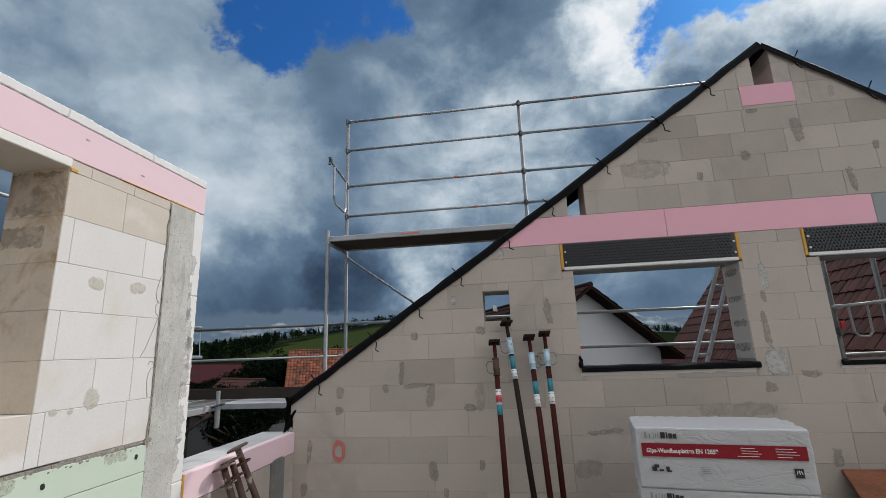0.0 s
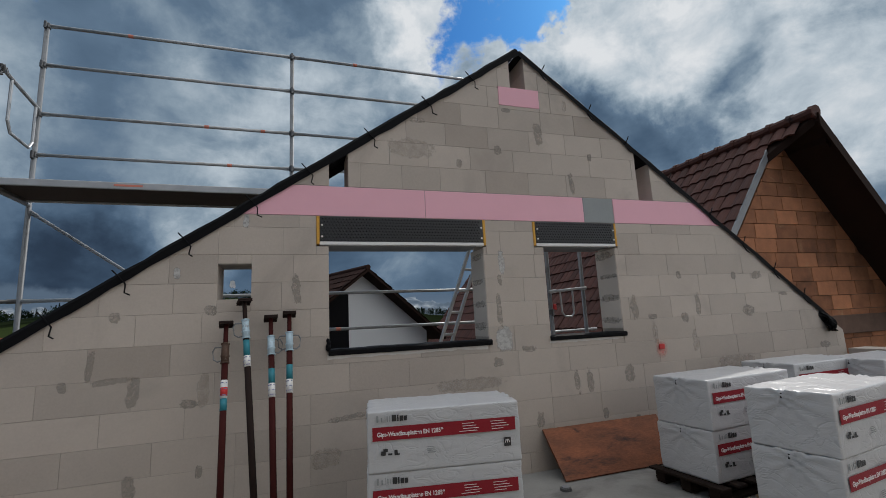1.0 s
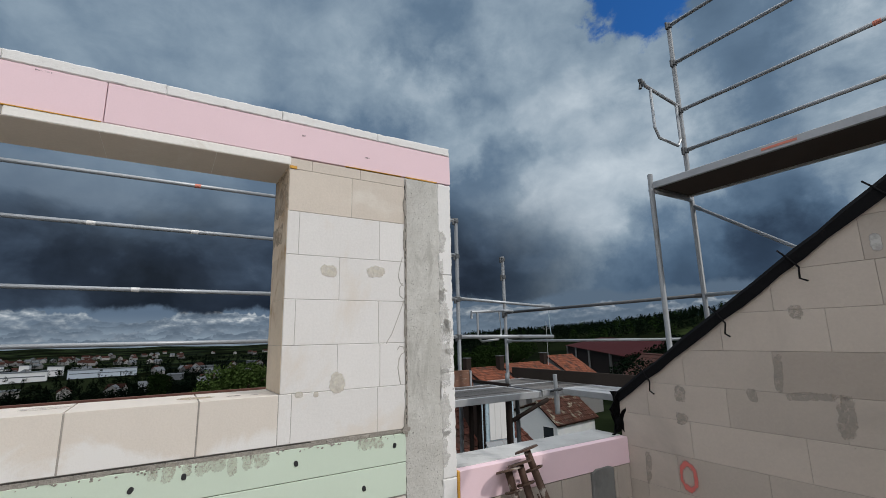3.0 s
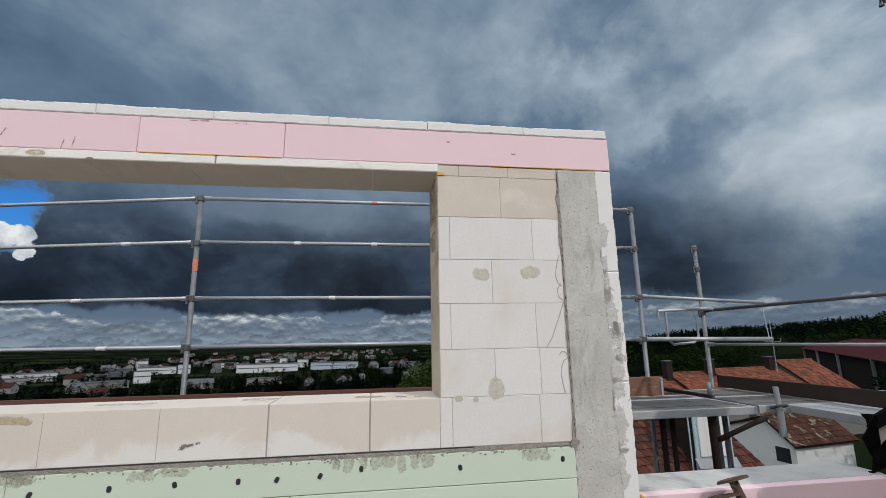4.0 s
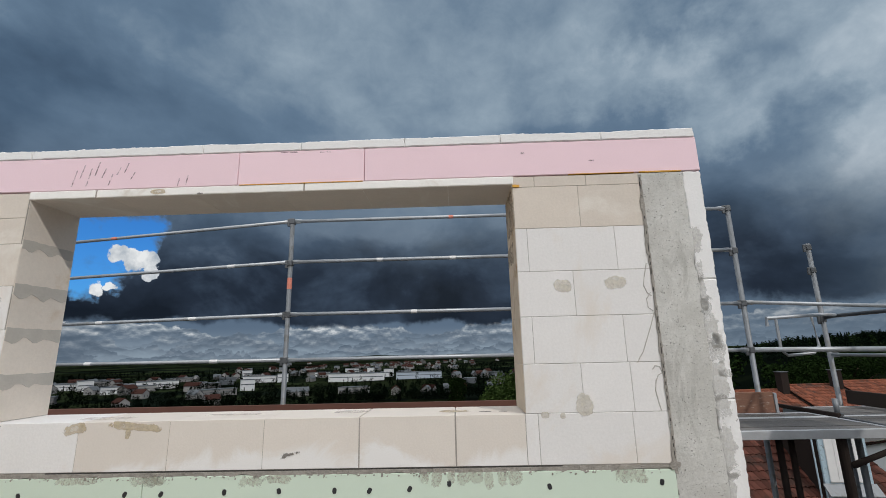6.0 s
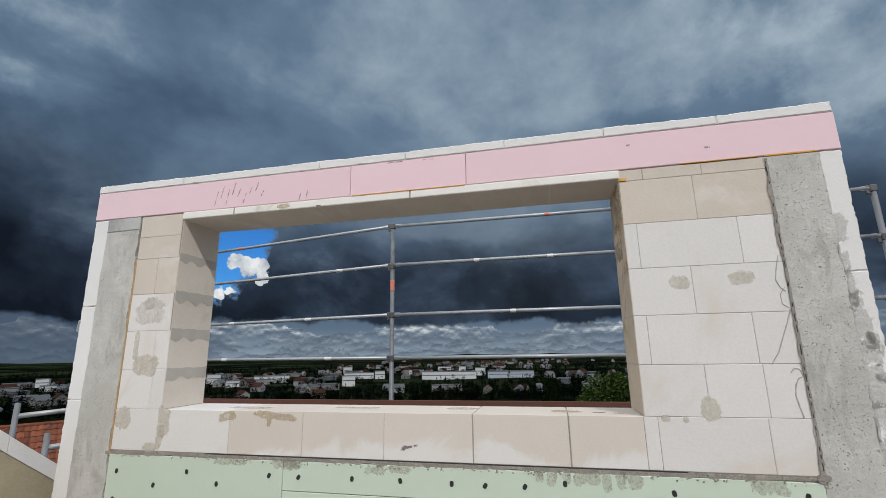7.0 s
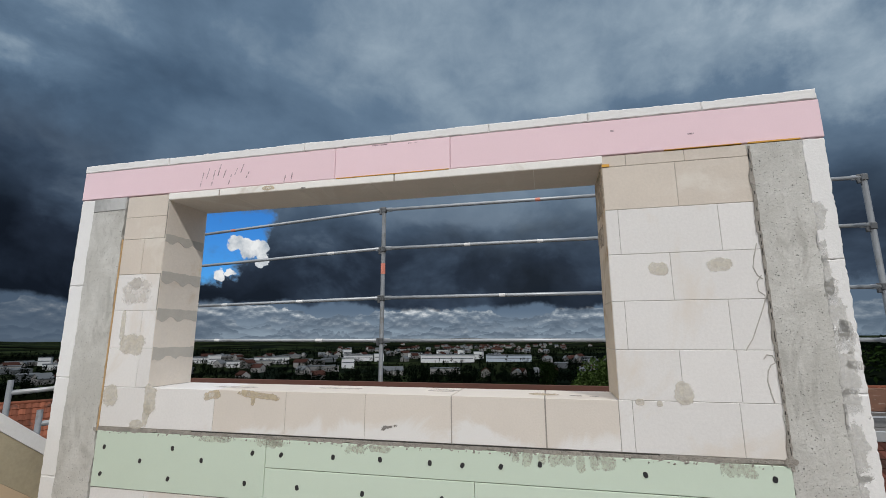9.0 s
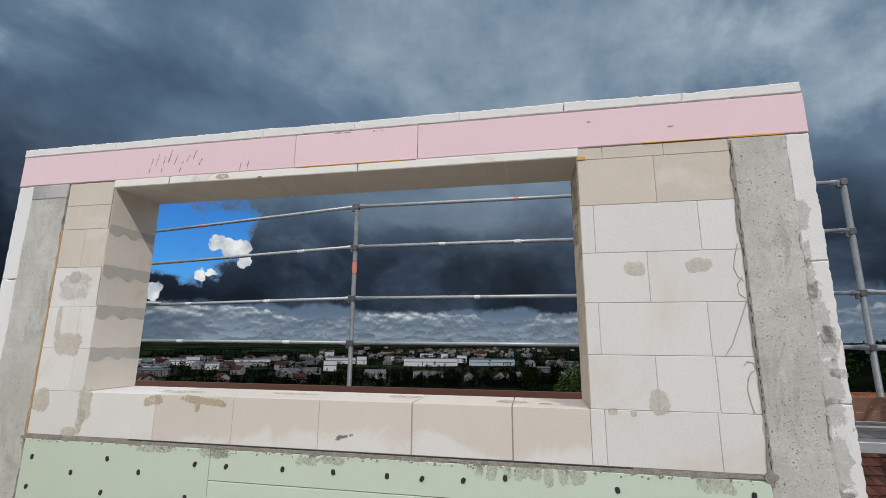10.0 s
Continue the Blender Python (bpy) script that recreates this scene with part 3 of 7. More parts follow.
M["spray_ring"] = spray_material("red_spray_ring", (0.80, 0.16, 0.14), True)
M["spray_dot"] = spray_material("red_spray_spot", (0.88, 0.30, 0.26), False)


# ---- mesh helpers ----
def part(name, bm, material, parent=None, label="", smooth=False):
    """Link a bmesh as one mesh object, under a thing or part."""
    me = bpy.data.meshes.new(name)
    bm.normal_update()
    bm.to_mesh(me)
    bm.free()
    me.materials.append(M[material])
    if smooth:
        me.shade_smooth()
    ob = new(name, me)
    ob.parent = parent
    if label:
        ob["label"] = label
    return ob


def mesh_part(name, me, parent, m=None):
    ob = new(name, me)
    ob.parent = parent
    if m is not None:
        ob.matrix_basis = m
    return ob


def thing(name, label, category, m=None, group="", kind=""):
    ob = tagged(new(name), label, category, group, kind)
    ob.empty_display_size = 0.1
    if m is not None:
        ob.matrix_basis = m
    return ob


def add_box(bm, lo, hi, bevel=0.0, m=None):
    geo = bmesh.ops.create_cube(bm, size=1.0)["verts"]
    s = [b - a for a, b in zip(lo, hi)]
    c = [(a + b) / 2 for a, b in zip(lo, hi)]
    bmesh.ops.transform(bm, verts=geo, matrix=Matrix.LocRotScale(c, None, s))
    if bevel:
        edges = list({e for v in geo for e in v.link_edges})
        made = bmesh.ops.bevel(bm, geom=edges, offset=bevel, segments=1, affect="EDGES")
        geo = list({v for f in made["faces"] for v in f.verts} | {v for v in geo if v.is_valid})
    if m is not None:
        bmesh.ops.transform(bm, verts=geo, matrix=m)
    return geo


def boxed(lo, hi, bevel=0.0, m=None):
    bm = bmesh.new()
    add_box(bm, lo, hi, bevel, m)
    return bm


def add_tube(bm, p, q, r, seg=10, r2=None):
    p, q = Vector(p), Vector(q)
    d = q - p
    m = Matrix.Translation((p + q) / 2) @ d.to_track_quat("Z", "Y").to_matrix().to_4x4()
    bmesh.ops.create_cone(bm, cap_ends=True, segments=seg, radius1=r, radius2=r if r2 is None else r2, depth=d.length, matrix=m)


def tube(p, q, r, seg=10, r2=None):
    bm = bmesh.new()
    add_tube(bm, p, q, r, seg, r2)
    return bm


def add_path(bm, pts, r, seg=8):
    """A round bar bent through the points."""
    pts = [Vector(p) for p in pts]
    rings = []
    for i, p in enumerate(pts):
        d = (pts[min(i + 1, len(pts) - 1)] - pts[max(i - 1, 0)]).normalized()
        q = d.to_track_quat("Z", "Y")
        rings.append([bm.verts.new(p + q @ Vector((r * math.cos(a), r * math.sin(a), 0))) for a in (2 * math.pi * j / seg for j in range(seg))])
    for a, b in zip(rings, rings[1:]):
        for j in range(seg):
            bm.faces.new((a[j], a[(j + 1) % seg], b[(j + 1) % seg], b[j]))
    bm.faces.new(rings[0][::-1])
    bm.faces.new(rings[-1])


def clip_poly(poly, a, b, c):
    """Keep the part of a polygon where a*u + b*v <= c."""
    out = []
    for (u1, v1), (u2, v2) in zip(poly, poly[1:] + poly[:1]):
        d1, d2 = a * u1 + b * v1 - c, a * u2 + b * v2 - c
        if d1 <= 0:
            out.append((u1, v1))
        if d1 * d2 < 0:
            t = d1 / (d1 - d2)
            out.append((u1 + t * (u2 - u1), v1 + t * (v2 - v1)))
    return out


def add_prism(bm, poly, place, near, far, chamfer=0.0):
    """A polygon (u, v) drawn through place(u, v, w) from w = near to w = far; chamfer softens the near rim."""
    rings = []
    cu, cv = sum(p[0] for p in poly) / len(poly), sum(p[1] for p in poly) / len(poly)
    if chamfer:
        inner = []
        for u, v in poly:
            du, dv = cu - u, cv - v
            inner.append((u + math.copysign(min(chamfer, abs(du)), du), v + math.copysign(min(chamfer, abs(dv)), dv)))
        rings.append([bm.verts.new(place(u, v, near)) for u, v in inner])
        rings.append([bm.verts.new(place(u, v, near + chamfer)) for u, v in poly])
    else:
        rings.append([bm.verts.new(place(u, v, near)) for u, v in poly])
    rings.append([bm.verts.new(place(u, v, far)) for u, v in poly])
    bm.faces.new(rings[0])
    bm.faces.new(rings[-1][::-1])
    n = len(poly)
    for a, b in zip(rings, rings[1:]):
        for j in range(n):
            bm.faces.new((a[j], b[j], b[(j + 1) % n], a[(j + 1) % n]))
    bmesh.ops.recalc_face_normals(bm, faces=bm.faces[:])


def ragged(poly, gap, amount, seed=0.0):
    """A polygon with its edges broken up by small chips."""
    out = []
    for (u1, v1), (u2, v2) in zip(poly, poly[1:] + poly[:1]):
        n = max(1, int(math.hypot(u2 - u1, v2 - v1) / gap))
        for i in range(n):
            u, v = u1 + (u2 - u1) * i / n, v1 + (v2 - v1) * i / n
            w = amount * (noise.noise((u * 31 + seed, v * 31, seed)) + 0.7 * noise.noise((u * 90, v * 90 + seed, 3.0))) if i else 0.0
            ln = math.hypot(u2 - u1, v2 - v1)
            out.append((u - w * (v2 - v1) / ln, v + w * (u2 - u1) / ln))
    return out


def prism(poly, place, near, far, chamfer=0.0):
    bm = bmesh.new()
    add_prism(bm, poly, place, near, far, chamfer)
    return bm


def on_gable(u, v, w):
    return (u, GY + w, v)


def on_dormer(u, v, w):
    return (DX - w, u, v)


def on_south(u, v, w):
    return (u, SY - w, v)

# ---- structure: plan numbers ----
GY, DX, SY = 7.565, -1.2, 0.95          # inner faces: north gable, west dormer, south gable
APEX, LEAVE, REAVE = (3.93, 4.58), (-1.25, 1.045), (8.62, 1.13)
THICK = 0.365


def slope(p, q):
    """a, b, c of a*u + b*v <= c for the side under the line p-q."""
    a, b = -(q[1] - p[1]), q[0] - p[0]
    if b < 0:
        a, b = -a, -b
    return a, b, a * p[0] + b * p[1]


LEFT_SLOPE, RIGHT_SLOPE = slope(LEAVE, APEX), slope(APEX, REAVE)


def rows_of_blocks(courses, u0, u1, holes, seams, length=0.6):
    """Block rectangles by course: u from u0 to u1, without holes (u0, u1, v0, v1), with known seams per course."""
    made = []
    for i, (v0, v1) in enumerate(courses):
        cuts = sorted(holes_in(holes, v0, v1))
        spans, at = [], u0
        for a, b in cuts:
            if a > at:
                spans.append((at, a))
            at = max(at, b)
        if at < u1:
            spans.append((at, u1))
        marks = sorted(seams.get(i, []))
        if not marks:
            marks = [u0 + (0.15 + 0.3 * (i % 2))]
        grid = list(marks)
        while grid[0] > u0 + 0.3:
            grid.insert(0, grid[0] - length)
        while grid[-1] < u1 - 0.3:
            grid.append(grid[-1] + length)
        full = [grid[0]]
        for a, b in zip(grid, grid[1:]):
            n = max(1, round((b - a) / length))
            full += [a + (b - a) * (j + 1) / n for j in range(n)]
        for a, b in spans:
            inside = [g for g in full if a + 0.06 < g < b - 0.06]
            for p, q in zip([a] + inside, inside + [b]):
                made.append((p, q, v0, v1))
    return made


def holes_in(holes, v0, v1):
    return [(a, b) for a, b, c, d in holes if c < (v0 + v1) / 2 < d]


def blob(seed, w, h, place, thick=0.0015, n=22):
    """An irregular flat smear w x h metres about (0, 0)."""
    rnd = random.Random(seed)
    ph = [rnd.uniform(0, 6.28) for _ in range(4)]
    pts = []
    for i in range(n):
        a = 2 * math.pi * i / n
        r = 1 + 0.18 * math.sin(2 * a + ph[0]) + 0.13 * math.sin(3 * a + ph[1]) + 0.09 * math.sin(5 * a + ph[2]) + 0.06 * math.sin(9 * a + ph[3])
        ca, sa = math.cos(a), math.sin(a)
        pts.append((0.5 * w * r * math.copysign(abs(ca) ** 0.8, ca), 0.5 * h * r * math.copysign(abs(sa) ** 0.8, sa)))
    return prism(pts, place, -thick, 0.004)


def stain_patch(u, v, w, h, mat, place, proud, parent, label, tilt=0.0):
    """A blot of about w x h metres on a wall's face; place is on_gable, on_dormer or the like."""
    bm = bmesh.new()
    o, a, b = Vector(place(0, 0, 0)), Vector(place(1, 0, 0)), Vector(place(0, 1, 0))
    a, b = a - o, b - o
    bm.faces.new([bm.verts.new(a * p + b * q) for p, q in ((-1, -1), (1, -1), (1, 1), (-1, 1))])
    ob = part("smear", bm, mat, parent, label)
    turn = Matrix.Rotation(radians(tilt), 4, a.cross(b))
    scale_ = Matrix.Diagonal([abs(c) or 1.0 for c in a * (w * 0.66) + b * (h * 0.66)] + [1.0])
    ob.matrix_basis = Matrix.Translation(place(u, v, -proud)) @ turn @ scale_
    return ob


# ---- floor slab and storey below ----
slab = tagged(part("floor", boxed((-1.56, 0.58, -0.22), (8.98, 7.92, 0.0)), "floor"), "rough grey concrete floor slab", "floor", kind="structure")
below = tagged(part("wall_lower_storey", boxed((-1.53, 0.62, -6.6), (8.95, 7.90, -0.225)), "render"), "white rendered lower storeys of the house", "wall", kind="structure")

# ---- north gable wall ----
gable = thing("wall_north", "gable wall of beige aerated concrete blocks", "wall", kind="structure")
W1, W2, SWIN = (1.765, 3.335, 1.295, 2.27), (4.05, 4.985, 1.295, 2.27), (0.83, 1.10, 1.80, 2.11)
BP1, BP2 = (1.655, 3.37, 2.27, 2.555), (3.935, 5.03, 2.27, 2.555)
PINK = (2.56, 2.855)
NICHE_L, NICHE_R, NICHE_T = (1.775, 1.955, 2.855, 3.6), (5.425, 5.63, 2.855, 3.6), (3.80, 3.99, 4.125, 4.8)
PBOX = (3.642, 4.156, 3.90, 4.125)


def outline(bm_poly):
    for s in (LEFT_SLOPE, RIGHT_SLOPE):
        bm_poly = clip_poly(bm_poly, *s)
    return bm_poly


GABLE_COURSES = [(-0.02, 0.19)] + [(0.19 + 0.25 * i, 0.44 + 0.25 * i) for i in range(9)] + [(2.44, 2.558)] + [(2.858 + 0.25 * i, 3.108 + 0.25 * i) for i in range(7)]
GABLE_SEAMS = {
    0: [0.2, 1.9], 1: [-0.45, 1.0], 2: [-0.19, 0.40], 3: [-0.66, 0.04, 0.62, 1.60], 4: [-0.38, 0.24, 0.83, 3.05],
    5: [-0.66, -0.07, 0.50, 1.05, 1.80, 2.62, 3.45, 3.62], 6: [-0.36, 0.24, 0.72, 1.60, 3.9], 7: [-0.02, 0.50, 1.35, 3.77],
    8: [0.46, 0.98, 1.45, 3.92], 9: [0.83, 1.36, 3.53], 10: [0.95, 3.72, 5.55], 11: [2.07, 2.49, 2.90, 3.93, 4.42, 4.95],
    12: [2.37, 2.78, 3.25, 3.76, 4.25, 4.76], 13: [2.55, 2.98, 3.47, 3.98, 4.45, 4.95], 14: [2.68, 3.17, 3.62, 4.15, 4.60], 15: [2.98, 3.5, 4.3], 16: [3.3, 4.3],
}
HOLES = [W1, W2, SWIN, BP1, BP2, NICHE_L, NICHE_R, NICHE_T, PBOX]


def split_course(p, q, v0, v1, holes):
    """Cut a block round holes that cover only a part of its height."""
    out = [(p, q, v0, v1)]
    for a, b, c, d in holes:
        nxt = []
        for (x0, x1, z0, z1) in out:
            if b <= x0 or a >= x1 or d <= z0 or c >= z1:
                nxt.append((x0, x1, z0, z1))
                continue
            if x0 < a:
                nxt.append((x0, a, z0, z1))
            if x1 > b:
                nxt.append((b, x1, z0, z1))
            m0, m1 = max(x0, a), min(x1, b)
            if z0 < c:
                nxt.append((m0, m1, z0, c))
            if z1 > d:
                nxt.append((m0, m1, d, z1))
        out = nxt
    return [r for r in out if r[1] - r[0] > 0.012 and r[3] - r[2] > 0.012]


# mortar core, a little behind the faces of the blocks
core = bmesh.new()
us = sorted({-1.25, 8.6} | {h[i] for h in HOLES for i in (0, 1)} | {APEX[0]})
vs = sorted({-0.02, 4.6} | {h[i] for h in HOLES for i in (2, 3)})
for a, b in zip(us, us[1:]):
    top = 4.62
    column = [(v0, v1) for v0, v1 in zip(vs, vs[1:]) if not any(h[0] <= (a + b) / 2 <= h[1] and h[2] <= (v0 + v1) / 2 <= h[3] for h in HOLES)]
    merged = []
    for v0, v1 in column:
        if merged and abs(merged[-1][1] - v0) < 1e-6:
            merged[-1] = (merged[-1][0], v1)
        else:
            merged.append((v0, v1))
    for v0, v1 in merged:
        a2 = a + 0.004 if any(abs(a - h[1]) < 1e-6 and h[2] < v1 and v0 < h[3] for h in HOLES) else a - 0.004
        b2 = b - 0.004 if any(abs(b - h[0]) < 1e-6 and h[2] < v1 and v0 < h[3] for h in HOLES) else b
        poly = outline([(a2, v0), (b2, v0), (b2, v1), (a2, v1)])
        poly = [(u, v - 0.006) for u, v in poly]
        if len(poly) > 2:
            add_prism(core, poly, on_gable, 0.004, THICK - 0.005)
part("mortar_core", core, "mortar", gable, "dark thin-bed mortar joints")
GABLE_BLOCKS = []
for i, (v0, v1) in enumerate(GABLE_COURSES):
    for p, q, _, _ in rows_of_blocks([(v0, v1)], -1.25, 8.6, [], {0: GABLE_SEAMS.get(i, [])}):
        for r in split_course(p, q, v0, v1, HOLES):
            g = 0.0009
            poly = outline([(r[0] + g, r[2] + g), (r[1] - g, r[2] + g), (r[1] - g, r[3] - g), (r[0] + g, r[3] - g)])
            if len(poly) > 2:
                GABLE_BLOCKS.append(poly)


def band(name, mat, label, pieces, v0, v1, parent, proud=0.003):
    for a, b in pieces:
        poly = outline([(a + 0.001, v0 + 0.002), (b - 0.001, v0 + 0.002), (b - 0.001, v1 - 0.002), (a + 0.001, v1 - 0.002)])
        part(name, prism(poly, on_gable, -proud, 0.3, 0.003), mat, parent, label)


band("insulation_board", "pink", "pink foam ring-beam board", [(0.5, 2.722), (2.724, 4.615), (5.03, 8.0)], PINK[0], PINK[1], gable)
band("patch_board", "grey_board", "grey patch between the pink boards", [(4.617, 5.028)], PINK[0], PINK[1], gable, 0.001)
part("insulation_board", prism([(PBOX[0], PBOX[2]), (PBOX[1], PBOX[2]), (PBOX[1], PBOX[3]), (PBOX[0], PBOX[3])], on_gable, -0.004, 0.3, 0.003), "pink", gable, "pink foam board under the ridge slot")


def shutter_box(b, parent):
    """A black dimpled shutter box over a window, with orange foam at its ends and a white rail below."""
    u0, u1, v0, v1 = b
    box = part("shutter_box", prism([(u0 + 0.03, v0 + 0.045), (u1 - 0.03, v0 + 0.045), (u1 - 0.03, v1), (u0 + 0.03, v1)], on_gable, -0.004, 0.3), "studs", parent, "black dimpled shutter box")
    bm = bmesh.new()
    nx, nz = int((u1 - u0 - 0.08) / 0.032), 8
    for j in range(nz):
        for i in range(nx):
            x = u0 + 0.045 + (i + 0.5 * (j % 2)) * (u1 - u0 - 0.10) / nx
            z = v0 + 0.062 + j * (v1 - v0 - 0.075) / (nz - 1) * 0.98
            bmesh.ops.create_cone(bm, cap_ends=True, segments=6, radius1=0.012, radius2=0.008, depth=0.012,
                                  matrix=pose(x, GY - 0.009, z, 90, 0, 0))
    part("dimples", bm, "studs", box)
    for a, b2 in ((u0, u0 + 0.028), (u1 - 0.028, u1)):
        part("foam_strip", prism([(a, v0 + 0.02), (b2, v0 + 0.02), (b2, v1), (a, v1)], on_gable, -0.008, 0.1, 0.004), "orange", box, "orange foam end strip")
    part("rail", prism([(u0 + 0.03, v0 + 0.012), (u1 - 0.03, v0 + 0.012), (u1 - 0.03, v0 + 0.043), (u0 + 0.03, v0 + 0.043)], on_gable, -0.010, 0.06, 0.003), "white_edge", box, "white rail")
    for z in (0.09, 0.2):
        for x in (u0 + 0.05, u1 - 0.05):
            bm = bmesh.new()
            bmesh.ops.create_cone(bm, cap_ends=True, segments=10, radius1=0.011, radius2=0.009, depth=0.008, matrix=pose(x, GY - 0.016, v0 + z, 90, 0, 0))
            part("screw", bm, "label", box, "pale screw head")
    part("lintel_underside", boxed((u0 + 0.1, GY + 0.03, v0 + 0.004), (u1 - 0.1, GY + 0.33, v0 + 0.04), 0.003), "alu", box, "pale underside rail")


shutter_box(BP1, gable)
shutter_box(BP2, gable)


def window_membrane(b, parent):
    """Black membrane turned over a window's sill."""
    u0, u1 = b[0], b[1]
    bm = bmesh.new()
    n = 14
    prof = [(-0.022, 0.002), (-0.024, 0.03), (-0.004, 0.043), (0.15, 0.046), (0.33, 0.04)]
    rnd = random.Random(int(u0 * 100))
    rows_ = []
    for i in range(n + 1):
        u = u0 - 0.01 + (u1 - u0 + 0.04) * i / n
        w = rnd.uniform(-0.006, 0.006)
        rows_.append([bm.verts.new((u, GY + y + w, b[2] - 0.02 + z + w * 0.6)) for y, z in prof] + [bm.verts.new((u, GY + y, b[2] - 0.03)) for y in (0.33, -0.015)])
    for p, q in zip(rows_, rows_[1:]):
        m = len(p)
        for j in range(m):
            bm.faces.new((p[j], q[j], q[(j + 1) % m], p[(j + 1) % m]))
    bm.faces.new(rows_[0])
    bm.faces.new(rows_[-1][::-1])
    bmesh.ops.recalc_face_normals(bm, faces=bm.faces[:])
    return part("sill_membrane", bm, "black", parent, "black rubber sill membrane")


window_membrane(W1, gable)
for win, drop in ((W1, 0.036), (W2, 0.030)):
    low = [(win[0] - 0.02 + (win[1] - win[0]) * i / 24, win[2] - 0.026 - drop * (1 + 0.5 * noise.noise((i * 0.7, win[0], 0)))) for i in range(25)]
    part("filler_strip", prism(low + [(win[1] - 0.02, win[2] - 0.022), (win[0] - 0.02, win[2] - 0.022)], on_gable, -0.003, 0.01), "filler_strip", gable, "pale filler under the sill membrane")
bm = bmesh.new()
for i, (u, z, q) in enumerate(((-0.012, 1.34, 0.035), (-0.006, 1.375, 0.026), (-0.015, 1.40, 0.020))):
    bmesh.ops.create_icosphere(bm, subdivisions=2, radius=q, matrix=pose(W1[0] + u, GY - 0.004, z) @ Matrix.Diagonal((0.7, 0.8, 1.1, 1)))
part("membrane_lump", bm, "black", gable, "crumpled membrane end")
window_membrane(W2, gable)

# black membrane over the gable's slopes, with its ties


def slope_membrane(p, q, name, thick, seed):
    ob = thing(name, "black membrane strip laid over the gable slope", "membrane", group="gable membranes")
    rnd = random.Random(seed)
    p, q = Vector((p[0], 0, p[1])), Vector((q[0], 0, q[1]))
    d = (q - p).normalized()
    up = Vector((-d.z, 0, d.x))
    if up.z < 0:
        up = -up
    n = 40
    bm = bmesh.new()
    rings = []
    for i in range(n + 1):
        c = p.lerp(q, i / n)
        t = thick * rnd.uniform(0.85, 1.2)
        lo = 0.03 * rnd.uniform(0.8, 1.3)
        rings.append([bm.verts.new(Vector((0, GY + w, 0)) + c + up * h) for w, h in ((-0.018, -lo), (-0.022, t * 0.6), (-0.008, t), (0.38, t), (0.385, -0.06), (0.37, 0.004), (0.0, 0.004))])
    for a, b in zip(rings, rings[1:]):
        m = len(a)
        for j in range(m):
            bm.faces.new((a[j], a[(j + 1) % m], b[(j + 1) % m], b[j]))
    bm.faces.new(rings[0])
    bm.faces.new(rings[-1][::-1])
    bmesh.ops.recalc_face_normals(bm, faces=bm.faces[:])
    part("strip", bm, "black", ob)
    length = (q - p).length
    s = 0.35
    while s < length - 0.2:
        c = p + d * s + Vector((0, GY - 0.025, 0))
        bm = bmesh.new()
        side = 0.05 if name.endswith("strip") else -0.02
        bend = rnd.uniform(0.6, 1.3)
        add_path(bm, [c + up * 0.10 - d * 0.01, c + up * 0.03, c - up * 0.05 + Vector((0.01, -0.01, 0)), c + Vector((0.035 * bend, -0.015, -0.11)), c + Vector((0.075 * bend, -0.02, -0.13))], 0.006, 6)
        part("tie", bm, "black", ob, "bent black tie")
        s += rnd.uniform(0.55, 0.75)
    return ob


slope_membrane(LEAVE, APEX, "membrane_strip", 0.05, 3)
slope_membrane(APEX, (8.45, 1.255), "membrane_strip", 0.035, 5)
# rolled ends of the membrane
for x, z, seed, drop, wide in ((-1.24, 1.06, 1, 0.30, 0.10), (8.36, 1.36, 2, 0.16, 0.30)):
    ob = thing("membrane_end", "loose black membrane end hanging at the eave", "membrane", group="gable membrane ends")
    bm = bmesh.new()
    rnd = random.Random(seed)
    pts = []
    for i in range(9):
        for j in range(8):
            f = j / 7
            pts.append(bm.verts.new((x - wide / 2 + wide * f + rnd.uniform(-.012, .012), GY - 0.05 + 0.10 * f * rnd.uniform(0.6, 1.2) + 0.03 * math.sin(i * 1.3 + j), z + 0.04 - (wide * 0.55 * f if wide > 0.2 else 0) - (drop + 0.05) * i / 8 * rnd.uniform(0.85, 1.1))))
    for i in range(8):
        for j in range(7):
            bm.faces.new((pts[i * 8 + j], pts[i * 8 + j + 1], pts[i * 8 + j + 9], pts[i * 8 + j + 8]))
    bmesh.ops.solidify(bm, geom=bm.faces[:], thickness=0.04)
    part("fold", bm, "black", ob)
    if wide > 0.2:
        bm = bmesh.new()
        bmesh.ops.create_icosphere(bm, subdivisions=3, radius=1.0)
        for v in bm.verts:
            q = 1 + 0.22 * noise.noise(v.co * 2.1) + 0.10 * noise.noise(v.co * 5.3)
            v.co = Vector((x - 0.03 + 0.17 * q * v.co.x, GY + 0.03 + 0.09 * q * v.co.y, z - 0.07 - 0.10 * v.co.x + 0.085 * q * v.co.z))
        part("bundle", bm, "black", ob, "crumpled black membrane bundle")

# ---- west dormer wall ----
dormer = thing("wall_west_dormer", "sunlit dormer wall of white aerated concrete blocks", "wall", kind="structure")
DY0, DY1 = 1.160, 5.920
OPEN = (1.937, 4.83, 1.297, 2.565)
DORMER_COURSES = [(0.43, 0.68)] + [(1.047 + 0.25 * i, 1.297 + 0.25 * i) for i in range(6)] + [(2.547, 2.613)]
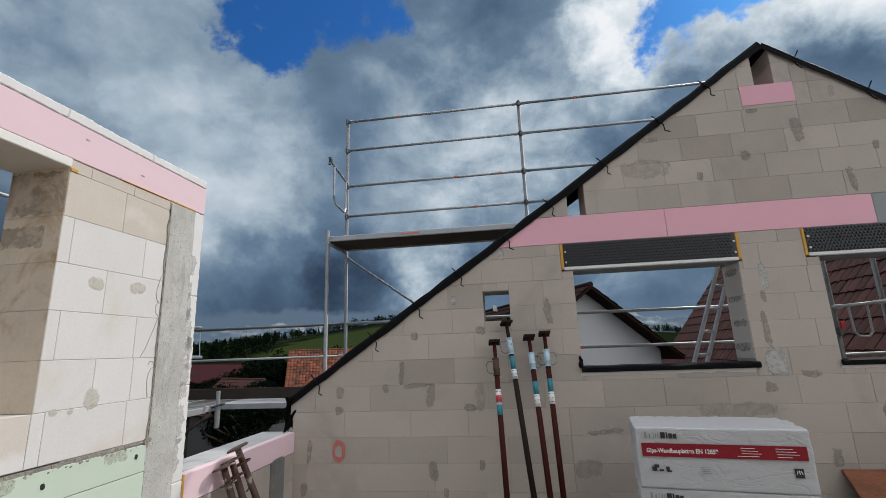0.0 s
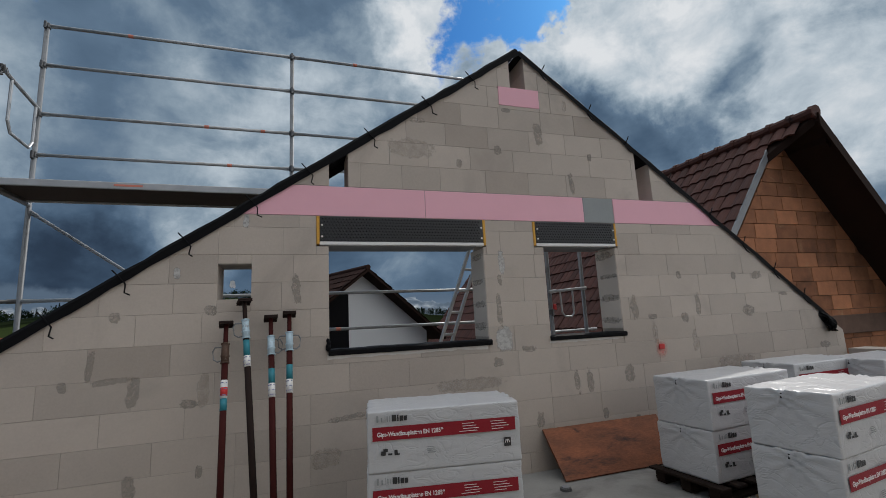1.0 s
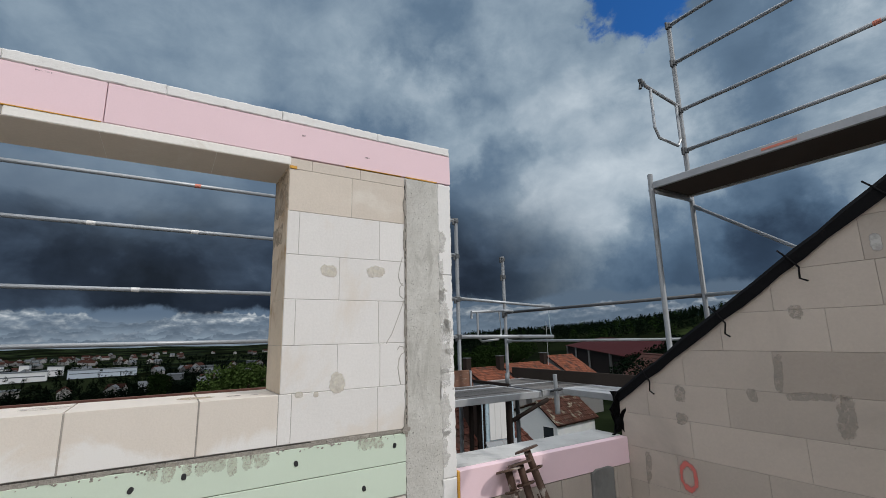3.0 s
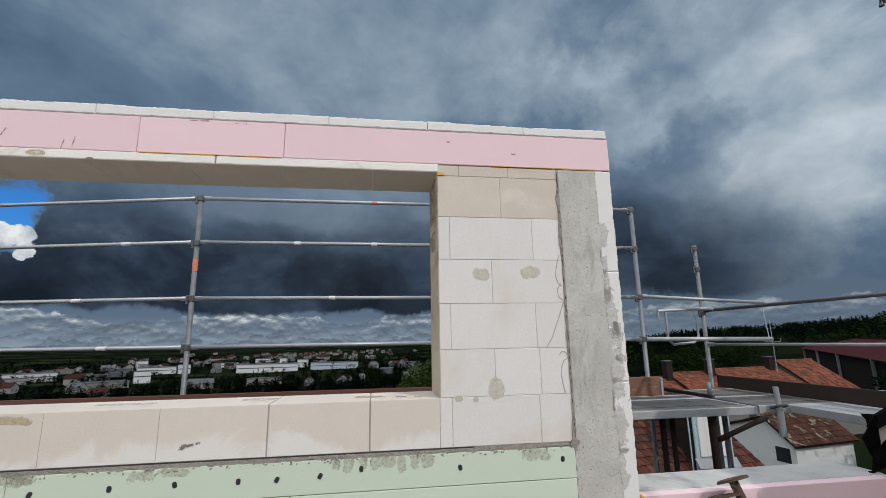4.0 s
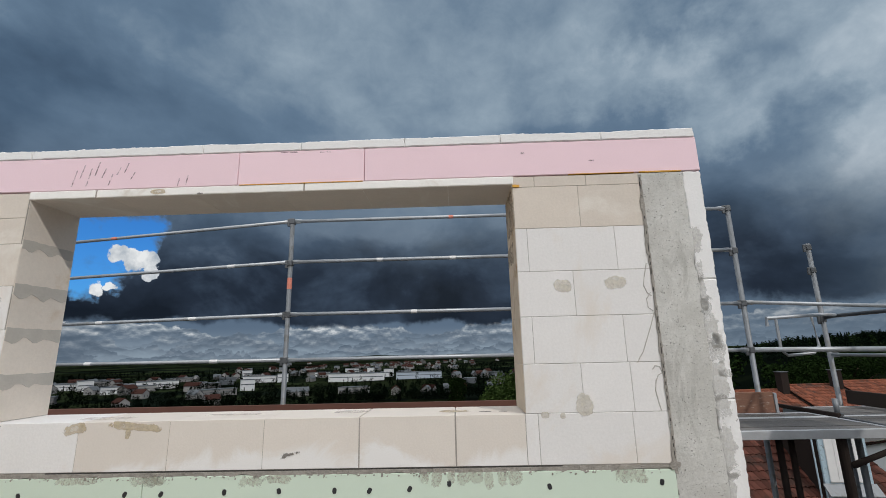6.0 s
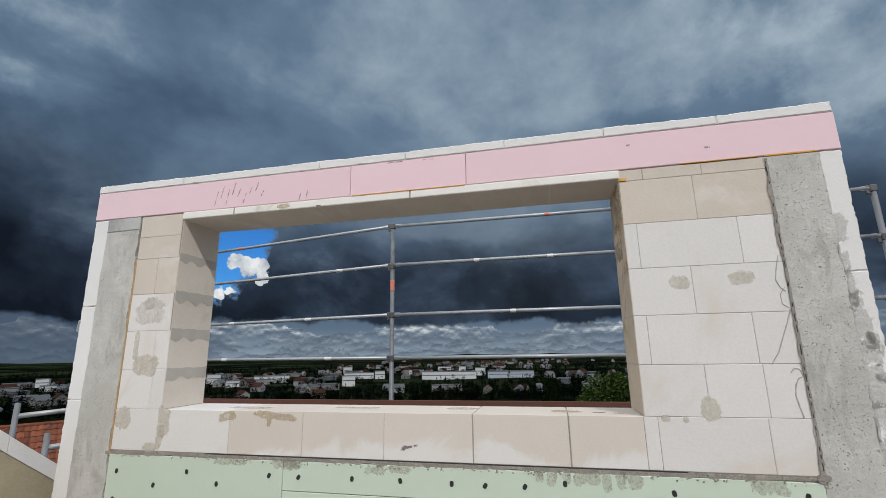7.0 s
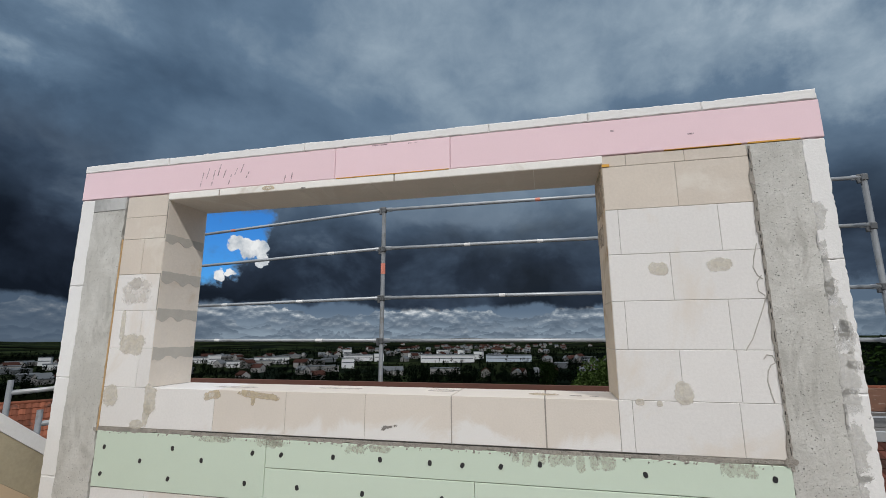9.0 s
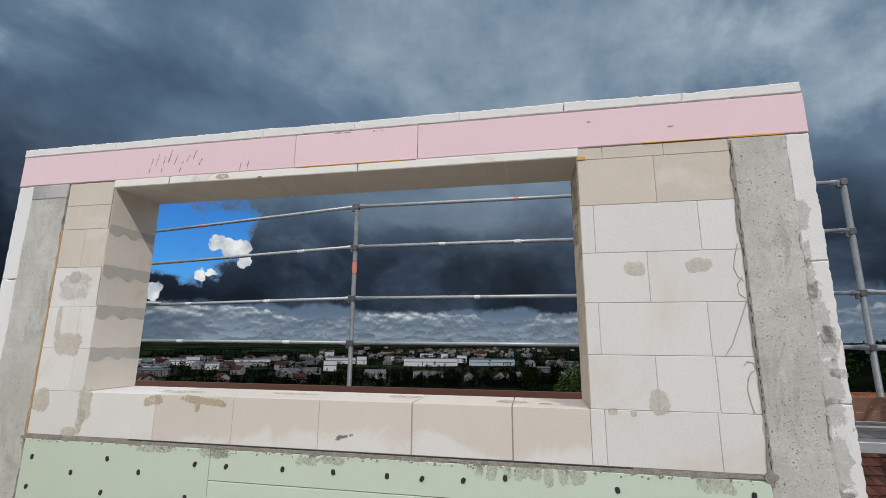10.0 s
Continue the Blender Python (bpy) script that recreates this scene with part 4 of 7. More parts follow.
DORMER_SEAMS = {
    0: [2.0, 2.6, 3.2], 1: [2.447, 2.942, 3.449, 3.956, 4.46, 4.826, 4.892, 5.379], 2: [1.838, 5.135, 5.394], 3: [1.825, 4.893, 5.384],
    4: [1.93, 5.136, 5.55], 5: [1.767, 4.896, 5.388], 6: [1.93, 5.204], 7: [1.93, 4.957, 5.256],
}
core = bmesh.new()
for y0, y1, z0, z1 in ((1.585, 5.56, -0.02, 1.29), (1.585, 1.932, 1.29, 2.60), (4.835, 5.56, 1.29, 2.60)):
    add_prism(core, [(y0, z0), (y1, z0), (y1, z1), (y0, z1)], on_dormer, 0.003, 0.36)
part("mortar_core", core, "mortar", dormer, "mortar joints")
DORMER_BLOCKS = []
for i, (v0, v1) in enumerate(DORMER_COURSES):
    for p, q, _, _ in rows_of_blocks([(v0, v1)], 1.585, 5.563, [], {0: DORMER_SEAMS[i]}, 0.5):
        cut = split_course(p, q, v0, v1, [OPEN])
        if i == 6 and q < 2.0:
            cut = [(p, q, v0, 2.456), (p, q, 2.456, 2.611)]
        elif i == 7 and q < 2.0:
            cut = []
        for r in cut:
            g = 0.0011
            mat = "aac_dry_sunlit"
            if i in (6, 7) or (i == 1 and 2.4 < (r[0] + r[1]) / 2 < 4.8) or (i == 5 and r[0] < 2):
                mat = "aac_damp" if i == 1 else "aac_top"
            gl, gr = (0.0035 if i == 1 and min(abs(e - 3.956), abs(e - 4.46)) < 0.02 else g for e in (r[0], r[1]))
            DORMER_BLOCKS.append(([(r[0] + gl, r[2] + g), (r[1] - gr, r[2] + g), (r[1] - gr, r[3] - g), (r[0] + gl, r[3] - g)], mat))
# rough mortar bed on the green boards
bm = bmesh.new()
rnd = random.Random(11)
n = 130
low = [(1.55 + 4.03 * i / n, 1.020 + 0.03 * max(0, i / n - 0.9) * 10 * 0.4 + 0.014 * noise.noise((i * 0.35, 0, 1)) + 0.010 * noise.noise((i * 1.7, 2, 1))) for i in range(n + 1)]
for (u0, z0), (u1, z1) in zip(low, low[1:]):
    add_prism(bm, [(u0, z0), (u1, z1), (u1, 1.0405), (u0, 1.0405)], on_dormer, -0.004 + rnd.uniform(-0.003, 0.002), 0.03)
part("mortar_bed", bm, "bed", dormer, "rough grey mortar bed")
part("open_joint", prism([(2.3, 1.039), (5.0, 1.039), (5.0, 1.0465), (2.3, 1.0465)], on_dormer, 0.001, 0.02), "gap", dormer, "dark strip painting the shade of the bed joint")
part("open_joint", prism([(1.55, 1.039), (2.298, 1.039), (2.298, 1.0465), (1.55, 1.0465)], on_dormer, -0.001, 0.02), "bed", dormer, "filled bed joint")
part("open_joint", prism([(5.002, 1.039), (5.56, 1.039), (5.56, 1.0465), (5.002, 1.0465)], on_dormer, -0.001, 0.02), "bed", dormer, "filled bed joint")
# green insulation boards with plugs
for u0, u1, v0, v1 in ((1.588, 2.832, 0.685, 1.022), (2.836, 5.56, 0.866, 1.022), (2.836, 4.078, 0.69, 0.862), (4.081, 5.56, 0.69, 0.862)):
    part("insulation_board", prism([(u0, v0), (u1, v0), (u1, v1), (u0, v1)], on_dormer, -0.006, 0.05, 0.002), "green", dormer, "pale green insulation board")
PLUGS = ((1.662, 0.925), (1.949, 0.855), (2.183, 0.94), (2.398, 0.881), (2.747, 0.941), (2.937, 0.94), (3.267, 0.945), (3.55, 0.947), (3.836, 0.945), (4.015, 0.943), (4.22, 0.948), (4.421, 0.97),
         (4.926, 0.95), (5.486, 0.963), (1.655, 0.763), (2.17, 0.763), (2.707, 0.772), (3.05, 0.77), (3.45, 0.765), (3.9, 0.77), (4.35, 0.765), (4.8, 0.77), (5.3, 0.765))
bm = bmesh.new()
add_prism(bm, [(0.012 * math.cos(a) * (1 + 0.25 * math.sin(2 * a)), 0.015 * math.sin(a)) for a in (k * math.pi / 5 for k in range(10))], lambda p, q, w: (-w, p, q), -0.002, 0.004)
plug = part("fixing_plug", bm, "ink", dormer)
plug.matrix_basis = pose(DX + 0.0062, *PLUGS[0], 15, 0, 0)
for i, (u, v) in enumerate(PLUGS[1:]):
    mesh_part("fixing_plug", plug.data, dormer, pose(DX + 0.0062, u, v, 15 + 25 * math.sin(i * 1.3), 0, 0))
# concrete columns and white end boards
for u0, u1, w0, w1 in ((5.564, 5.812, 5.814, 5.918), (1.29, 1.575, 1.163, 1.288)):
    bm = bmesh.new()
    n = 150
    rnd = random.Random(int(u0 * 10))
    left, right = [], []
    for i in range(n + 1):
        z = -0.02 + 2.63 * i / n
        left.append((u0 + 0.010 * noise.noise((z * 5, u0, 0)) + 0.006 * noise.noise((z * 23, u0, 3)), z))
        right.append((u1 + 0.012 * noise.noise((z * 3.5, u0, 7)) + 0.010 * noise.noise((z * 13, u0, 9)) + 0.008 * noise.noise((z * 41, u0, 11)), z))
    add_prism(bm, left + right[::-1], on_dormer, -0.004, 0.355)
    part("concrete_column", bm, "concrete", dormer, "rough grey cast concrete column")
    for z0, z1 in ((-0.02, 0.72), (0.722, 1.35), (1.352, 1.98), (1.982, 2.613)):
        part("end_board", prism(ragged([(w0, z0), (w1, z0), (w1, z1), (w0, z1)], 0.012, 0.005, z0), on_dormer, 0.0, 0.365, 0.006), "white_edge", dormer, "white end board beside the column")
part("foam_joint", prism([(1.576, 1.02), (1.586, 1.02), (1.588, 2.3), (1.577, 2.3)], on_dormer, -0.006, 0.05, 0.003), "foam_old", dormer, "brownish foam joint")
# lintel: white edge, pink boards, white cap
for a, b in ((1.930, 2.337), (2.345, 3.597), (3.605, 4.836)):
    part("lintel_board", prism([(a, 2.568), (b, 2.568), (b, 2.617), (a, 2.617)], on_dormer, -0.003, 0.366, 0.004), "soffit_board", dormer, "white board under the lintel")
for u in (2.341, 3.601):
    part("board_joint", prism([(u - 0.0035, 2.5695), (u + 0.0035, 2.5695), (u + 0.0035, 2.612), (u - 0.0035, 2.612)], on_dormer, -0.001, 0.365), "bed", dormer, "filled joint between the lintel boards")
for a, b in ((DY0, 3.195), (3.198, 3.957), (3.960, DY1)):
    part("insulation_board", prism([(a, 2.619), (b, 2.619), (b, 2.826), (a, 2.826)], on_dormer, -0.002, 0.366, 0.003), "pink_dormer", dormer, "sunlit-toned pink foam board on the lintel")
caps = (DY0 - 0.004, 1.9, 2.97, 3.57, 4.2, 4.773, 5.369, DY1 - 0.004)
for i, (a, b) in enumerate(zip(caps, caps[1:])):
    dz = 0.004 * math.sin(i * 2.3)
    part("cap_board", prism(ragged([(a + 0.001, 2.829), (b - 0.001, 2.829), (b - 0.001, 2.884 + dz), (a + 0.001, 2.884 - dz)], 0.015, 0.004, a), on_dormer, -0.005, 0.372, 0.005), "white_edge", dormer, "white cap board")
for u, v, w, thick in ((4.85, 2.557, 0.04, 0.012), (5.69, 2.6185, 0.24, 0.006), (3.58, 2.6185, 0.74, 0.0035), (5.35, 2.6185, 0.38, 0.0025)):
    n = max(3, int(w / 0.02))
    low = [(u - w / 2 + w * i / n, v - thick * (0.6 + 0.8 * abs(noise.noise((i * 0.9, u, 4))))) for i in range(n + 1)]
    top = [(u + w / 2 - w * i / n, v + thick * (0.4 + 0.5 * abs(noise.noise((i * 0.7, u, 9))))) for i in range(n + 1)]
    part("foam_bead", prism(low + top, on_dormer, -0.006, 0.02), "orange", dormer, "orange foam bead")
# pale cast patch on the south column's head
part("concrete_patch", prism([(1.292, 2.515), (1.572, 2.520), (1.574, 2.612), (1.292, 2.612)], on_dormer, -0.009, 0.03, 0.004), "knee_top", dormer, "pale mortar patch on the column head")

rnd = random.Random(21)
SCUFFS = [(2.18 + 0.045 * i, 2.73 + rnd.uniform(-0.05, 0.04), 0.02, rnd.uniform(0.04, 0.13)) for i in range(9)] + [(2.88, 2.66, 0.01, 0.06), (2.83, 2.65, 0.01, 0.05), (3.5, 2.818, 0.10, 0.006), (3.72, 2.812, 0.06, 0.006), (5.3, 2.70, 0.03, 0.008), (4.9, 2.76, 0.02, 0.01)]
for u, v, w, h in SCUFFS:
    lean = w if h > 0.03 and w < 0.05 else 0.0
    x0, x1 = (u, u + 0.006) if lean else (u - w / 2, u + w / 2)
    part("scuff", prism([(x0, v - h / 2), (x1, v - h / 2), (x1 + lean, v + h / 2), (x0 + lean, v + h / 2)], on_dormer, -0.0035, 0.0), "pencil", dormer, "dark scuff on the pink board")

# ---- west knee wall between dormer and gable ----
knee = thing("wall_west_knee", "low knee wall with pink insulation and a pale top", "wall", kind="structure")
part("insulation_board", prism([(5.935, 0.555), (7.56, 0.555), (7.56, 0.752), (5.935, 0.752)], on_dormer, -0.004, 0.06, 0.003), "pink_dormer", knee, "pink foam board")
part("top_board", prism([(5.935, 0.70), (7.56, 0.70), (7.56, 0.757), (5.935, 0.757)], on_dormer, 0.062, 0.35, 0.004), "knee_top", knee, "pale top of the knee wall")
part("masonry", prism([(5.935, -0.02), (7.56, -0.02), (7.56, 0.55), (5.935, 0.55)], on_dormer, 0.006, 0.35), "mortar", knee)
part("foam_joint", prism([(5.918, 0.3), (5.934, 0.3), (5.934, 0.752), (5.918, 0.752)], on_dormer, -0.006, 0.05, 0.003), "orange", knee, "orange foam joint")
part("concrete_column", prism([(7.11, -0.02), (7.36, -0.02), (7.36, 0.556), (7.30, 0.575), (7.15, 0.572), (7.11, 0.55)], on_dormer, -0.012, 0.2, 0.01), "concrete_smooth", knee, "grey concrete infill column")
KNEE_BLOCKS = []
for i, (v0, v1) in enumerate(((-0.02, 0.055), (0.055, 0.305), (0.305, 0.552))):
    for p, q, _, _ in rows_of_blocks([(v0, v1)], 5.94, 7.56, [], {0: [6.2 + 0.3 * (i % 2), 6.8 + 0.2 * (i % 2)]}):
        for r in split_course(p, q, v0, v1, [(7.10, 7.37, -1, 1)]):
            KNEE_BLOCKS.append([(r[0] + 0.002, r[2] + 0.002), (r[1] - 0.002, r[2] + 0.002), (r[1] - 0.002, r[3] - 0.002), (r[0] + 0.002, r[3] - 0.002)])

# ---- south gable wall, its slope seen beside the dormer ----
south = thing("wall_south", "south gable wall with sloping concrete ring beam", "wall", kind="structure")
S_LINE = [(-1.75, 0.625), (3.93, 4.75), (8.98, 1.05)]


def south_band(d0, d1):
    """The strip between d0 and d1 below the slope, as two polygons."""
    (x0, z0), (x1, z1), (x2, z2) = S_LINE
    return [[(x0, z0 - d1), (x1, z1 - d1), (x1, z1 - d0), (x0, z0 - d0)], [(x1, z1 - d1), (x2, z2 - d1), (x2, z2 - d0), (x1, z1 - d0)]]


def south_pieces(name, mat, d0, d1, w, label, cuts=6):
    for poly, (xa, xb) in zip(south_band(d0, d1), ((-1.75, 3.93), (3.93, 8.98))):
        for j in range(cuts):
            a, b = xa + (xb - xa) * j / cuts, xa + (xb - xa) * (j + 1) / cuts
            piece = clip_poly(clip_poly(poly, 1, 0, b - 0.002), -1, 0, -a - 0.001)
            part(name, prism(piece, on_south, w, THICK, 0.004), mat, south, label)


south_pieces("cap_board", "white_edge", 0.0, 0.105, -0.004, "white sloping cap board", 8)
south_pieces("ring_beam", "concrete_tan", 0.108, 0.40, 0.003, "sloping grey concrete ring beam", 4)
core = bmesh.new()
for poly in ([(-1.55, -0.02), (3.93, -0.02), (3.93, 4.18), (-1.55, 0.3)], [(3.93, -0.02), (8.95, -0.02), (8.95, 0.63), (3.93, 4.18)]):
    add_prism(core, poly, on_south, 0.005, THICK - 0.01)
part("mortar_core", core, "mortar", south, "mortar joints")
SOUTH_BLOCKS = []
for i in range(18):
    v0, v1 = 0.04 + 0.25 * i, 0.29 + 0.25 * i
    for p, q, _, _ in rows_of_blocks([(v0, v1)], -1.55, 8.95, [], {0: [-1.1 + 0.3 * (i % 2)]}):
        poly = [(p + 0.002, v0 + 0.002), (q - 0.002, v0 + 0.002), (q - 0.002, v1 - 0.002), (p + 0.002, v1 - 0.002)]
        for a, b in zip(S_LINE, S_LINE[1:]):
            poly = clip_poly(poly, *slope((a[0], a[1] - 0.403), (b[0], b[1] - 0.403)))
        if len(poly) > 2:
            SOUTH_BLOCKS.append(poly)

# ---- east knee wall that closes the storey ----
east = tagged(part("wall_east_knee", boxed((8.6, 0.6, -0.02), (8.96, 7.55, 0.9), 0.004), "aac"), "low beige knee wall of aerated concrete", "wall", kind="structure")

# ---- things inside the storey ----
def text_mesh(body, size, material, parent, m, name, squeeze=1.0, bold=0.0):
    """Flat lettering as a mesh, at the pose m (letters stand in the xy plane)."""
    cu = bpy.data.curves.new(name, "FONT")
    cu.body, cu.size, cu.extrude, cu.offset = body, size, 0.0006, bold
    tmp = new("lettering", cu)
    me = bpy.data.meshes.new_from_object(tmp.evaluated_get(bpy.context.evaluated_depsgraph_get()))
    bpy.data.objects.remove(tmp)
    bpy.data.curves.remove(cu)
    me.materials.clear()
    me.materials.append(M[material])
    ob = new(name, me)
    ob.parent = parent
    ob.matrix_basis = m @ Matrix.Diagonal((squeeze, 1, 1, 1))
    return ob


PACK_W, PACK_D, PACK_H = 1.07, 0.55, 0.402


def wrapped_pack(seed):
    """One film-wrapped pack of gypsum boards: soft edges, wrinkles, ribbed top rim."""
    rnd = random.Random(seed)
    bm = bmesh.new()
    bmesh.ops.create_cube(bm, size=1.0)
    bmesh.ops.transform(bm, verts=bm.verts[:], matrix=Matrix.LocRotScale((0, 0, PACK_H / 2), None, (PACK_W, PACK_D, PACK_H - 0.003)))
    bmesh.ops.bevel(bm, geom=bm.edges[:], offset=0.014, segments=3, affect="EDGES", profile=0.6)
    bmesh.ops.subdivide_edges(bm, edges=[e for e in bm.edges if e.calc_length() > 0.2], cuts=22, use_grid_fill=True)
    for v in bm.verts:
        c = v.co
        w = 0.0035 * noise.noise((c.x * 7 + seed, c.y * 7, c.z * 9)) + 0.003 * (0.4 - abs(noise.noise((c.x * 9, c.y * 9 + seed, c.z * 26))))
        edge = max(0.0, (c.z - PACK_H * 0.88) / (PACK_H * 0.12))
        rib = 0.0035 * edge * max(0.0, math.sin(c.x * 62.8 + 1.0 + 2.0 * noise.noise((c.x * 6, seed, 0))))
        gather = 0.0
        if abs(abs(c.x) - PACK_W / 2) < 0.02:
            r = math.hypot(c.y, c.z - PACK_H * 0.86)
            gather = 0.016 * math.exp(-r * 9) * math.cos(11 * math.atan2(c.z - PACK_H * 0.86, c.y))
        n = Vector((math.copysign(1, c.x) if abs(abs(c.x) - PACK_W / 2) < 0.02 else 0, math.copysign(1, c.y) if abs(abs(c.y) - PACK_D / 2) < 0.02 else 0, 1 if c.z > PACK_H - 0.02 else 0))
        v.co += n * (w + gather) + Vector((0, 0, rib if c.z > PACK_H - 0.03 else 0))
    return bm


def print_front(pack, y, flip):
    """The printing on one long face: name, red band with lines, small marks."""
    s = pose(0, 0, 0, 90, 0, 180 if flip else 0)

    def flat(u, v, w, h, mat, name, tilt=0.0, off=0.002):
        bm = bmesh.new()
        n = max(2, int(w / 0.05))
        for i in range(n):
            a, b = -w / 2 + w * i / n, -w / 2 + w * (i + 1) / n
            add_box(bm, (a, -h / 2, 0), (b, h / 2, 0.0012))
        bmesh.ops.remove_doubles(bm, verts=bm.verts[:], dist=1e-5)
        ob = part(name, bm, mat, pack)
        ob.matrix_basis = s @ pose(u, v, y + off, 0, 0, tilt)
        return ob

    flat(0.0, 0.255, 1.0, 0.088, "band_red", "red_band", 0.0, 0.0082)
    for i, (u, w, h) in enumerate(((-0.465, 0.026, 0.042), (-0.437, 0.018, 0.030), (-0.413, 0.006, 0.042), (-0.398, 0.012, 0.036), (-0.383, 0.006, 0.036))):
        flat(u, 0.332 + h / 2, w * 0.55, h, "grey_board", "brand_mark", 0, 0.0084)
    for u, w, h in ((-0.352, 0.030, 0.042), (-0.326, 0.010, 0.042), (-0.302, 0.024, 0.034), (-0.274, 0.022, 0.032)):
        flat(u, 0.332 + h / 2, w, h, "ink", "brand_mark", 0, 0.0084)
    text_mesh("Gips-Wandbauplatten EN 12859", 0.040, "white_ink", pack, s @ pose(-0.47, 0.238, y + 0.0100), "band_print", 0.86, 0.0012)
    for col in range(2):
        for row in range(4):
            flat(0.16 + 0.21 * col + (0.01 * ((row * 7) % 3)), 0.280 - 0.017 * row, 0.085 + 0.014 * ((row * 5 + col) % 4), 0.0035, "white_ink", "small_print", 0, 0.0100)
    for u, v, w, h in ((-0.43, 0.13, 0.032, 0.028), (-0.415, 0.148, 0.03, 0.02), (-0.385, 0.122, 0.03, 0.012), (-0.345, 0.13, 0.022, 0.034), (-0.33, 0.118, 0.02, 0.01)):
        flat(u, v, w, h, "ink", "handling_mark", 0, 0.0082)
    for i in range(4):
        flat(-0.11 + 0.003 * i, 0.148 - 0.012 * i, 0.055, 0.004, "grey_board", "small_print", 0, 0.0082)
    flat(0.435, 0.135, 0.05, 0.058, "ink", "maker_mark", 0, 0.0082)
    for i in range(3):
        flat(0.435 + 0.012 * (i - 1), 0.14, 0.005, 0.024, "white_ink", "maker_mark", 18 * (i - 1), 0.0100)


def pack_stack(x, y, yaw, seed, mat, z0=0.135, layers=2, label_extra=""):
    """A pallet with two wrapped packs on it."""
    at = pose(x, y, 0, 0, 0, yaw)
    pal = thing("pallet", "dark worn wooden pallet on the concrete slab" if mat == "pallet" else "pale wooden pallet on the concrete slab", "pallet", at, "pallets")
    for yy in (-0.26, 0.0, 0.26):
        part("runner", boxed((-0.58, yy - 0.05, 0.004), (0.58, yy + 0.05, 0.026), 0.003), mat, pal)
        for xx in (-0.52, 0.0, 0.52):
            part("block", boxed((xx - 0.07, yy - 0.05, 0.027), (xx + 0.07, yy + 0.05, 0.10), 0.004), mat, pal)
    for j in range(7):
        xx = -0.56 + 1.12 * j / 6
        part("deck_slat", boxed((xx - 0.05, -0.36, 0.102), (xx + 0.05, 0.36, 0.124), 0.003), mat, pal)
    for k_ in range(layers):
        p = thing("gypsum_pack", "white film-wrapped pack of gypsum boards with red band" + label_extra, "pack", at @ pose(0.004 * k_, -0.006 * k_, 0.126 + PACK_H * k_, 0, 0, 0.5 * k_), "wrapped gypsum packs")
        part("wrapping", wrapped_pack(seed + k_), "film", p, smooth=True)
        print_front(p, PACK_D / 2, False)
        print_front(p, PACK_D / 2, True)
        for sx in (-1, 1):
            bm = bmesh.new()
            add_prism(bm, [(-0.008, -0.016), (0.006, -0.02), (0.010, 0.014), (-0.004, 0.02)], lambda u, v, w: (u, v, w), 0.0, 0.003)
            t = part("film_tear", bm, "ink", p, "dark torn spot in the film")
            t.matrix_basis = pose(sx * (PACK_W / 2 + 0.006), 0.02, PACK_H * 0.9, 90, 0, 90 * sx)


STACKS = [(2.505, 6.70, -10.0, 5, "pallet"), (5.19, 6.60, 4.5, 17, "pallet"), (5.22, 5.74, 8.0, 29, "pallet_new"), (6.69, 6.90, 2.0, 41, "pallet")]
for st in STACKS:
    pack_stack(*st)
pack_stack(7.52, 6.62, 3.0, 53, "pallet_new", layers=2)

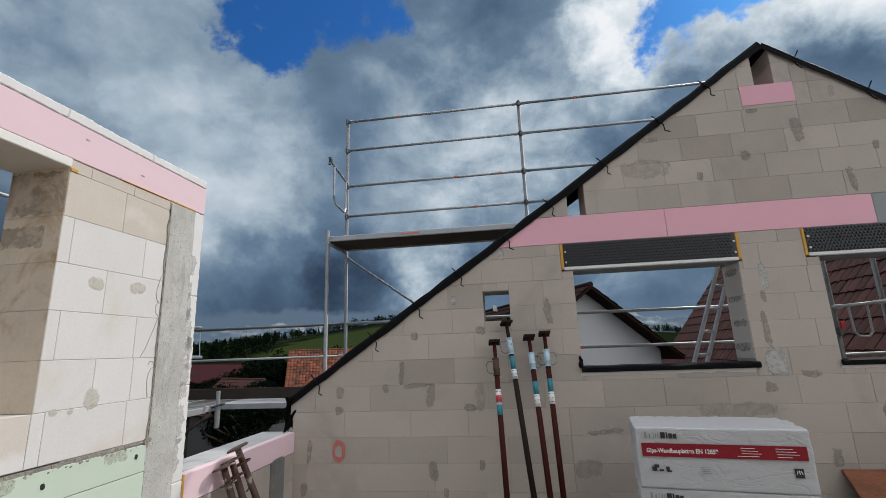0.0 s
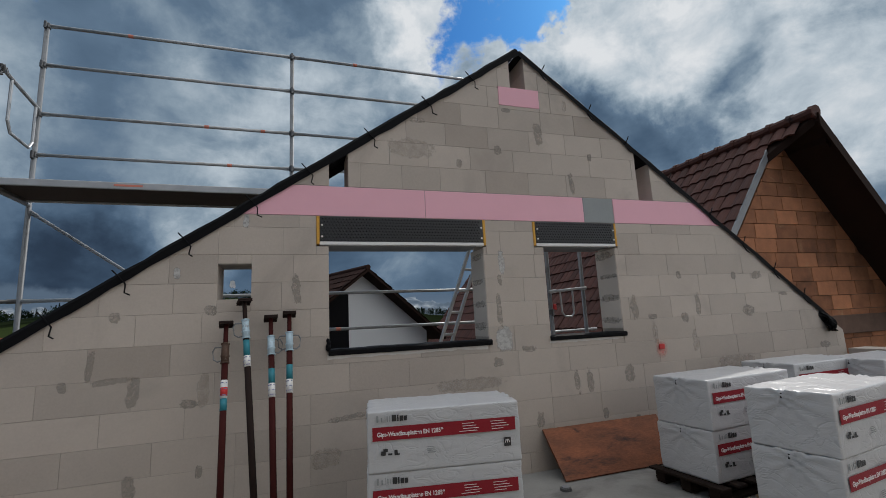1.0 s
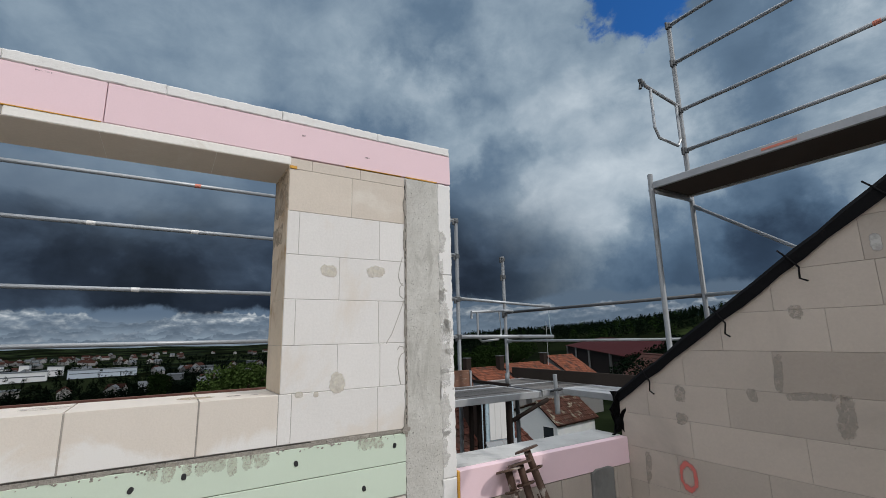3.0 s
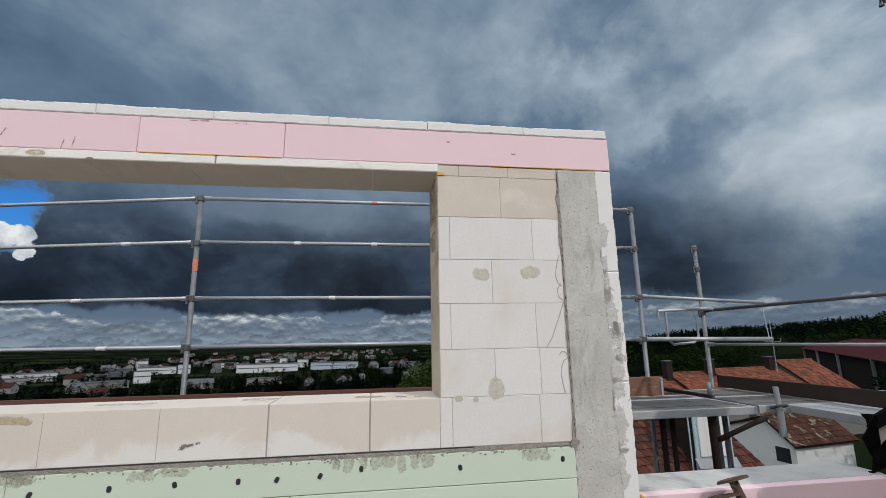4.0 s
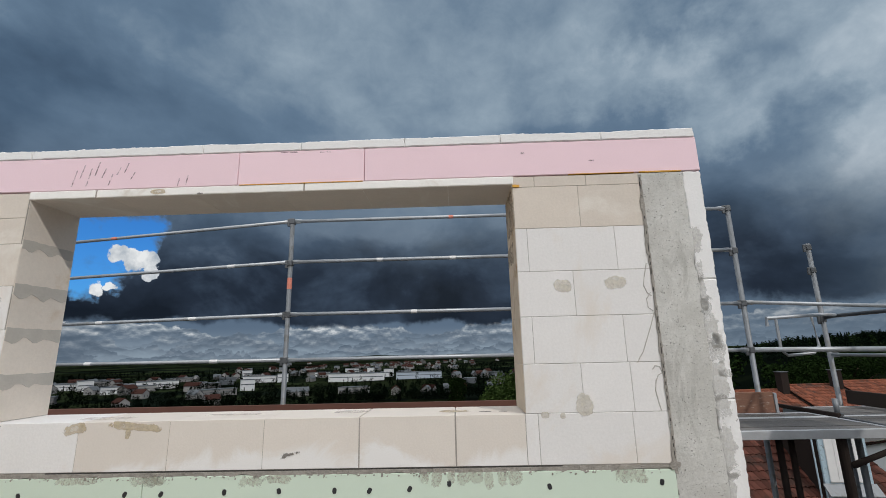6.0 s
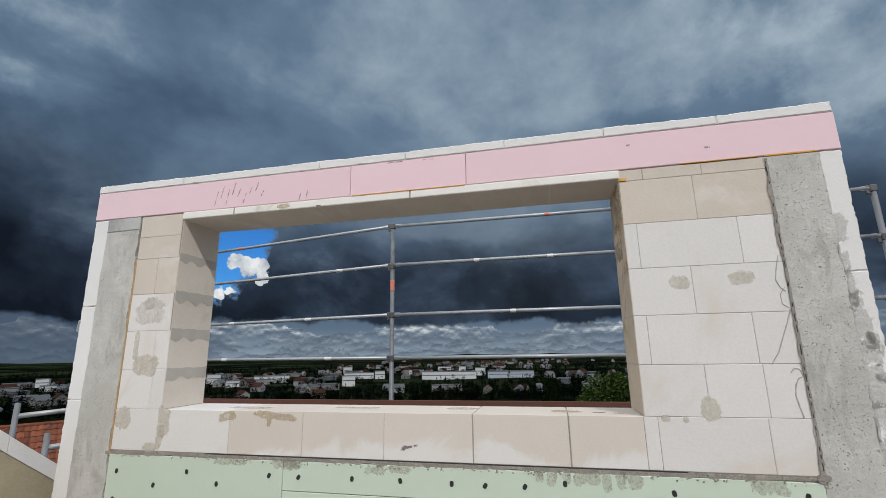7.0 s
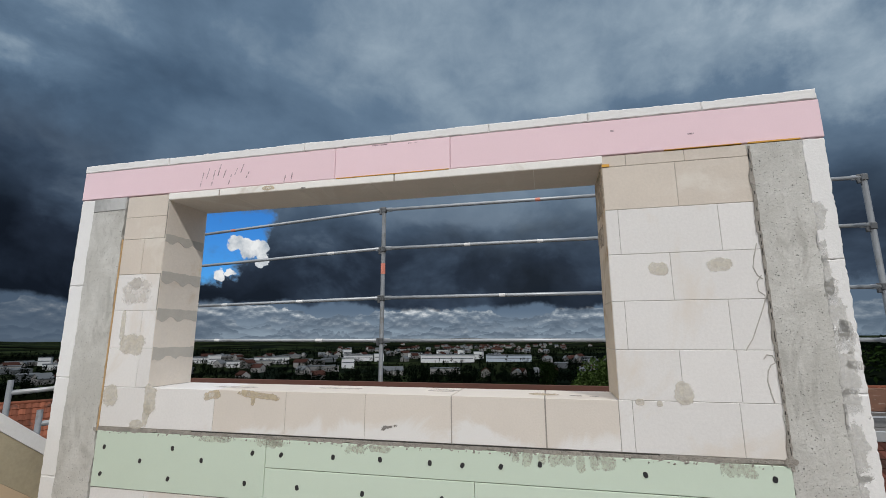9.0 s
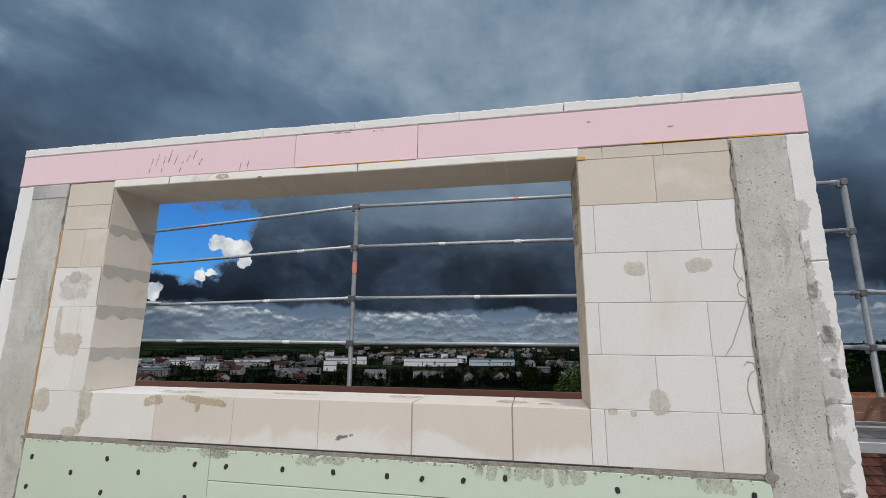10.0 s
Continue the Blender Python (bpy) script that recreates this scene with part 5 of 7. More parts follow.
# steel props that lean on the gable


def steel_prop(foot, head, seed, lower, collar_mat, bands, plate=0.11):
    """An adjustable steel prop: foot plate, outer tube, collar with handle, inner tube, head plate."""
    foot, head = Vector(foot), Vector(head)
    d = head - foot
    length = d.length
    m = Matrix.Translation(foot) @ d.to_track_quat("Z", "Y").to_matrix().to_4x4()
    ob = thing("steel_prop", "red-brown adjustable steel prop leaning on the block wall", "steel prop", m, "steel props")
    part("outer_tube", tube((0, 0, 0.01), (0, 0, length - 0.30), 0.0245, 14), lower, ob, smooth=True)
    part("inner_tube", tube((0, 0, length - 0.32), (0, 0, length - 0.02), 0.018, 12), lower, ob, smooth=True)
    part("foot_plate", boxed((-0.06, -0.06, 0.0), (0.06, 0.06, 0.008), 0.002), lower, ob)
    hp = part("head_plate", boxed((-plate / 2, -plate / 2, length - 0.02), (plate / 2, plate / 2, length - 0.004), 0.003), "rust_dark", ob, "dark head plate")
    for yy in (-plate / 2 + 0.006, plate / 2 - 0.006):
        part("plate_lip", boxed((-plate / 2, yy - 0.005, length - 0.031), (plate / 2, yy + 0.005, length - 0.021), 0.002), "rust_dark", hp)
    col = part("collar", tube((0, 0, length - 0.34), (0, 0, length - 0.19), 0.029, 16), collar_mat, ob, "pale zinc threaded collar", smooth=True)
    for z in (length - 0.345, length - 0.29, length - 0.19):
        part("ring", tube((0, 0, z), (0, 0, z + 0.010), 0.0335, 16), collar_mat, col)
    for s in (-1, 1) if seed == 5 else ((1,) if seed % 2 else (-1,)):
        bm = bmesh.new()
        add_path(bm, [(0.025 * s, 0, length - 0.21), (0.075 * s, -0.02, length - 0.205), (0.092 * s, -0.025, length - 0.235), (0.084 * s, -0.025, length - 0.30), (0.055 * s, -0.015, length - 0.325), (0.025 * s, 0, length - 0.32)], 0.006, 6)
        part("handle", bm, "steel_post", col, "bent wire handle")
    for mat, a, b in bands:
        if mat == "label":
            for j in (0, 2, 4):
                zz = length - a - (b - a) * (0.14 + 0.17 * j)
                for n in range(5):
                    turn = pose(0, 0, 0, 0, 0, 72 * n + 27 * j)
                    wide = 0.006 + 0.004 * ((j + n) % 3)
                    part("label_print", boxed((-wide, -0.0272, zz - 0.003), (wide, -0.0255, zz + 0.003), 0, turn), "print_blue", ob, "small print on the label")
        part("band", tube((0, 0, length - a), (0, 0, length - b), 0.0253 + 0.0006 * (mat == "label") + 0.0012 * (mat == "red_paint"), 16), mat, ob, {"teal": "teal painted band", "label": "white printed label", "red_paint": "red label stripe"}.get(mat, ""), smooth=True)
    return ob


steel_prop((0.985, 6.90, 0), (0.925, 7.45, 1.60), 1, "rust", "rust_old", [("label", 0.48, 0.62), ("red_paint", 0.535, 0.60), ("teal", 0.62, 0.71)])
steel_prop((1.225, 6.90, 0), (1.055, 7.49, 1.785), 3, "rust_dark", "zinc", [("teal", 0.36, 0.49), ("label", 0.49, 0.58)])
steel_prop((1.340, 6.86, 0), (1.268, 7.49, 1.635), 2, "rust", "zinc", [("teal", 0.46, 0.58), ("label", 0.58, 0.69)])
steel_prop((1.440, 6.95, 0), (1.420, 7.49, 1.665), 5, "rust", "zinc", [("teal", 0.46, 0.58), ("label", 0.58, 0.69)])


def old_prop(foot, head, turn):
    """A short rusty prop with a round head plate, leaning at the knee wall."""
    foot, head = Vector(foot), Vector(head)
    d = head - foot
    length = d.length
    ob = thing("old_prop", "rusty old steel prop leaning at the knee wall", "steel prop", Matrix.Translation(foot) @ d.to_track_quat("Z", "Y").to_matrix().to_4x4() @ pose(0, 0, 0, 0, 0, turn), "rusty props at the knee wall")
    part("outer_tube", tube((0, 0, 0), (0, 0, length - 0.13), 0.025, 14), "rust_old", ob, smooth=True)
    part("inner_tube", tube((0, 0, length - 0.15), (0, 0, length - 0.01), 0.024, 12), "rust_old", ob, smooth=True)
    part("foot_plate", boxed((-0.06, -0.06, -0.004), (0.06, 0.06, 0.004), 0.002), "rust_old", ob)
    part("head_plate", tube((0, 0, length - 0.012), (0, 0, length), 0.085, 18, 0.078), "rust_old", ob, "round rusty head plate")
    bm = bmesh.new()
    for i in range(14):
        a, b = 2 * math.pi * i / 14, 2 * math.pi * (i + 1) / 14
        add_tube(bm, (0.055 * math.cos(a), 0.055 * math.sin(a), length - 0.13), (0.055 * math.cos(b), 0.055 * math.sin(b), length - 0.13), 0.007, 6)
    part("adjusting_ring", bm, "rust_old", ob)
    bm = bmesh.new()
    add_tube(bm, (0.034, 0, length - 0.27), (0.06, 0, length - 0.25), 0.006, 6)
    add_tube(bm, (0.06, 0, length - 0.25), (0.06, 0, length - 0.20), 0.006, 6)
    part("pin", bm, "rust_old", ob, "rusty locking pin")


old_prop((-0.86, 6.29, 0.0), (-1.115, 6.25, 0.73), 20)
old_prop((-0.85, 6.42, 0.0), (-1.12, 6.35, 0.755), 100)
old_prop((-0.80, 6.56, 0.0), (-1.115, 6.41, 0.835), 200)

# plywood sheet and a tin on the floor
ply = thing("plywood_sheet", "brown film-faced plywood sheet leaning on the wall", "plywood")
bm = bmesh.new()
add_prism(bm, [(0, 0), (1.42, 0), (1.42, 0.53), (0, 0.53)], lambda u, v, w: (3.845 + u, 7.19 + 0.69 * v - 0.7 * w, 0.004 + 0.72 * v + 0.69 * w), -0.0, 0.018)
part("sheet", bm, "ply", ply)
tin = thing("tin_lid", "small grey tin lid on the slab", "lid")
bm = tube((3.74, 7.03, 0.0), (3.74, 7.03, 0.022), 0.05, 18)
part("disc", bm, "steel_dark", tin)
part("rim", tube((3.74, 7.03, 0.022), (3.74, 7.03, 0.032), 0.035, 18), "alu", tin, "grey centre")

# marks on the gable
ring_mark = thing("spray_mark", "red sprayed oval ring on the block wall", "mark", pose(-0.715, GY - 0.004, 0.56))
ring_mark.scale = (0.075, 0.10, 0.115)
bm = bmesh.new()
bmesh.ops.create_grid(bm, x_segments=1, y_segments=1, size=1.0, matrix=pose(0, 0, 0, 90, 0, 0))
part("paint", bm, "spray_ring", ring_mark)
dot_mark = thing("spray_mark", "red sprayed spot with a dark red tag on the block wall", "mark", pose(5.48, GY - 0.004, 1.09))
bm = bmesh.new()
bmesh.ops.create_grid(bm, x_segments=1, y_segments=1, size=1.0, matrix=pose(0, 0, 0, 90, 0, 0) @ Matrix.Diagonal((0.10, 0.15, 1, 1)))
spot = part("paint", bm, "spray_dot", dot_mark)
spot.scale = (0.10, 0.10, 0.12)
for v_ in spot.data.vertices:
    v_.co = (math.copysign(1, v_.co.x), v_.co.y, math.copysign(1, v_.co.z))
part("tag", boxed((-0.037, -0.012, 0.0), (0.037, -0.002, 0.055), 0.002), "red_paint", dot_mark, "dark red tag")

# ---- scaffolds ----
def scaffold(name_label):
    return thing("scaffold", name_label, "scaffold", group="scaffolds")


def post(parent, x, y, z0, z1, wedges=()):
    p = part("post", tube((x, y, z0), (x, y, z1), 0.024, 12), "steel_post", parent, smooth=True)
    for z in wedges:
        bm = bmesh.new()
        add_box(bm, (x - 0.028, y - 0.028, z - 0.035), (x + 0.028, y + 0.028, z + 0.03), 0.008)
        add_box(bm, (x - 0.012, y - 0.055, z - 0.055), (x + 0.012, y - 0.02, z + 0.03), 0.004)
        part("wedge_joint", bm, "steel_dark", p, "dark wedge coupling")
    return p


def rail(parent, p, q, r=0.019, mat="steel", mark=None, tape=()):
    p, q = Vector(p), Vector(q)
    ob = part("rail", tube(p, q, r, 10), mat, parent, smooth=True)
    d = (q - p).normalized()
    for end, way in ((p, d), (q, -d)):
        bm = bmesh.new()
        m = Matrix.Translation(end + way * 0.055) @ way.to_track_quat("X", "Z").to_matrix().to_4x4()
        add_box(bm, (-0.045, -0.010, -0.024), (0.045, 0.010, 0.022), 0.006, m)
        part("rail_end", bm, mat, ob, "flattened rail end")
    for f in tape:
        part("tape_mark", tube(p.lerp(q, f), p.lerp(q, f + 0.024), r + 0.0012, 10), "label", ob, "white tape mark")
    for f in mark or ():
        a, b = p.lerp(q, f), p.lerp(q, f + 0.02)
        part("paint_mark", tube(a, b, r + 0.0012, 10), "orange_mark", ob, "red paint mark")
    return ob


M["orange_mark"] = surface("red_marking_paint", (0.70, 0.24, 0.17), 0.7, vary=0.2, scale=20)


def deck(parent, x0, x1, y0, y1, z, top="deck_wood", under="deck_under"):
    """A deck of metal-framed boards: frame rails, board face, dark underside."""
    d = part("deck", boxed((x0 + 0.03, y0 + 0.03, z - 0.035), (x1 - 0.03, y1 - 0.03, z - 0.014), 0.002), under, parent, "framed scaffold deck board")
    part("underside", boxed((x0 + 0.04, y0 + 0.04, z - 0.05), (x1 - 0.04, y1 - 0.04, z - 0.037)), under, d, "dark underside")
    length_x = x1 - x0 > y1 - y0
    a, b = (y0, y1) if length_x else (x0, x1)
    n = max(2, round((b - a - 0.06) / 0.155))
    for i in range(n):
        p, q = a + 0.031 + (b - a - 0.062) * i / n + 0.003, a + 0.031 + (b - a - 0.062) * (i + 1) / n - 0.003
        lift = 0.002 * math.sin(i * 2.3 + x0)
        lo, hi = ((x0 + 0.031, p, z - 0.0135), (x1 - 0.031, q, z - 0.003 + lift)) if length_x else ((p, y0 + 0.031, z - 0.0135), (q, y1 - 0.031, z - 0.003 + lift))
        part("plank", boxed(lo, hi), top, d, "weathered deck plank")
    for lo, hi in (((x0, y0, z - 0.065), (x1, y0 + 0.028, z)), ((x0, y1 - 0.028, z - 0.065), (x1, y1, z)), ((x0, y0 + 0.029, z - 0.065), (x0 + 0.028, y1 - 0.029, z)), ((x1 - 0.028, y0 + 0.029, z - 0.065), (x1, y1 - 0.029, z))):
        part("edge_rail", boxed(lo, hi, 0.003), "alu_pale", d, "grey metal edge rail")
    return d


north_sc = scaffold("galvanised steel scaffold bay standing behind the gable")
OY, IY, SZ = 8.88, 8.20, 3.0
for x, top in ((-1.15, 5.0), (1.42, 4.98), (3.99, 4.9)):
    post(north_sc, x, OY, -6.6, top, [4.97, 4.50, 3.93, 3.47] if top > 4 else [])
    post(north_sc, x, IY, -6.6, 3.08 if x < 0 else 2.9)
for a, b in ((-1.15, 1.42), (1.42, 3.99)):
    for z, mk in ((4.97, (0.3,)), (4.50, ()), (3.93, (0.86, 0.62)), (3.47, (0.72,)), (1.93, ()), (1.50, (0.2,))):
        rail(north_sc, (a, OY, z), (b, OY, z), mark=mk)
for a, b in ((-1.17, 1.40), (1.44, 3.97)):
    d = deck(north_sc, a, b, IY + 0.0, OY - 0.05, SZ)
    part("paint_mark", boxed((a + 0.98, IY - 0.003, SZ - 0.042), (a + 1.22, IY - 0.001, SZ - 0.022)), "orange_mark", d, "orange painted mark")
rail(north_sc, (-1.15, IY - 0.02, 2.92), (-1.15, OY, 2.92), 0.022)
rail(north_sc, (-1.15, OY, 2.86), (1.38, OY, 1.05), 0.017)
# end guard on its bent bracket
bm = bmesh.new()
add_path(bm, [(-1.15, OY, 3.98), (-1.15, OY - 0.30, 4.02), (-1.15, IY + 0.1, 4.06), (-1.15, IY + 0.06, 4.10)], 0.018, 8)
part("end_guard", bm, "steel", north_sc)
bm = bmesh.new()
add_path(bm, [(-1.15, IY + 0.18, 4.05), (-1.15, IY + 0.18, 3.62), (-1.15, IY + 0.24, 3.52), (-1.15, OY - 0.12, 3.50), (-1.15, OY - 0.06, 3.58), (-1.15, OY - 0.06, 3.98)], 0.015, 8)
part("end_guard", bm, "steel", north_sc)
bm = bmesh.new()
add_path(bm, [(-1.15, IY + 0.06, 4.04), (-1.15, IY + 0.03, 4.11), (-1.15, IY + 0.01, 4.10), (-1.15, IY + 0.01, 4.0)], 0.018, 8)
part("hook", bm, "steel_dark", north_sc)
# lower level, behind the windows
deck(north_sc, -1.17, 1.40, IY, OY - 0.05, 1.0)
deck(north_sc, 1.44, 3.97, IY, OY - 0.05, 1.0)
bm = bmesh.new()
add_path(bm, [(4.60, 8.18, 1.82), (4.61, 8.18, 1.56), (4.65, 8.18, 1.515), (4.74, 8.18, 1.51), (4.775, 8.18, 1.55), (4.78, 8.18, 1.83)], 0.012, 8)
part("end_guard", bm, "steel", north_sc)
rail(north_sc, (4.44, 8.17, 1.82), (4.98, 8.17, 1.86), 0.017)
post(north_sc, 4.465, 8.2, -6.6, 2.9, [1.58])
post(north_sc, 4.95, 8.2, -6.6, 2.9)
rail(north_sc, (3.99, OY, 1.30), (5.6, OY, 1.32), 0.017)
part("paint_mark", boxed((4.47, 8.13, 1.60), (4.505, 8.16, 1.67), 0.003), "red_paint", north_sc, "red plastic clip")
# aluminium ladder
ladder = thing("ladder", "grey aluminium ladder leaning outside the window", "ladder")
LA, LB = Vector((2.94, 8.25, 1.0)), Vector((3.62, 8.25, 2.75))
for o in (-0.02, 0.16):
    m_ = Vector((o, 0.12 if o > 0 else 0.0, 0))
    a, b = LA + m_, LB + m_
    t = (b - a).to_track_quat("Z", "Y").to_matrix().to_4x4()
    part("stile", boxed((-0.032, -0.014, -(b - a).length / 2), (0.032, 0.014, (b - a).length / 2), 0.004, Matrix.Translation((a + b) / 2) @ t), "alu_pale", ladder)
for i in range(7):
    c = LA.lerp(LB, (i + 0.5) / 7)
    part("rung", tube(c + Vector((-0.02, 0, 0)), c + Vector((0.16, 0.12, 0)), 0.016, 8), "alu_pale", ladder)

west_sc = scaffold("galvanised steel scaffold standing outside the dormer")
WX = -3.36
for y in (2.73, 5.30, 7.38):
    post(west_sc, WX, y, -6.6, 3.06, [3.04, 2.58, 2.035, 1.575])
    if y < 7:
        part("post", tube((WX + 0.73, y, -6.6), (WX + 0.73, y, 0.93), 0.024, 12), "steel", west_sc, smooth=True)
for x, y, r, mat in ((-2.63, 7.115, 0.022, "wood_dark"), (-2.63, 7.02, 0.024, "wood_dark"), (-2.75, 7.735, 0.024, "steel_post")):
    part("post", tube((x, y, -6.6), (x, y, 0.92), r, 12), mat, west_sc, smooth=True)
RZ = (3.04, 2.59, 2.035, 1.575)
for n, z in enumerate(RZ):
    rail(west_sc, (WX, 2.73, z), (WX, 5.30, z), mark=(0.66,) if n == 0 else (), tape=((), (0.36, 0.66), (0.5,), ())[n])
    rail(west_sc, (WX, 5.30, z), (WX, 7.38, z))
    rail(west_sc, (WX, 2.73, z), (-4.157, -1.16, z), mark=(0.59,) if n == 0 else (), tape=((), (0.17,), (0.60, 0.28), (0.62, 0.2))[n])
part("paint_mark", tube((WX, 2.73, 2.30), (WX, 2.73, 2.42), 0.0255, 12), "orange_mark", west_sc, "red paint mark")
post(west_sc, -4.157, -1.16, -6.6, 3.06, RZ)
rail(west_sc, (WX, 7.38, 2.045), (WX + 0.0, 8.93, 1.965))
rail(west_sc, (WX, 7.38, 1.575), (WX + 0.0, 8.96, 1.55), 0.024)
for y0, y1 in ((0.0, 2.70), (2.76, 5.27)):
    deck(west_sc, WX + 0.05, WX + 0.70, y0, y1, 0.99)
deck(west_sc, WX + 0.05, WX + 0.325, 5.33, 7.765, 0.99)
deck(west_sc, WX + 0.335, WX + 0.98, 6.4, 7.765, 0.99)
part("toe_board", boxed((WX + 0.03, 0.0, 1.0), (WX + 0.06, 5.27, 1.15), 0.003), "plank", west_sc, "red-brown toe board")
part("toe_board", boxed((WX + 0.042, 6.9, 0.992), (WX + 0.072, 7.47, 1.18), 0.004), "plank_worn", west_sc, "scuffed brown toe board")
part("bracket", boxed((WX + 0.036, 7.474, 0.992), (WX + 0.078, 7.50, 1.17), 0.003), "steel", west_sc, "grey metal toe board bracket")
part("cross_bar", boxed((-3.76, 7.775, 0.985), (-2.96, 7.81, 1.022), 0.005), "wood_dark", west_sc, "dark cross bar between the decks")
part("cross_tube", tube((-2.955, 7.793, 0.988), (-2.42, 7.80, 0.988), 0.011, 10), "steel_dark", west_sc, smooth=True)
stub = part("post_stub", tube((-3.05, 7.85, 0.99), (-3.055, 7.85, 1.135), 0.022, 12), "steel_post", west_sc, smooth=True)
part("foot_ring", tube((-3.05, 7.85, 0.99), (-3.05, 7.85, 1.012), 0.042, 12), "steel_dark", stub, "dark foot ring")

corner_sc = scaffold("galvanised steel scaffold corner with deck and toe boards")
CX, CY = -3.78, 8.46
post(corner_sc, CX, CY, -6.6, 2.72, [2.68, 2.42, 1.88])
rail(corner_sc, (CX, CY, 1.90), (-1.15, OY, 1.93), 0.019, "steel_dark")
rail(corner_sc, (CX, CY, 1.50), (-1.15, OY, 1.50), 0.015)
# folded end guard
bm = bmesh.new()
add_path(bm, [(-3.42, 7.62, 1.80), (-3.42, 7.62, 1.88), (-3.46, 8.0, 1.90), (-3.50, 8.30, 1.91), (-3.6, 8.45, 1.91)], 0.018, 8)
part("end_guard", bm, "steel", corner_sc)
bm = bmesh.new()
add_path(bm, [(-3.43, 7.72, 1.88), (-3.43, 7.72, 1.56), (-3.43, 7.78, 1.51), (-3.46, 8.06, 1.53), (-3.46, 8.12, 1.60), (-3.46, 8.10, 1.89)], 0.014, 8)
part("end_guard", bm, "steel", corner_sc)
bm = bmesh.new()
add_path(bm, [(WX, 8.90, 1.97), (WX - 0.01, 8.92, 1.75), (WX, 8.93, 1.55)], 0.006, 6)
part("wire_tie", bm, "zinc", corner_sc, "pale wire tie")
for i in range(2):
    deck(corner_sc, -2.42 - 0.66 * (i + 1) + 0.02, -2.42 - 0.66 * i, 7.82, 9.9, 0.99 - 0.004 * i)
deck(corner_sc, -2.40, -1.18, 8.10, 8.72, 0.99, top="alu_pale")
part("toe_board", boxed((-3.80, 8.55, 1.0), (-1.2, 8.58, 1.135), 0.003), "plank_dark", corner_sc, "dark wooden toe board")
bm = bmesh.new()
add_tube(bm, (-2.36, 7.96, 0.74), (-2.36, 7.96, 0.97), 0.029, 12)
add_tube(bm, (-2.36, 7.96, 0.965), (-2.362, 7.955, 1.15), 0.022, 12)
part("post_stub", bm, "steel", corner_sc)
bm = bmesh.new()
for i in range(12):
    a, b = 2 * math.pi * i / 12, 2 * math.pi * (i + 1) / 12
    add_tube(bm, (-2.36 + 0.07 * math.cos(a), 7.96 + 0.05 * math.sin(a), 0.985 + 0.02 * math.cos(a)), (-2.36 + 0.07 * math.cos(b), 7.96 + 0.05 * math.sin(b), 0.985 + 0.02 * math.cos(b)), 0.012, 6)
part("coupling", bm, "steel_dark", corner_sc, "dark steel coupling")
rail(corner_sc, (-2.46, 7.42, 0.72), (-2.36, 7.83, 0.905), 0.021, "wood_dark")
bm = tube((-2.49, 7.40, -6.6), (-2.49, 7.40, 0.92), 0.034, 12)
part("post", bm, "wood_dark", corner_sc, "dark support post")

# ---- ground: one sheet to the horizon ----
def ease(a, b, t):
    t = min(1.0, max(0.0, (t - a) / (b - a)))
    return t * t * (3 - 2 * t)


def ground_z(x, y):
    r = math.hypot(x, y)
    az = math.degrees(math.atan2(y, x)) % 360
    west = ease(140, 176, az) * ease(285, 240, az)
    rise = (7 + 25 * math.exp(-((az - 98) / 24) ** 2)) * ease(12, 45, az) * ease(172, 145, az)
    z = -6.6 + rise * ease(55, 360, r) - 30 * west * ease(20, 300, r)
    z += west * 9 * ease(1300, 4300, r) * (1 + 0.55 * math.sin(az * 0.21) + 0.4 * math.sin(az * 0.53 + 1) + 0.3 * math.sin(az * 1.3))
    z += 2.2 * ease(90, 500, r) * noise.noise((x * 0.006, y * 0.006, 0.3)) * 2
    return z


def build_ground():
    rs = [0.0] + [6 * (4850 / 6) ** (i / 58) for i in range(59)]
    n = 216
    verts, faces = [(0, 0, -6.6)], []
    for r in rs[1:]:
        for j in range(n):
            a = 2 * math.pi * j / n
            x, y = r * math.cos(a), r * math.sin(a)
            verts.append((x, y, ground_z(x, y)))
    for j in range(n):
        faces.append((0, 1 + j, 1 + (j + 1) % n))
    for i in range(len(rs) - 2):
        o = 1 + i * n
        for j in range(n):
            k1 = (j + 1) % n
            faces.append((o + j, o + n + j, o + n + k1, o + k1))
    me = bpy.data.meshes.new("ground")
    me.from_pydata(verts, [], faces)
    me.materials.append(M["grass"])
    me.shade_smooth()
    tagged(new("ground", me), "green meadows and fields darkened as under cloud, falling to a valley", "ground", kind="structure")


build_ground()


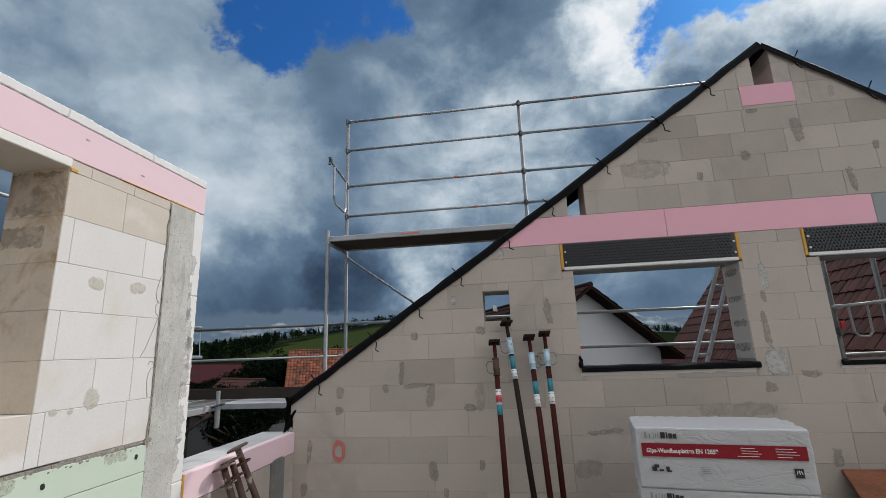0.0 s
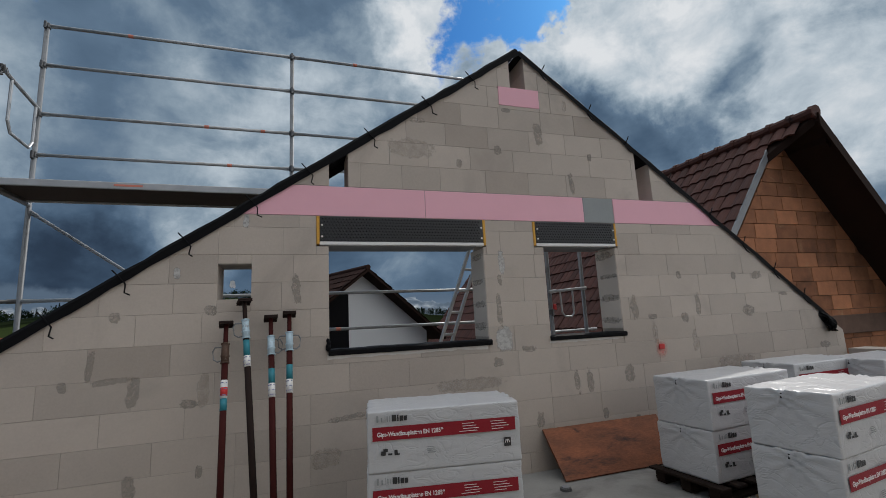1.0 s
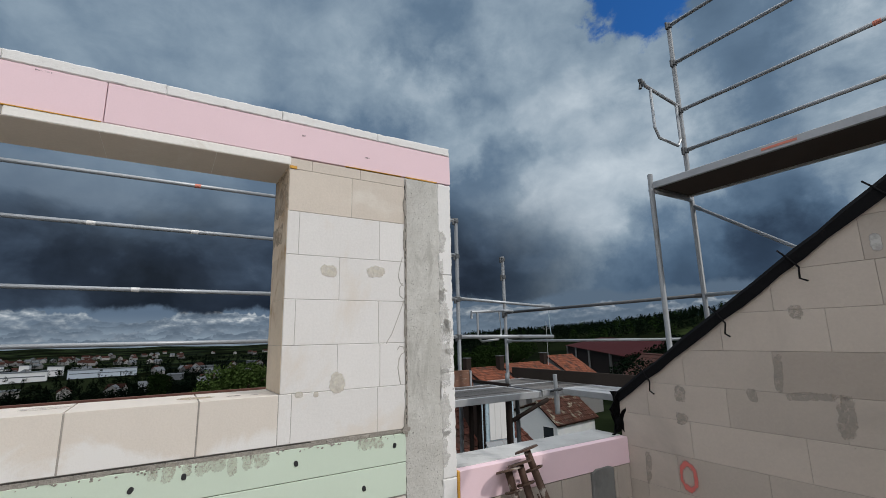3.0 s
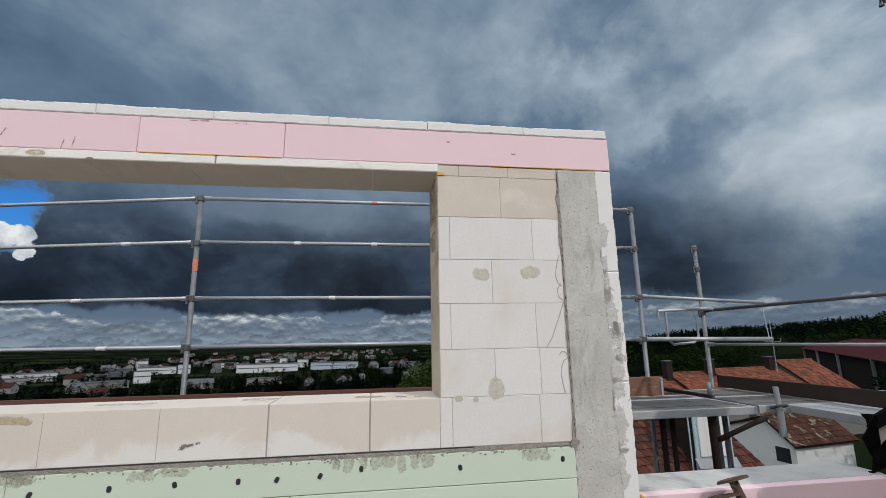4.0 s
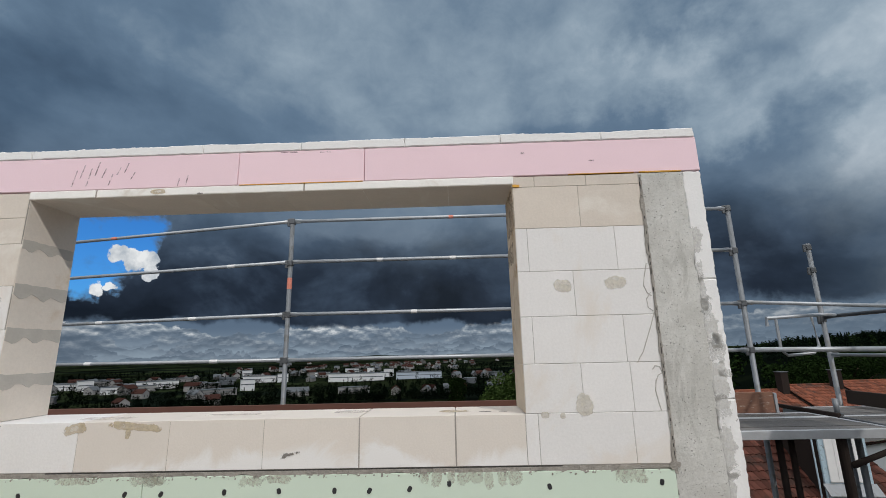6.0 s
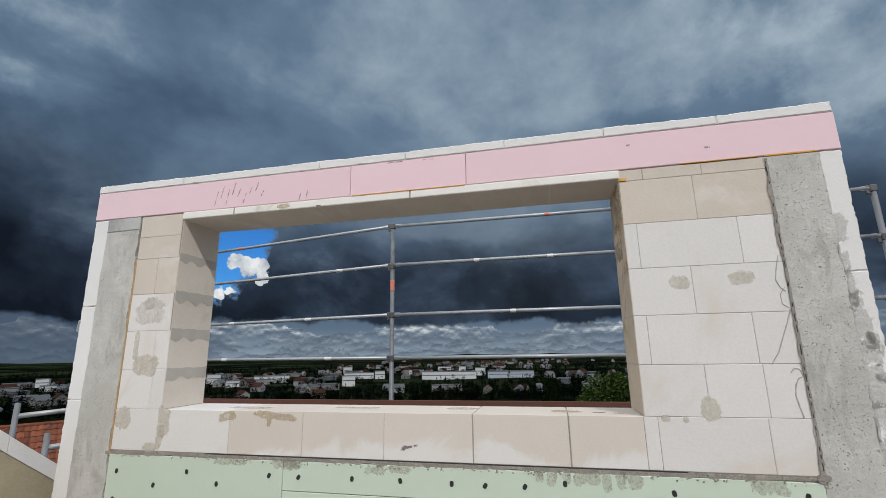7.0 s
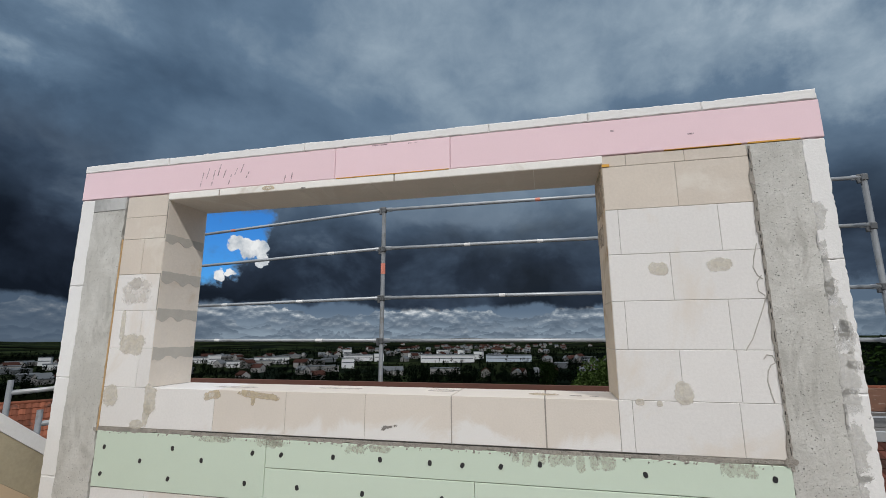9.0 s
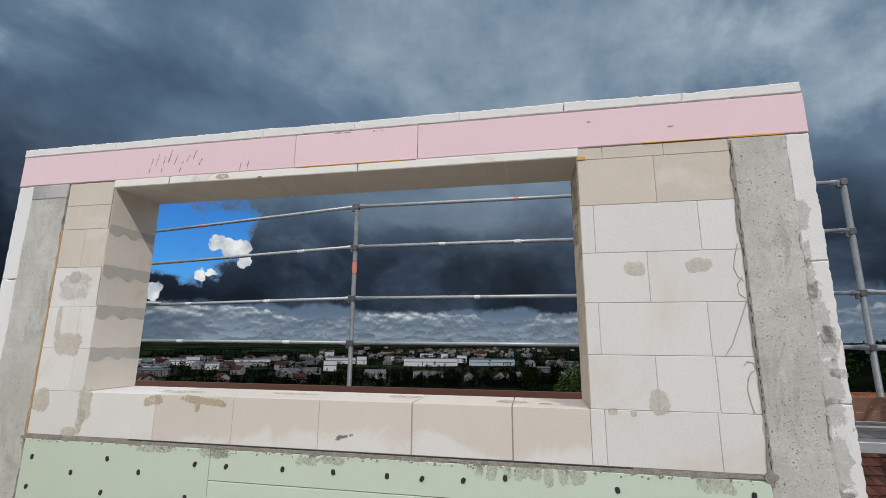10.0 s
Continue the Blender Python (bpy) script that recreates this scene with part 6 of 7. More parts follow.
# ---- tiled roofs and houses ----
def tiled(name, origin, along, down, length, depth, mat, parent, tile=(0.22, 0.34), cut=None):
    """Rows of curved tiles, each its own island, on the plane through origin."""
    o, a, d = Vector(origin), Vector(along).normalized(), Vector(down).normalized()
    up = a.cross(d).normalized()
    if up.z < 0:
        up = -up
    rnd = random.Random(int(length * 31 + depth * 17))
    verts, faces = [], []
    nx, ny = max(1, round(length / tile[0])), max(1, round(depth / tile[1]))
    tw, td = length / nx, depth / ny
    prof = ((0.0, 0.0), (0.22, 0.022), (0.45, 0.03), (0.68, 0.022), (0.86, 0.0), (1.0, -0.004))
    for j in range(ny):
        for i in range(nx):
            s0 = i * tw
            if cut is not None and not cut(s0 + tw / 2, (j + 0.5) * td):
                continue
            k0 = len(verts)
            lift = rnd.uniform(-0.004, 0.006)
            for e in (0, 1, 2):
                for u, h in prof:
                    along_d = (j + (1.09 if e else -0.02)) * td
                    hh = h * tw * 4 + (0.034 if e == 1 else 0.0 if e == 2 else 0.004) + lift
                    verts.append(o + a * (s0 + u * tw) + d * along_d + up * hh)
            m = len(prof)
            for u in range(m - 1):
                faces.append((k0 + u, k0 + u + 1, k0 + m + u + 1, k0 + m + u))
                faces.append((k0 + m + u, k0 + m + u + 1, k0 + 2 * m + u + 1, k0 + 2 * m + u))
    me = bpy.data.meshes.new(name)
    me.from_pydata([tuple(v) for v in verts], [], faces)
    me.materials.append(M[mat])
    ob = new(name, me)
    ob.parent = parent
    return tagged(ob, kind="stuff")


def house(x, y, yaw, length, width, eave, ridge, wall="render", roof="tile_red", over=0.4, label="white rendered house with a red tiled roof", base=-6.8, windows=(), chimneys=(), tiles=True, tile=(0.24, 0.36), sides=None):
    """A gabled house: its ridge along its own x. windows: (side, u, z0, w, h) on gable ends 'a', 'b' or long sides 'f', 'k'."""
    h = thing("house", label, "house", pose(x, y, 0, 0, 0, yaw), "neighbouring houses")
    hw = width / 2
    lo_w, hi_w = sides or (hw, hw)
    bm = bmesh.new()
    add_prism(bm, [(-lo_w, base), (hi_w, base), (hi_w, eave), (0, ridge - 0.12), (-lo_w, eave)], lambda u, v, w: (w, u, v), -length / 2, length / 2)
    part("wall", bm, wall, h)
    for s, half in ((-1, lo_w), (1, hi_w)):
        slope_len = math.hypot(half, ridge - eave)
        dz, dy = (ridge - eave) / slope_len, half / slope_len
        tilt = Matrix.Translation((0, 0, ridge)) @ Matrix(((1, 0, 0, 0), (0, s * dy, 0, 0), (0, -dz, 1, 0), (0, 0, 0, 1)))
        ra = part("roof", boxed((-length / 2 - over, 0, -0.10), (length / 2 + over, slope_len + over, -0.012), 0, tilt), "soffit", h, "roof boarding")
        if tiles:
            tiled("tiles", (-length / 2 - over, 0, ridge + 0.01), (1, 0, 0), (0, s * dy, -dz), length + 2 * over, slope_len + over, roof, ra, tile)
        else:
            part("covering", boxed((-length / 2 - over, 0, -0.008), (length / 2 + over, slope_len + over, 0.03), 0, tilt), roof, ra)
    part("ridge_cap", tube((-length / 2 - over, 0, ridge + 0.03), (length / 2 + over, 0, ridge + 0.03), 0.09, 10), roof, h)
    for side, u, z0, w, hh in windows:
        if side in "ab":
            sx = -1 if side == "a" else 1
            lo, hi = (sx * length / 2 - 0.02, u - w / 2, z0), (sx * length / 2 + 0.02, u + w / 2, z0 + hh)
            fr = (sx * length / 2 - 0.012, u - w / 2 - 0.06, z0 - 0.06), (sx * length / 2 + 0.012, u + w / 2 + 0.06, z0 + hh + 0.06)
        else:
            sy = -1 if side == "f" else 1
            lo, hi = (u - w / 2, sy * hw - 0.02, z0), (u + w / 2, sy * hw + 0.02, z0 + hh)
            fr = (u - w / 2 - 0.06, sy * hw - 0.012, z0 - 0.06), (u + w / 2 + 0.06, sy * hw + 0.012, z0 + hh + 0.06)
        wn = part("window", boxed(*fr, 0.004), "label", h, "white framed window")
        part("pane", boxed(lo, hi), "window_dark", wn, "dark pane")
    for cx, cy, top in chimneys:
        c = part("chimney", boxed((cx - 0.28, cy - 0.28, ridge - 1.2), (cx + 0.28, cy + 0.28, top), 0.01), "wood_dark", h, "dark clad chimney")
        part("cap", boxed((cx - 0.33, cy - 0.33, top), (cx + 0.33, cy + 0.33, top + 0.06), 0.01), "steel_dark", c)
    return h


# brown-tiled neighbour with a brick gable
nb = thing("house", "neighbouring house with bare brick gable and brown tiles", "house", group="neighbouring houses")
RX, RZ_, RS = 9.72, 4.63, 1.33
NY0, NY1, NBY = 8.02, 22.0, 8.72
WEAVE, EEAVE = 3.6, 4.2
part("wall", prism([(RX - 3.35, -6.8), (RX + 3.9, -6.8), (RX + 3.9, RZ_ - 3.9 * 1.25 - 0.15), (RX, RZ_ - 0.22), (RX - 3.35, RZ_ - 3.35 * RS - 0.15)], lambda u, v, w: (u, w, v), NBY + 0.006, NY1 - 0.6), "brick_joint", nb)
wd = Vector((-1, 0, -RS)).normalized()
wl = math.hypot(WEAVE, WEAVE * RS)
wr = part("roof", prism([(NY0 + 0.05, 0), (NY1, 0), (NY1, wl), (NBY, wl), (NBY, 0.62)], lambda u, v, w: tuple(Vector((RX, u, RZ_)) + wd * v + Vector((0, 0, -w))), 0.02, 0.16), "soffit", nb, "roof boarding")
tiled("tiles", (RX, NY0, RZ_ + 0.02), (0, 1, 0), wd, NY1 - NY0, wl, "tile_brown", wr, (0.23, 0.36), cut=lambda s, dd: s > (NBY - NY0) * min(1.0, dd / 0.62))
ed = Vector((1, 0, -1.25)).normalized()
er = part("roof", prism([(NY0, 0), (NY1, 0), (NY1, 6.6), (NY0, 6.6)], lambda u, v, w: tuple(Vector((RX, u, RZ_)) + ed * v + Vector((0, 0, -w))), 0.02, 0.12), "soffit", nb, "brown boarded eaves")
tiled("tiles", (RX, NY0, RZ_ + 0.02), (0, 1, 0), ed, NY1 - NY0, 6.6, "tile_brown", er, (0.23, 0.36))
part("fascia", prism([(NY0 - 0.03, 0), (NY0 - 0.002, 0), (NY0 - 0.002, 6.6), (NY0 - 0.03, 6.6)], lambda u, v, w: tuple(Vector((RX, u, RZ_ + 0.03)) + ed * v + Vector((0, 0, -w))), 0.0, 0.24), "soffit", nb, "brown fascia board")
for k_ in range(3):
    part("rafter", prism([(NY0 + 0.05, 0.3 + 2.2 * k_), (NBY, 0.3 + 2.2 * k_), (NBY, 0.42 + 2.2 * k_), (NY0 + 0.05, 0.42 + 2.2 * k_)], lambda u, v, w: tuple(Vector((RX, u, RZ_)) + ed * v + Vector((0, 0, -w))), 0.121, 0.22), "soffit", nb)
part("ridge_cap", tube((RX, NY0, RZ_ + 0.05), (RX, NY1, RZ_ + 0.05), 0.10, 10), "tile_brown", nb)
collar = part("ridge_tile", tube((0, 0, 0), (0, 0.08, 0.01), 0.118, 10), "tile_brown", nb)
collar.matrix_basis = pose(RX, NY0, RZ_ + 0.05)
for i in range(1, 38):
    mesh_part("ridge_tile", collar.data, nb, pose(RX, NY0 + 0.36 * i, RZ_ + 0.05))
part("flashing", prism([(NBY - 0.035, 0.55), (NBY - 0.004, 0.55), (NBY - 0.004, wl), (NBY - 0.035, wl)], lambda u, v, w: tuple(Vector((RX, u, RZ_)) + wd * v + Vector((0, 0, -w))), -0.06, 0.12), "alu", nb, "grey metal verge flashing")
part("beam", boxed((RX - 1.2, NBY - 0.07, 0.98), (RX + 3.9, NBY - 0.002, 1.30), 0.01), "brick_joint", nb, "grey concrete band")
BRICKS = []
for i in range(20):
    v0 = -0.35 + 0.25 * i
    u = RX - 3.4 + 0.19 * (i % 2) - 0.12 * ((i * 7) % 3)
    while u < RX + 3.9:
        poly = [(u + 0.004, v0 + 0.004), (u + 0.492, v0 + 0.004), (u + 0.492, v0 + 0.244), (u + 0.004, v0 + 0.244)]
        poly = clip_poly(poly, *slope((RX - 3.35, RZ_ - 3.35 * RS - 0.15), (RX, RZ_ - 0.2)))
        poly = clip_poly(poly, *slope((RX, RZ_ - 0.2), (RX + 3.9, RZ_ - 3.9 * 1.25 - 0.15)))
        if len(poly) > 2:
            BRICKS.append(poly)
        u += 0.496

# white house seen through the gable's window
wh = house(1.70, 22.2, 113, 9.0, 5.4, 1.38, 3.36, roof="tile_dark", over=0.55, label="white rendered house with brown tiled gable roof")
# black panel on the wall stands in for the recess's shade
part("loggia", boxed((-4.56, 0.45, -3.0), (-4.50, 2.7, 2.6), 0.01), "black", wh, "flat black panel painting the shaded loggia recess")
part("loggia_post", boxed((-4.72, 1.45, -3.0), (-4.58, 1.6, 1.9), 0.01), "concrete_smooth", wh, "grey loggia post")
part("garage_door", boxed((-4.53, -1.6, -1.2), (-4.505, -0.1, 0.85), 0.01), "alu", wh, "pale grey flat panel")
# houses to the north-west and west
house(-33.9, 30.1, 96, 3.6, 7.0, -3.0, -1.35, wall="wall_far", label="low house with weathered orange-red tiles and two chimneys", over=0.25, chimneys=((-2.3, -0.35, -0.36), (1.75, -0.45, -0.32)), tile=(0.3, 0.4))
house(-33.3, 24.9, 96, 6.2, 7.0, -3.35, -1.62, wall="wall_far", label="lower house with dull orange-red tiled roof", over=0.2, tile=(0.3, 0.4))
house(-35.3, 36.4, 97, 6.6, 7.2, -2.95, -1.24, wall="wall_far", label="terraced house with orange-red tiled roof and a chimney", over=0.3, chimneys=((2.7, -0.3, -0.32),), tile=(0.3, 0.4))
house(-36.6, 42.9, 97, 4.0, 7.4, -3.05, -0.75, wall="wall_far", label="end house with weathered orange-brown tiled roof", over=0.25, tile=(0.3, 0.4))
house(-24.18, 29.65, 98, 4.5, 5.2, -4.32, -3.10, roof="tile_moss", label="small white gabled house with mossy brown tiles", over=0.25, sides=(1.55, 3.8), windows=(("a", -0.8, -5.5, 0.85, 0.8),))
house(-14.9, 11.4, 97, 9.5, 8.0, -3.2, -0.62, wall="render_cream", roof="tile_old", label="cream house with red tiled roof and a box dormer", tile=(0.20, 0.30))
house(-14.6, 46.5, 23, 11.0, 8.0, -1.6, 1.95, label="house with orange tiled roof on the hillside", tile=(0.28, 0.36))
house(-20.5, 37.5, 150, 6.0, 5.0, -2.4, -0.2, wall="wall_far", label="grey house with a dark gable roof", roof="tile_brown", windows=(("a", 0.3, -2.2, 0.7, 0.9),))
barn = house(-51.4, 76.0, 140, 60.0, 16.0, -1.0, 0.55, wall="wood_dark", roof="sheet_red", label="long dark barn with a dark red sheet roof", tiles=False)
for bx in (-22.0, -4.4, 12.0, 27.0):
    part("barn_post", boxed((bx - 0.18, 8.15, -7.0), (bx + 0.18, 8.45, -1.05), 0.02), "wall_far", barn, "pale barn post")
house(-16.5, -19.0, 145, 9.0, 7.0, -4.0, -1.4, label="house with bright red tiled roof below the south gable")
# box dormer on the cream house
bd = thing("roof_dormer", "grey and white box dormer on a tiled roof", "dormer", pose(-12.57, 14.92, -1.6, 0, 0, -5))
part("body", boxed((-1.6, -0.60, -1.2), (0.35, 0.60, 1.0), 0.01), "zinc", bd)
part("cheek", boxed((-1.6, -0.64, -1.2), (0.30, -0.603, 1.0), 0.004), "wood_dark", bd, "dark clad side cheek")
part("front_panel", boxed((0.352, -0.47, -0.44), (0.385, 0.47, 0.92), 0.01), "label", bd, "white closed shutter panel")
for u in (-0.24, 0.0, 0.24):
    part("panel_rib", boxed((0.386, u - 0.012, -0.42), (0.396, u + 0.012, 0.90), 0.002), "label", bd)
part("flashing", prism([(0.35, -0.47), (0.58, -0.72), (0.58, -0.74), (0.35, -0.53)], lambda u, v, w: (u, w, v), -0.66, 0.66), "steel_post", bd, "grey metal flashing apron")
part("downpipe", tube((0.30, -0.72, -0.9), (0.30, -0.72, 0.95), 0.022, 8), "zinc", bd, "grey downpipe")
part("cap", boxed((-1.6, -0.70, 1.002), (0.46, 0.70, 1.06), 0.01), "zinc", bd)
# scaffold at the south end, only its post heads show over the gable
south_sc = scaffold("galvanised steel scaffold with guard rails south of the gable")
for x, y, top in ((-2.25, -1.2, 1.22), (-2.1, -0.55, 1.22), (-2.0, 0.0, 0.98)):
    post(south_sc, x, y, -6.6, top)
rail(south_sc, (-2.6, -1.5, 1.09), (-2.25, -1.2, 1.10), 0.022)
rail(south_sc, (-2.1, -0.55, 1.10), (-3.1, -0.3, 1.12), 0.024)
rail(south_sc, (-2.0, 0.0, 0.86), (-2.7, 0.2, 0.86), 0.018)
bm = bmesh.new()
add_path(bm, [(-3.95, -0.15, 2.05), (-3.40, -1.40, 2.10), (-3.33, -1.52, 2.09), (-3.33, -1.53, 1.96)], 0.022, 8)
part("end_guard", bm, "steel", south_sc)
# television aerial
ae = thing("aerial", "thin roof aerial with forked arms", "aerial")
AX, AY = -34.9, 39.4
part("mast", tube((AX, AY, -1.6), (AX, AY, 3.0), 0.03, 8), "steel", ae)
bm = bmesh.new()
for z, w in ((2.2, 0.35), (1.0, 0.6)):
    add_path(bm, [(AX - w * 0.75, AY - w * 0.66, z + 0.3), (AX - w * 0.75, AY - w * 0.66, z), (AX + w * 0.75, AY + w * 0.66, z), (AX + w * 0.75, AY + w * 0.66, z + 0.3)], 0.022, 6)
part("arms", bm, "steel", ae)


# ---- trees ----
def leaf_cloud(rnd, count, radius, height, z0, size, shape):
    """Leaves as small bent quads, thinning to an uneven outline."""
    verts, faces = [], []
    lobes = [(rnd.uniform(-0.5, 0.5) * radius, rnd.uniform(-0.5, 0.5) * radius, z0 + height * rnd.uniform(0.25, 0.85), rnd.uniform(0.35, 0.6)) for _ in range(11)]
    for _ in range(count):
        if shape == "cone":
            f = rnd.random() ** 0.8
            z = z0 + height * f
            tier = 0.75 + 0.25 * math.cos(f * 38)
            r = radius * (1 - f) * tier * math.sqrt(rnd.uniform(0.35, 1.0)) + 0.05
            a = rnd.uniform(0, 6.283)
            c = Vector((r * math.cos(a), r * math.sin(a), z))
        else:
            lx, ly, lz, lr = rnd.choice(lobes)
            v = Vector((rnd.gauss(0, 1), rnd.gauss(0, 1), rnd.gauss(0, 1))).normalized() * rnd.uniform(0.6, 1.0) * lr * radius
            c = Vector((lx, ly, lz)) + Vector((v.x, v.y, v.z * 0.8 * height / (2 * radius) if height < 2 * radius else v.z))
        s = size * rnd.uniform(0.6, 1.3)
        u = Vector((rnd.gauss(0, 1), rnd.gauss(0, 1), rnd.gauss(0, 0.6))).normalized()
        w = u.orthogonal().normalized()
        k0 = len(verts)
        verts += [c - u * s, c + w * s * 0.5, c + u * s, c - w * s * 0.5]
        faces.append((k0, k0 + 1, k0 + 2, k0 + 3))
    return verts, faces


def tree(x, y, height, radius, seed, label, mat="leaf", leaves=2600, size=0.14):
    rnd = random.Random(seed)
    z = ground_z(x, y)
    t = thing("tree", label, "tree", pose(x, y, z))
    bm = bmesh.new()
    add_tube(bm, (0, 0, 0), (0.1, 0.05, height * 0.55), radius * 0.10, 10, radius * 0.05)
    for i in range(7):
        a = rnd.uniform(0, 6.28)
        z0 = height * rnd.uniform(0.25, 0.55)
        add_tube(bm, (0.05, 0, z0), (radius * 0.7 * math.cos(a), radius * 0.7 * math.sin(a), z0 + height * rnd.uniform(0.1, 0.3)), radius * 0.04, 6, radius * 0.012)
    part("trunk", bm, "bark", t)
    v, f = leaf_cloud(rnd, leaves, radius, height * 0.75, height * 0.25, size, "round")
    me = bpy.data.meshes.new("crown")
    me.from_pydata([tuple(c) for c in v], [], f)
    me.materials.append(M[mat])
    ob = new("crown", me)
    ob.parent = t
    return t


tree(-36.0, 9.2, 8.0, 3.6, 1, "leafy green tree beyond the dormer opening", "leaf_sun", leaves=16000, size=0.12)
tree(-60.0, 4.3, 6.6, 1.7, 2, "bushy green tree below the dormer opening", "leaf", leaves=7000, size=0.12)
tree(-24.5, 42.0, 7.2, 4.0, 4, "broad dark green tree behind the red roofs", "leaf_dark", 11000, 0.12)
tree(-53.0, 48.3, 7.2, 5.0, 5, "broad green tree behind the tiled roofs", leaves=12000, size=0.13)
tree(-17.5, 33.0, 6.6, 3.6, 6, "dense dark tree behind the tiled houses", "leaf_dark", 11000, 0.11)
tree(-42.0, 36.0, 6.8, 4.4, 7, "round green tree on the hillside", leaves=11000, size=0.13)
tree(-22.0, 46.0, 8.0, 4.4, 8, "dark green tree before the meadow", "leaf_dark", 10000, 0.13)


def woods():
    """The wooded ridge to the north and north-west, far hedges and valley trees, as one mesh each."""
    rnd = random.Random(77)
    for name, label, mat, spots in (
        ("far_woods", "dark wooded ridge against the sky", "leaf_dark",
         [(rnd.uniform(40, 160), rnd.uniform(320, 430), rnd.uniform(3.5, 6), "cone" if rnd.random() < 0.4 else "round") for _ in range(2400)]
         + [(rnd.uniform(118, 168), rnd.uniform(190, 330), rnd.uniform(3.5, 6.5), "cone" if rnd.random() < 0.4 else "round") for _ in range(1300)]),
        ("hillside_trees", "scattered trees and hedges on the hillside", "leaf",
         [(rnd.uniform(95, 165), 60 + 240 * rnd.random() ** 0.7, rnd.uniform(3, 7), "round") for _ in range(260)]),
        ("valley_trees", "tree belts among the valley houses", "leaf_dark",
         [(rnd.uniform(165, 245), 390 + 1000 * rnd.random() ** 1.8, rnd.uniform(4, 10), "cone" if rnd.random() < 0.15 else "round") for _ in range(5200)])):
        verts, faces = [], []
        for az, r, h, shape in spots:
            a = math.radians(az)
            x, y = r * math.cos(a), r * math.sin(a)
            z = ground_z(x, y)
            if (118 < az < 142 and r < 150) or (name == "hillside_trees" and math.hypot(x + 60, y - 195) < 50):
                continue
            if name == "valley_trees" and 180 < az < 207 and 560 < r < 700 and rnd.random() < 0.7:
                continue
            cnt, fine_leaf = (110, 0.06) if name == "far_woods" else (80, 0.075)
            v, f = leaf_cloud(rnd, cnt, h * (0.22 if shape == "cone" else 0.42), h, 0.0, h * fine_leaf, shape)
            k0 = len(verts)
            verts += [(c.x + x, c.y + y, c.z + z) for c in v]
            faces += [tuple(i + k0 for i in q) for q in f]
        me = bpy.data.meshes.new(name)
        me.from_pydata(verts, [], faces)
        me.materials.append(M[mat])
        tagged(new(name, me), label, "trees", kind="stuff")


woods()


# ---- the town in the valley ----
def town_house(name, w, l, e, r, wall, roof, label, cat):
    h = thing(name, label, cat, group="valley " + cat + "s")
    part("wall", prism([(-w / 2, -6), (w / 2, -6), (w / 2, e), (0, r - 0.05), (-w / 2, e)], lambda u, v, q: (q, u, v), -l / 2, l / 2), wall, h)
    for sx in (-1, 1):
        for u in (-w * 0.22, w * 0.22):
            part("window", boxed((sx * l / 2 - 0.06, u - 0.55, e * 0.35), (sx * l / 2 + 0.06, u + 0.55, e * 0.35 + 1.4)), "window_dark", h, "dark window")
    bm = bmesh.new()
    for s in (-1, 1):
        add_prism(bm, [(0, r), (s * (w / 2 + 0.5), e - 0.3), (s * (w / 2 + 0.5), e + 0.1), (0, r + 0.4)], lambda u, v, q: (q, u, v), -l / 2 - 0.4, l / 2 + 0.4)
    part("roof", bm, roof, h)
    return h


def hall(w, l, hgt, wall, label):
    h = thing("industrial_hall", label, "hall", group="valley halls")
    part("wall", boxed((-l / 2, -w / 2, -8), (l / 2, w / 2, hgt)), wall, h)
    part("roof", boxed((-l / 2 - 0.5, -w / 2 - 0.5, hgt), (l / 2 + 0.5, w / 2 + 0.5, hgt + 0.6)), "hall_grey", h)
    for sy in (-1, 1):
        part("window_band", boxed((-l * 0.48, sy * w / 2 - 0.1, hgt * 0.52), (l * 0.48, sy * w / 2 + 0.1, hgt * 0.62)), "hall_grey", h, "grey window band")
    return h


rnd_t = random.Random(5)
protos = [town_house("town_house", 9, 12, 5, 8.5, "wall_far", "tile_far", "pale house with a red-brown roof in the valley", "house"),
          town_house("town_house", 10, 16, 6, 9.5, "wall_far", "tile_far", "white house with a tiled roof in the valley", "house"),
          town_house("town_house", 10, 11, 4.5, 8.5, "wall_far", "hall_grey", "pale house with a grey roof in the valley", "house")]
halls = [hall(20, 46, 9, "hall_white", "long white industrial hall in the valley"), hall(16, 26, 7, "hall_white", "white industrial hall in the valley"),
         hall(14, 22, 5, "hall_grey", "grey industrial hall in the valley"), hall(10, 15, 12, "hall_white", "tall white block in the valley"), hall(14, 32, 6, "wall_far", "low pale industrial hall in the valley"),
         hall(22, 80, 11, "hall_white", "very long white industrial hall in the valley"), hall(20, 66, 9, "hall_blue", "long blue-grey industrial hall in the valley")]


def place_far(proto, az, r, yaw, first=False):
    a = math.radians(az)
    x, y = r * math.cos(a), r * math.sin(a)
    m = pose(x, y, ground_z(x, y), 0, 0, yaw)
    if first:
        proto.matrix_basis = m
        return proto
    return copy_thing(proto, m)


for i in range(200):
    az, r = rnd_t.uniform(168, 246), 430 + 480 * rnd_t.random()
    if rnd_t.random() < 0.28:
        az, r = rnd_t.gauss(186, 7.0), rnd_t.gauss(1550, 180)
    if 180 < az < 207 and 500 < r < 720:
        r = 1050 + 1.5 * (r - 500)
    place_far(protos[i % 3], az, r, rnd_t.uniform(0, 180), i < 3)
HALLS = ((5, 192, 700), (6, 184.5, 690), (0, 203, 760), (4, 192.2, 500), (3, 204.2, 590), (1, 220.5, 730), (4, 214.5, 640), (0, 213, 700))
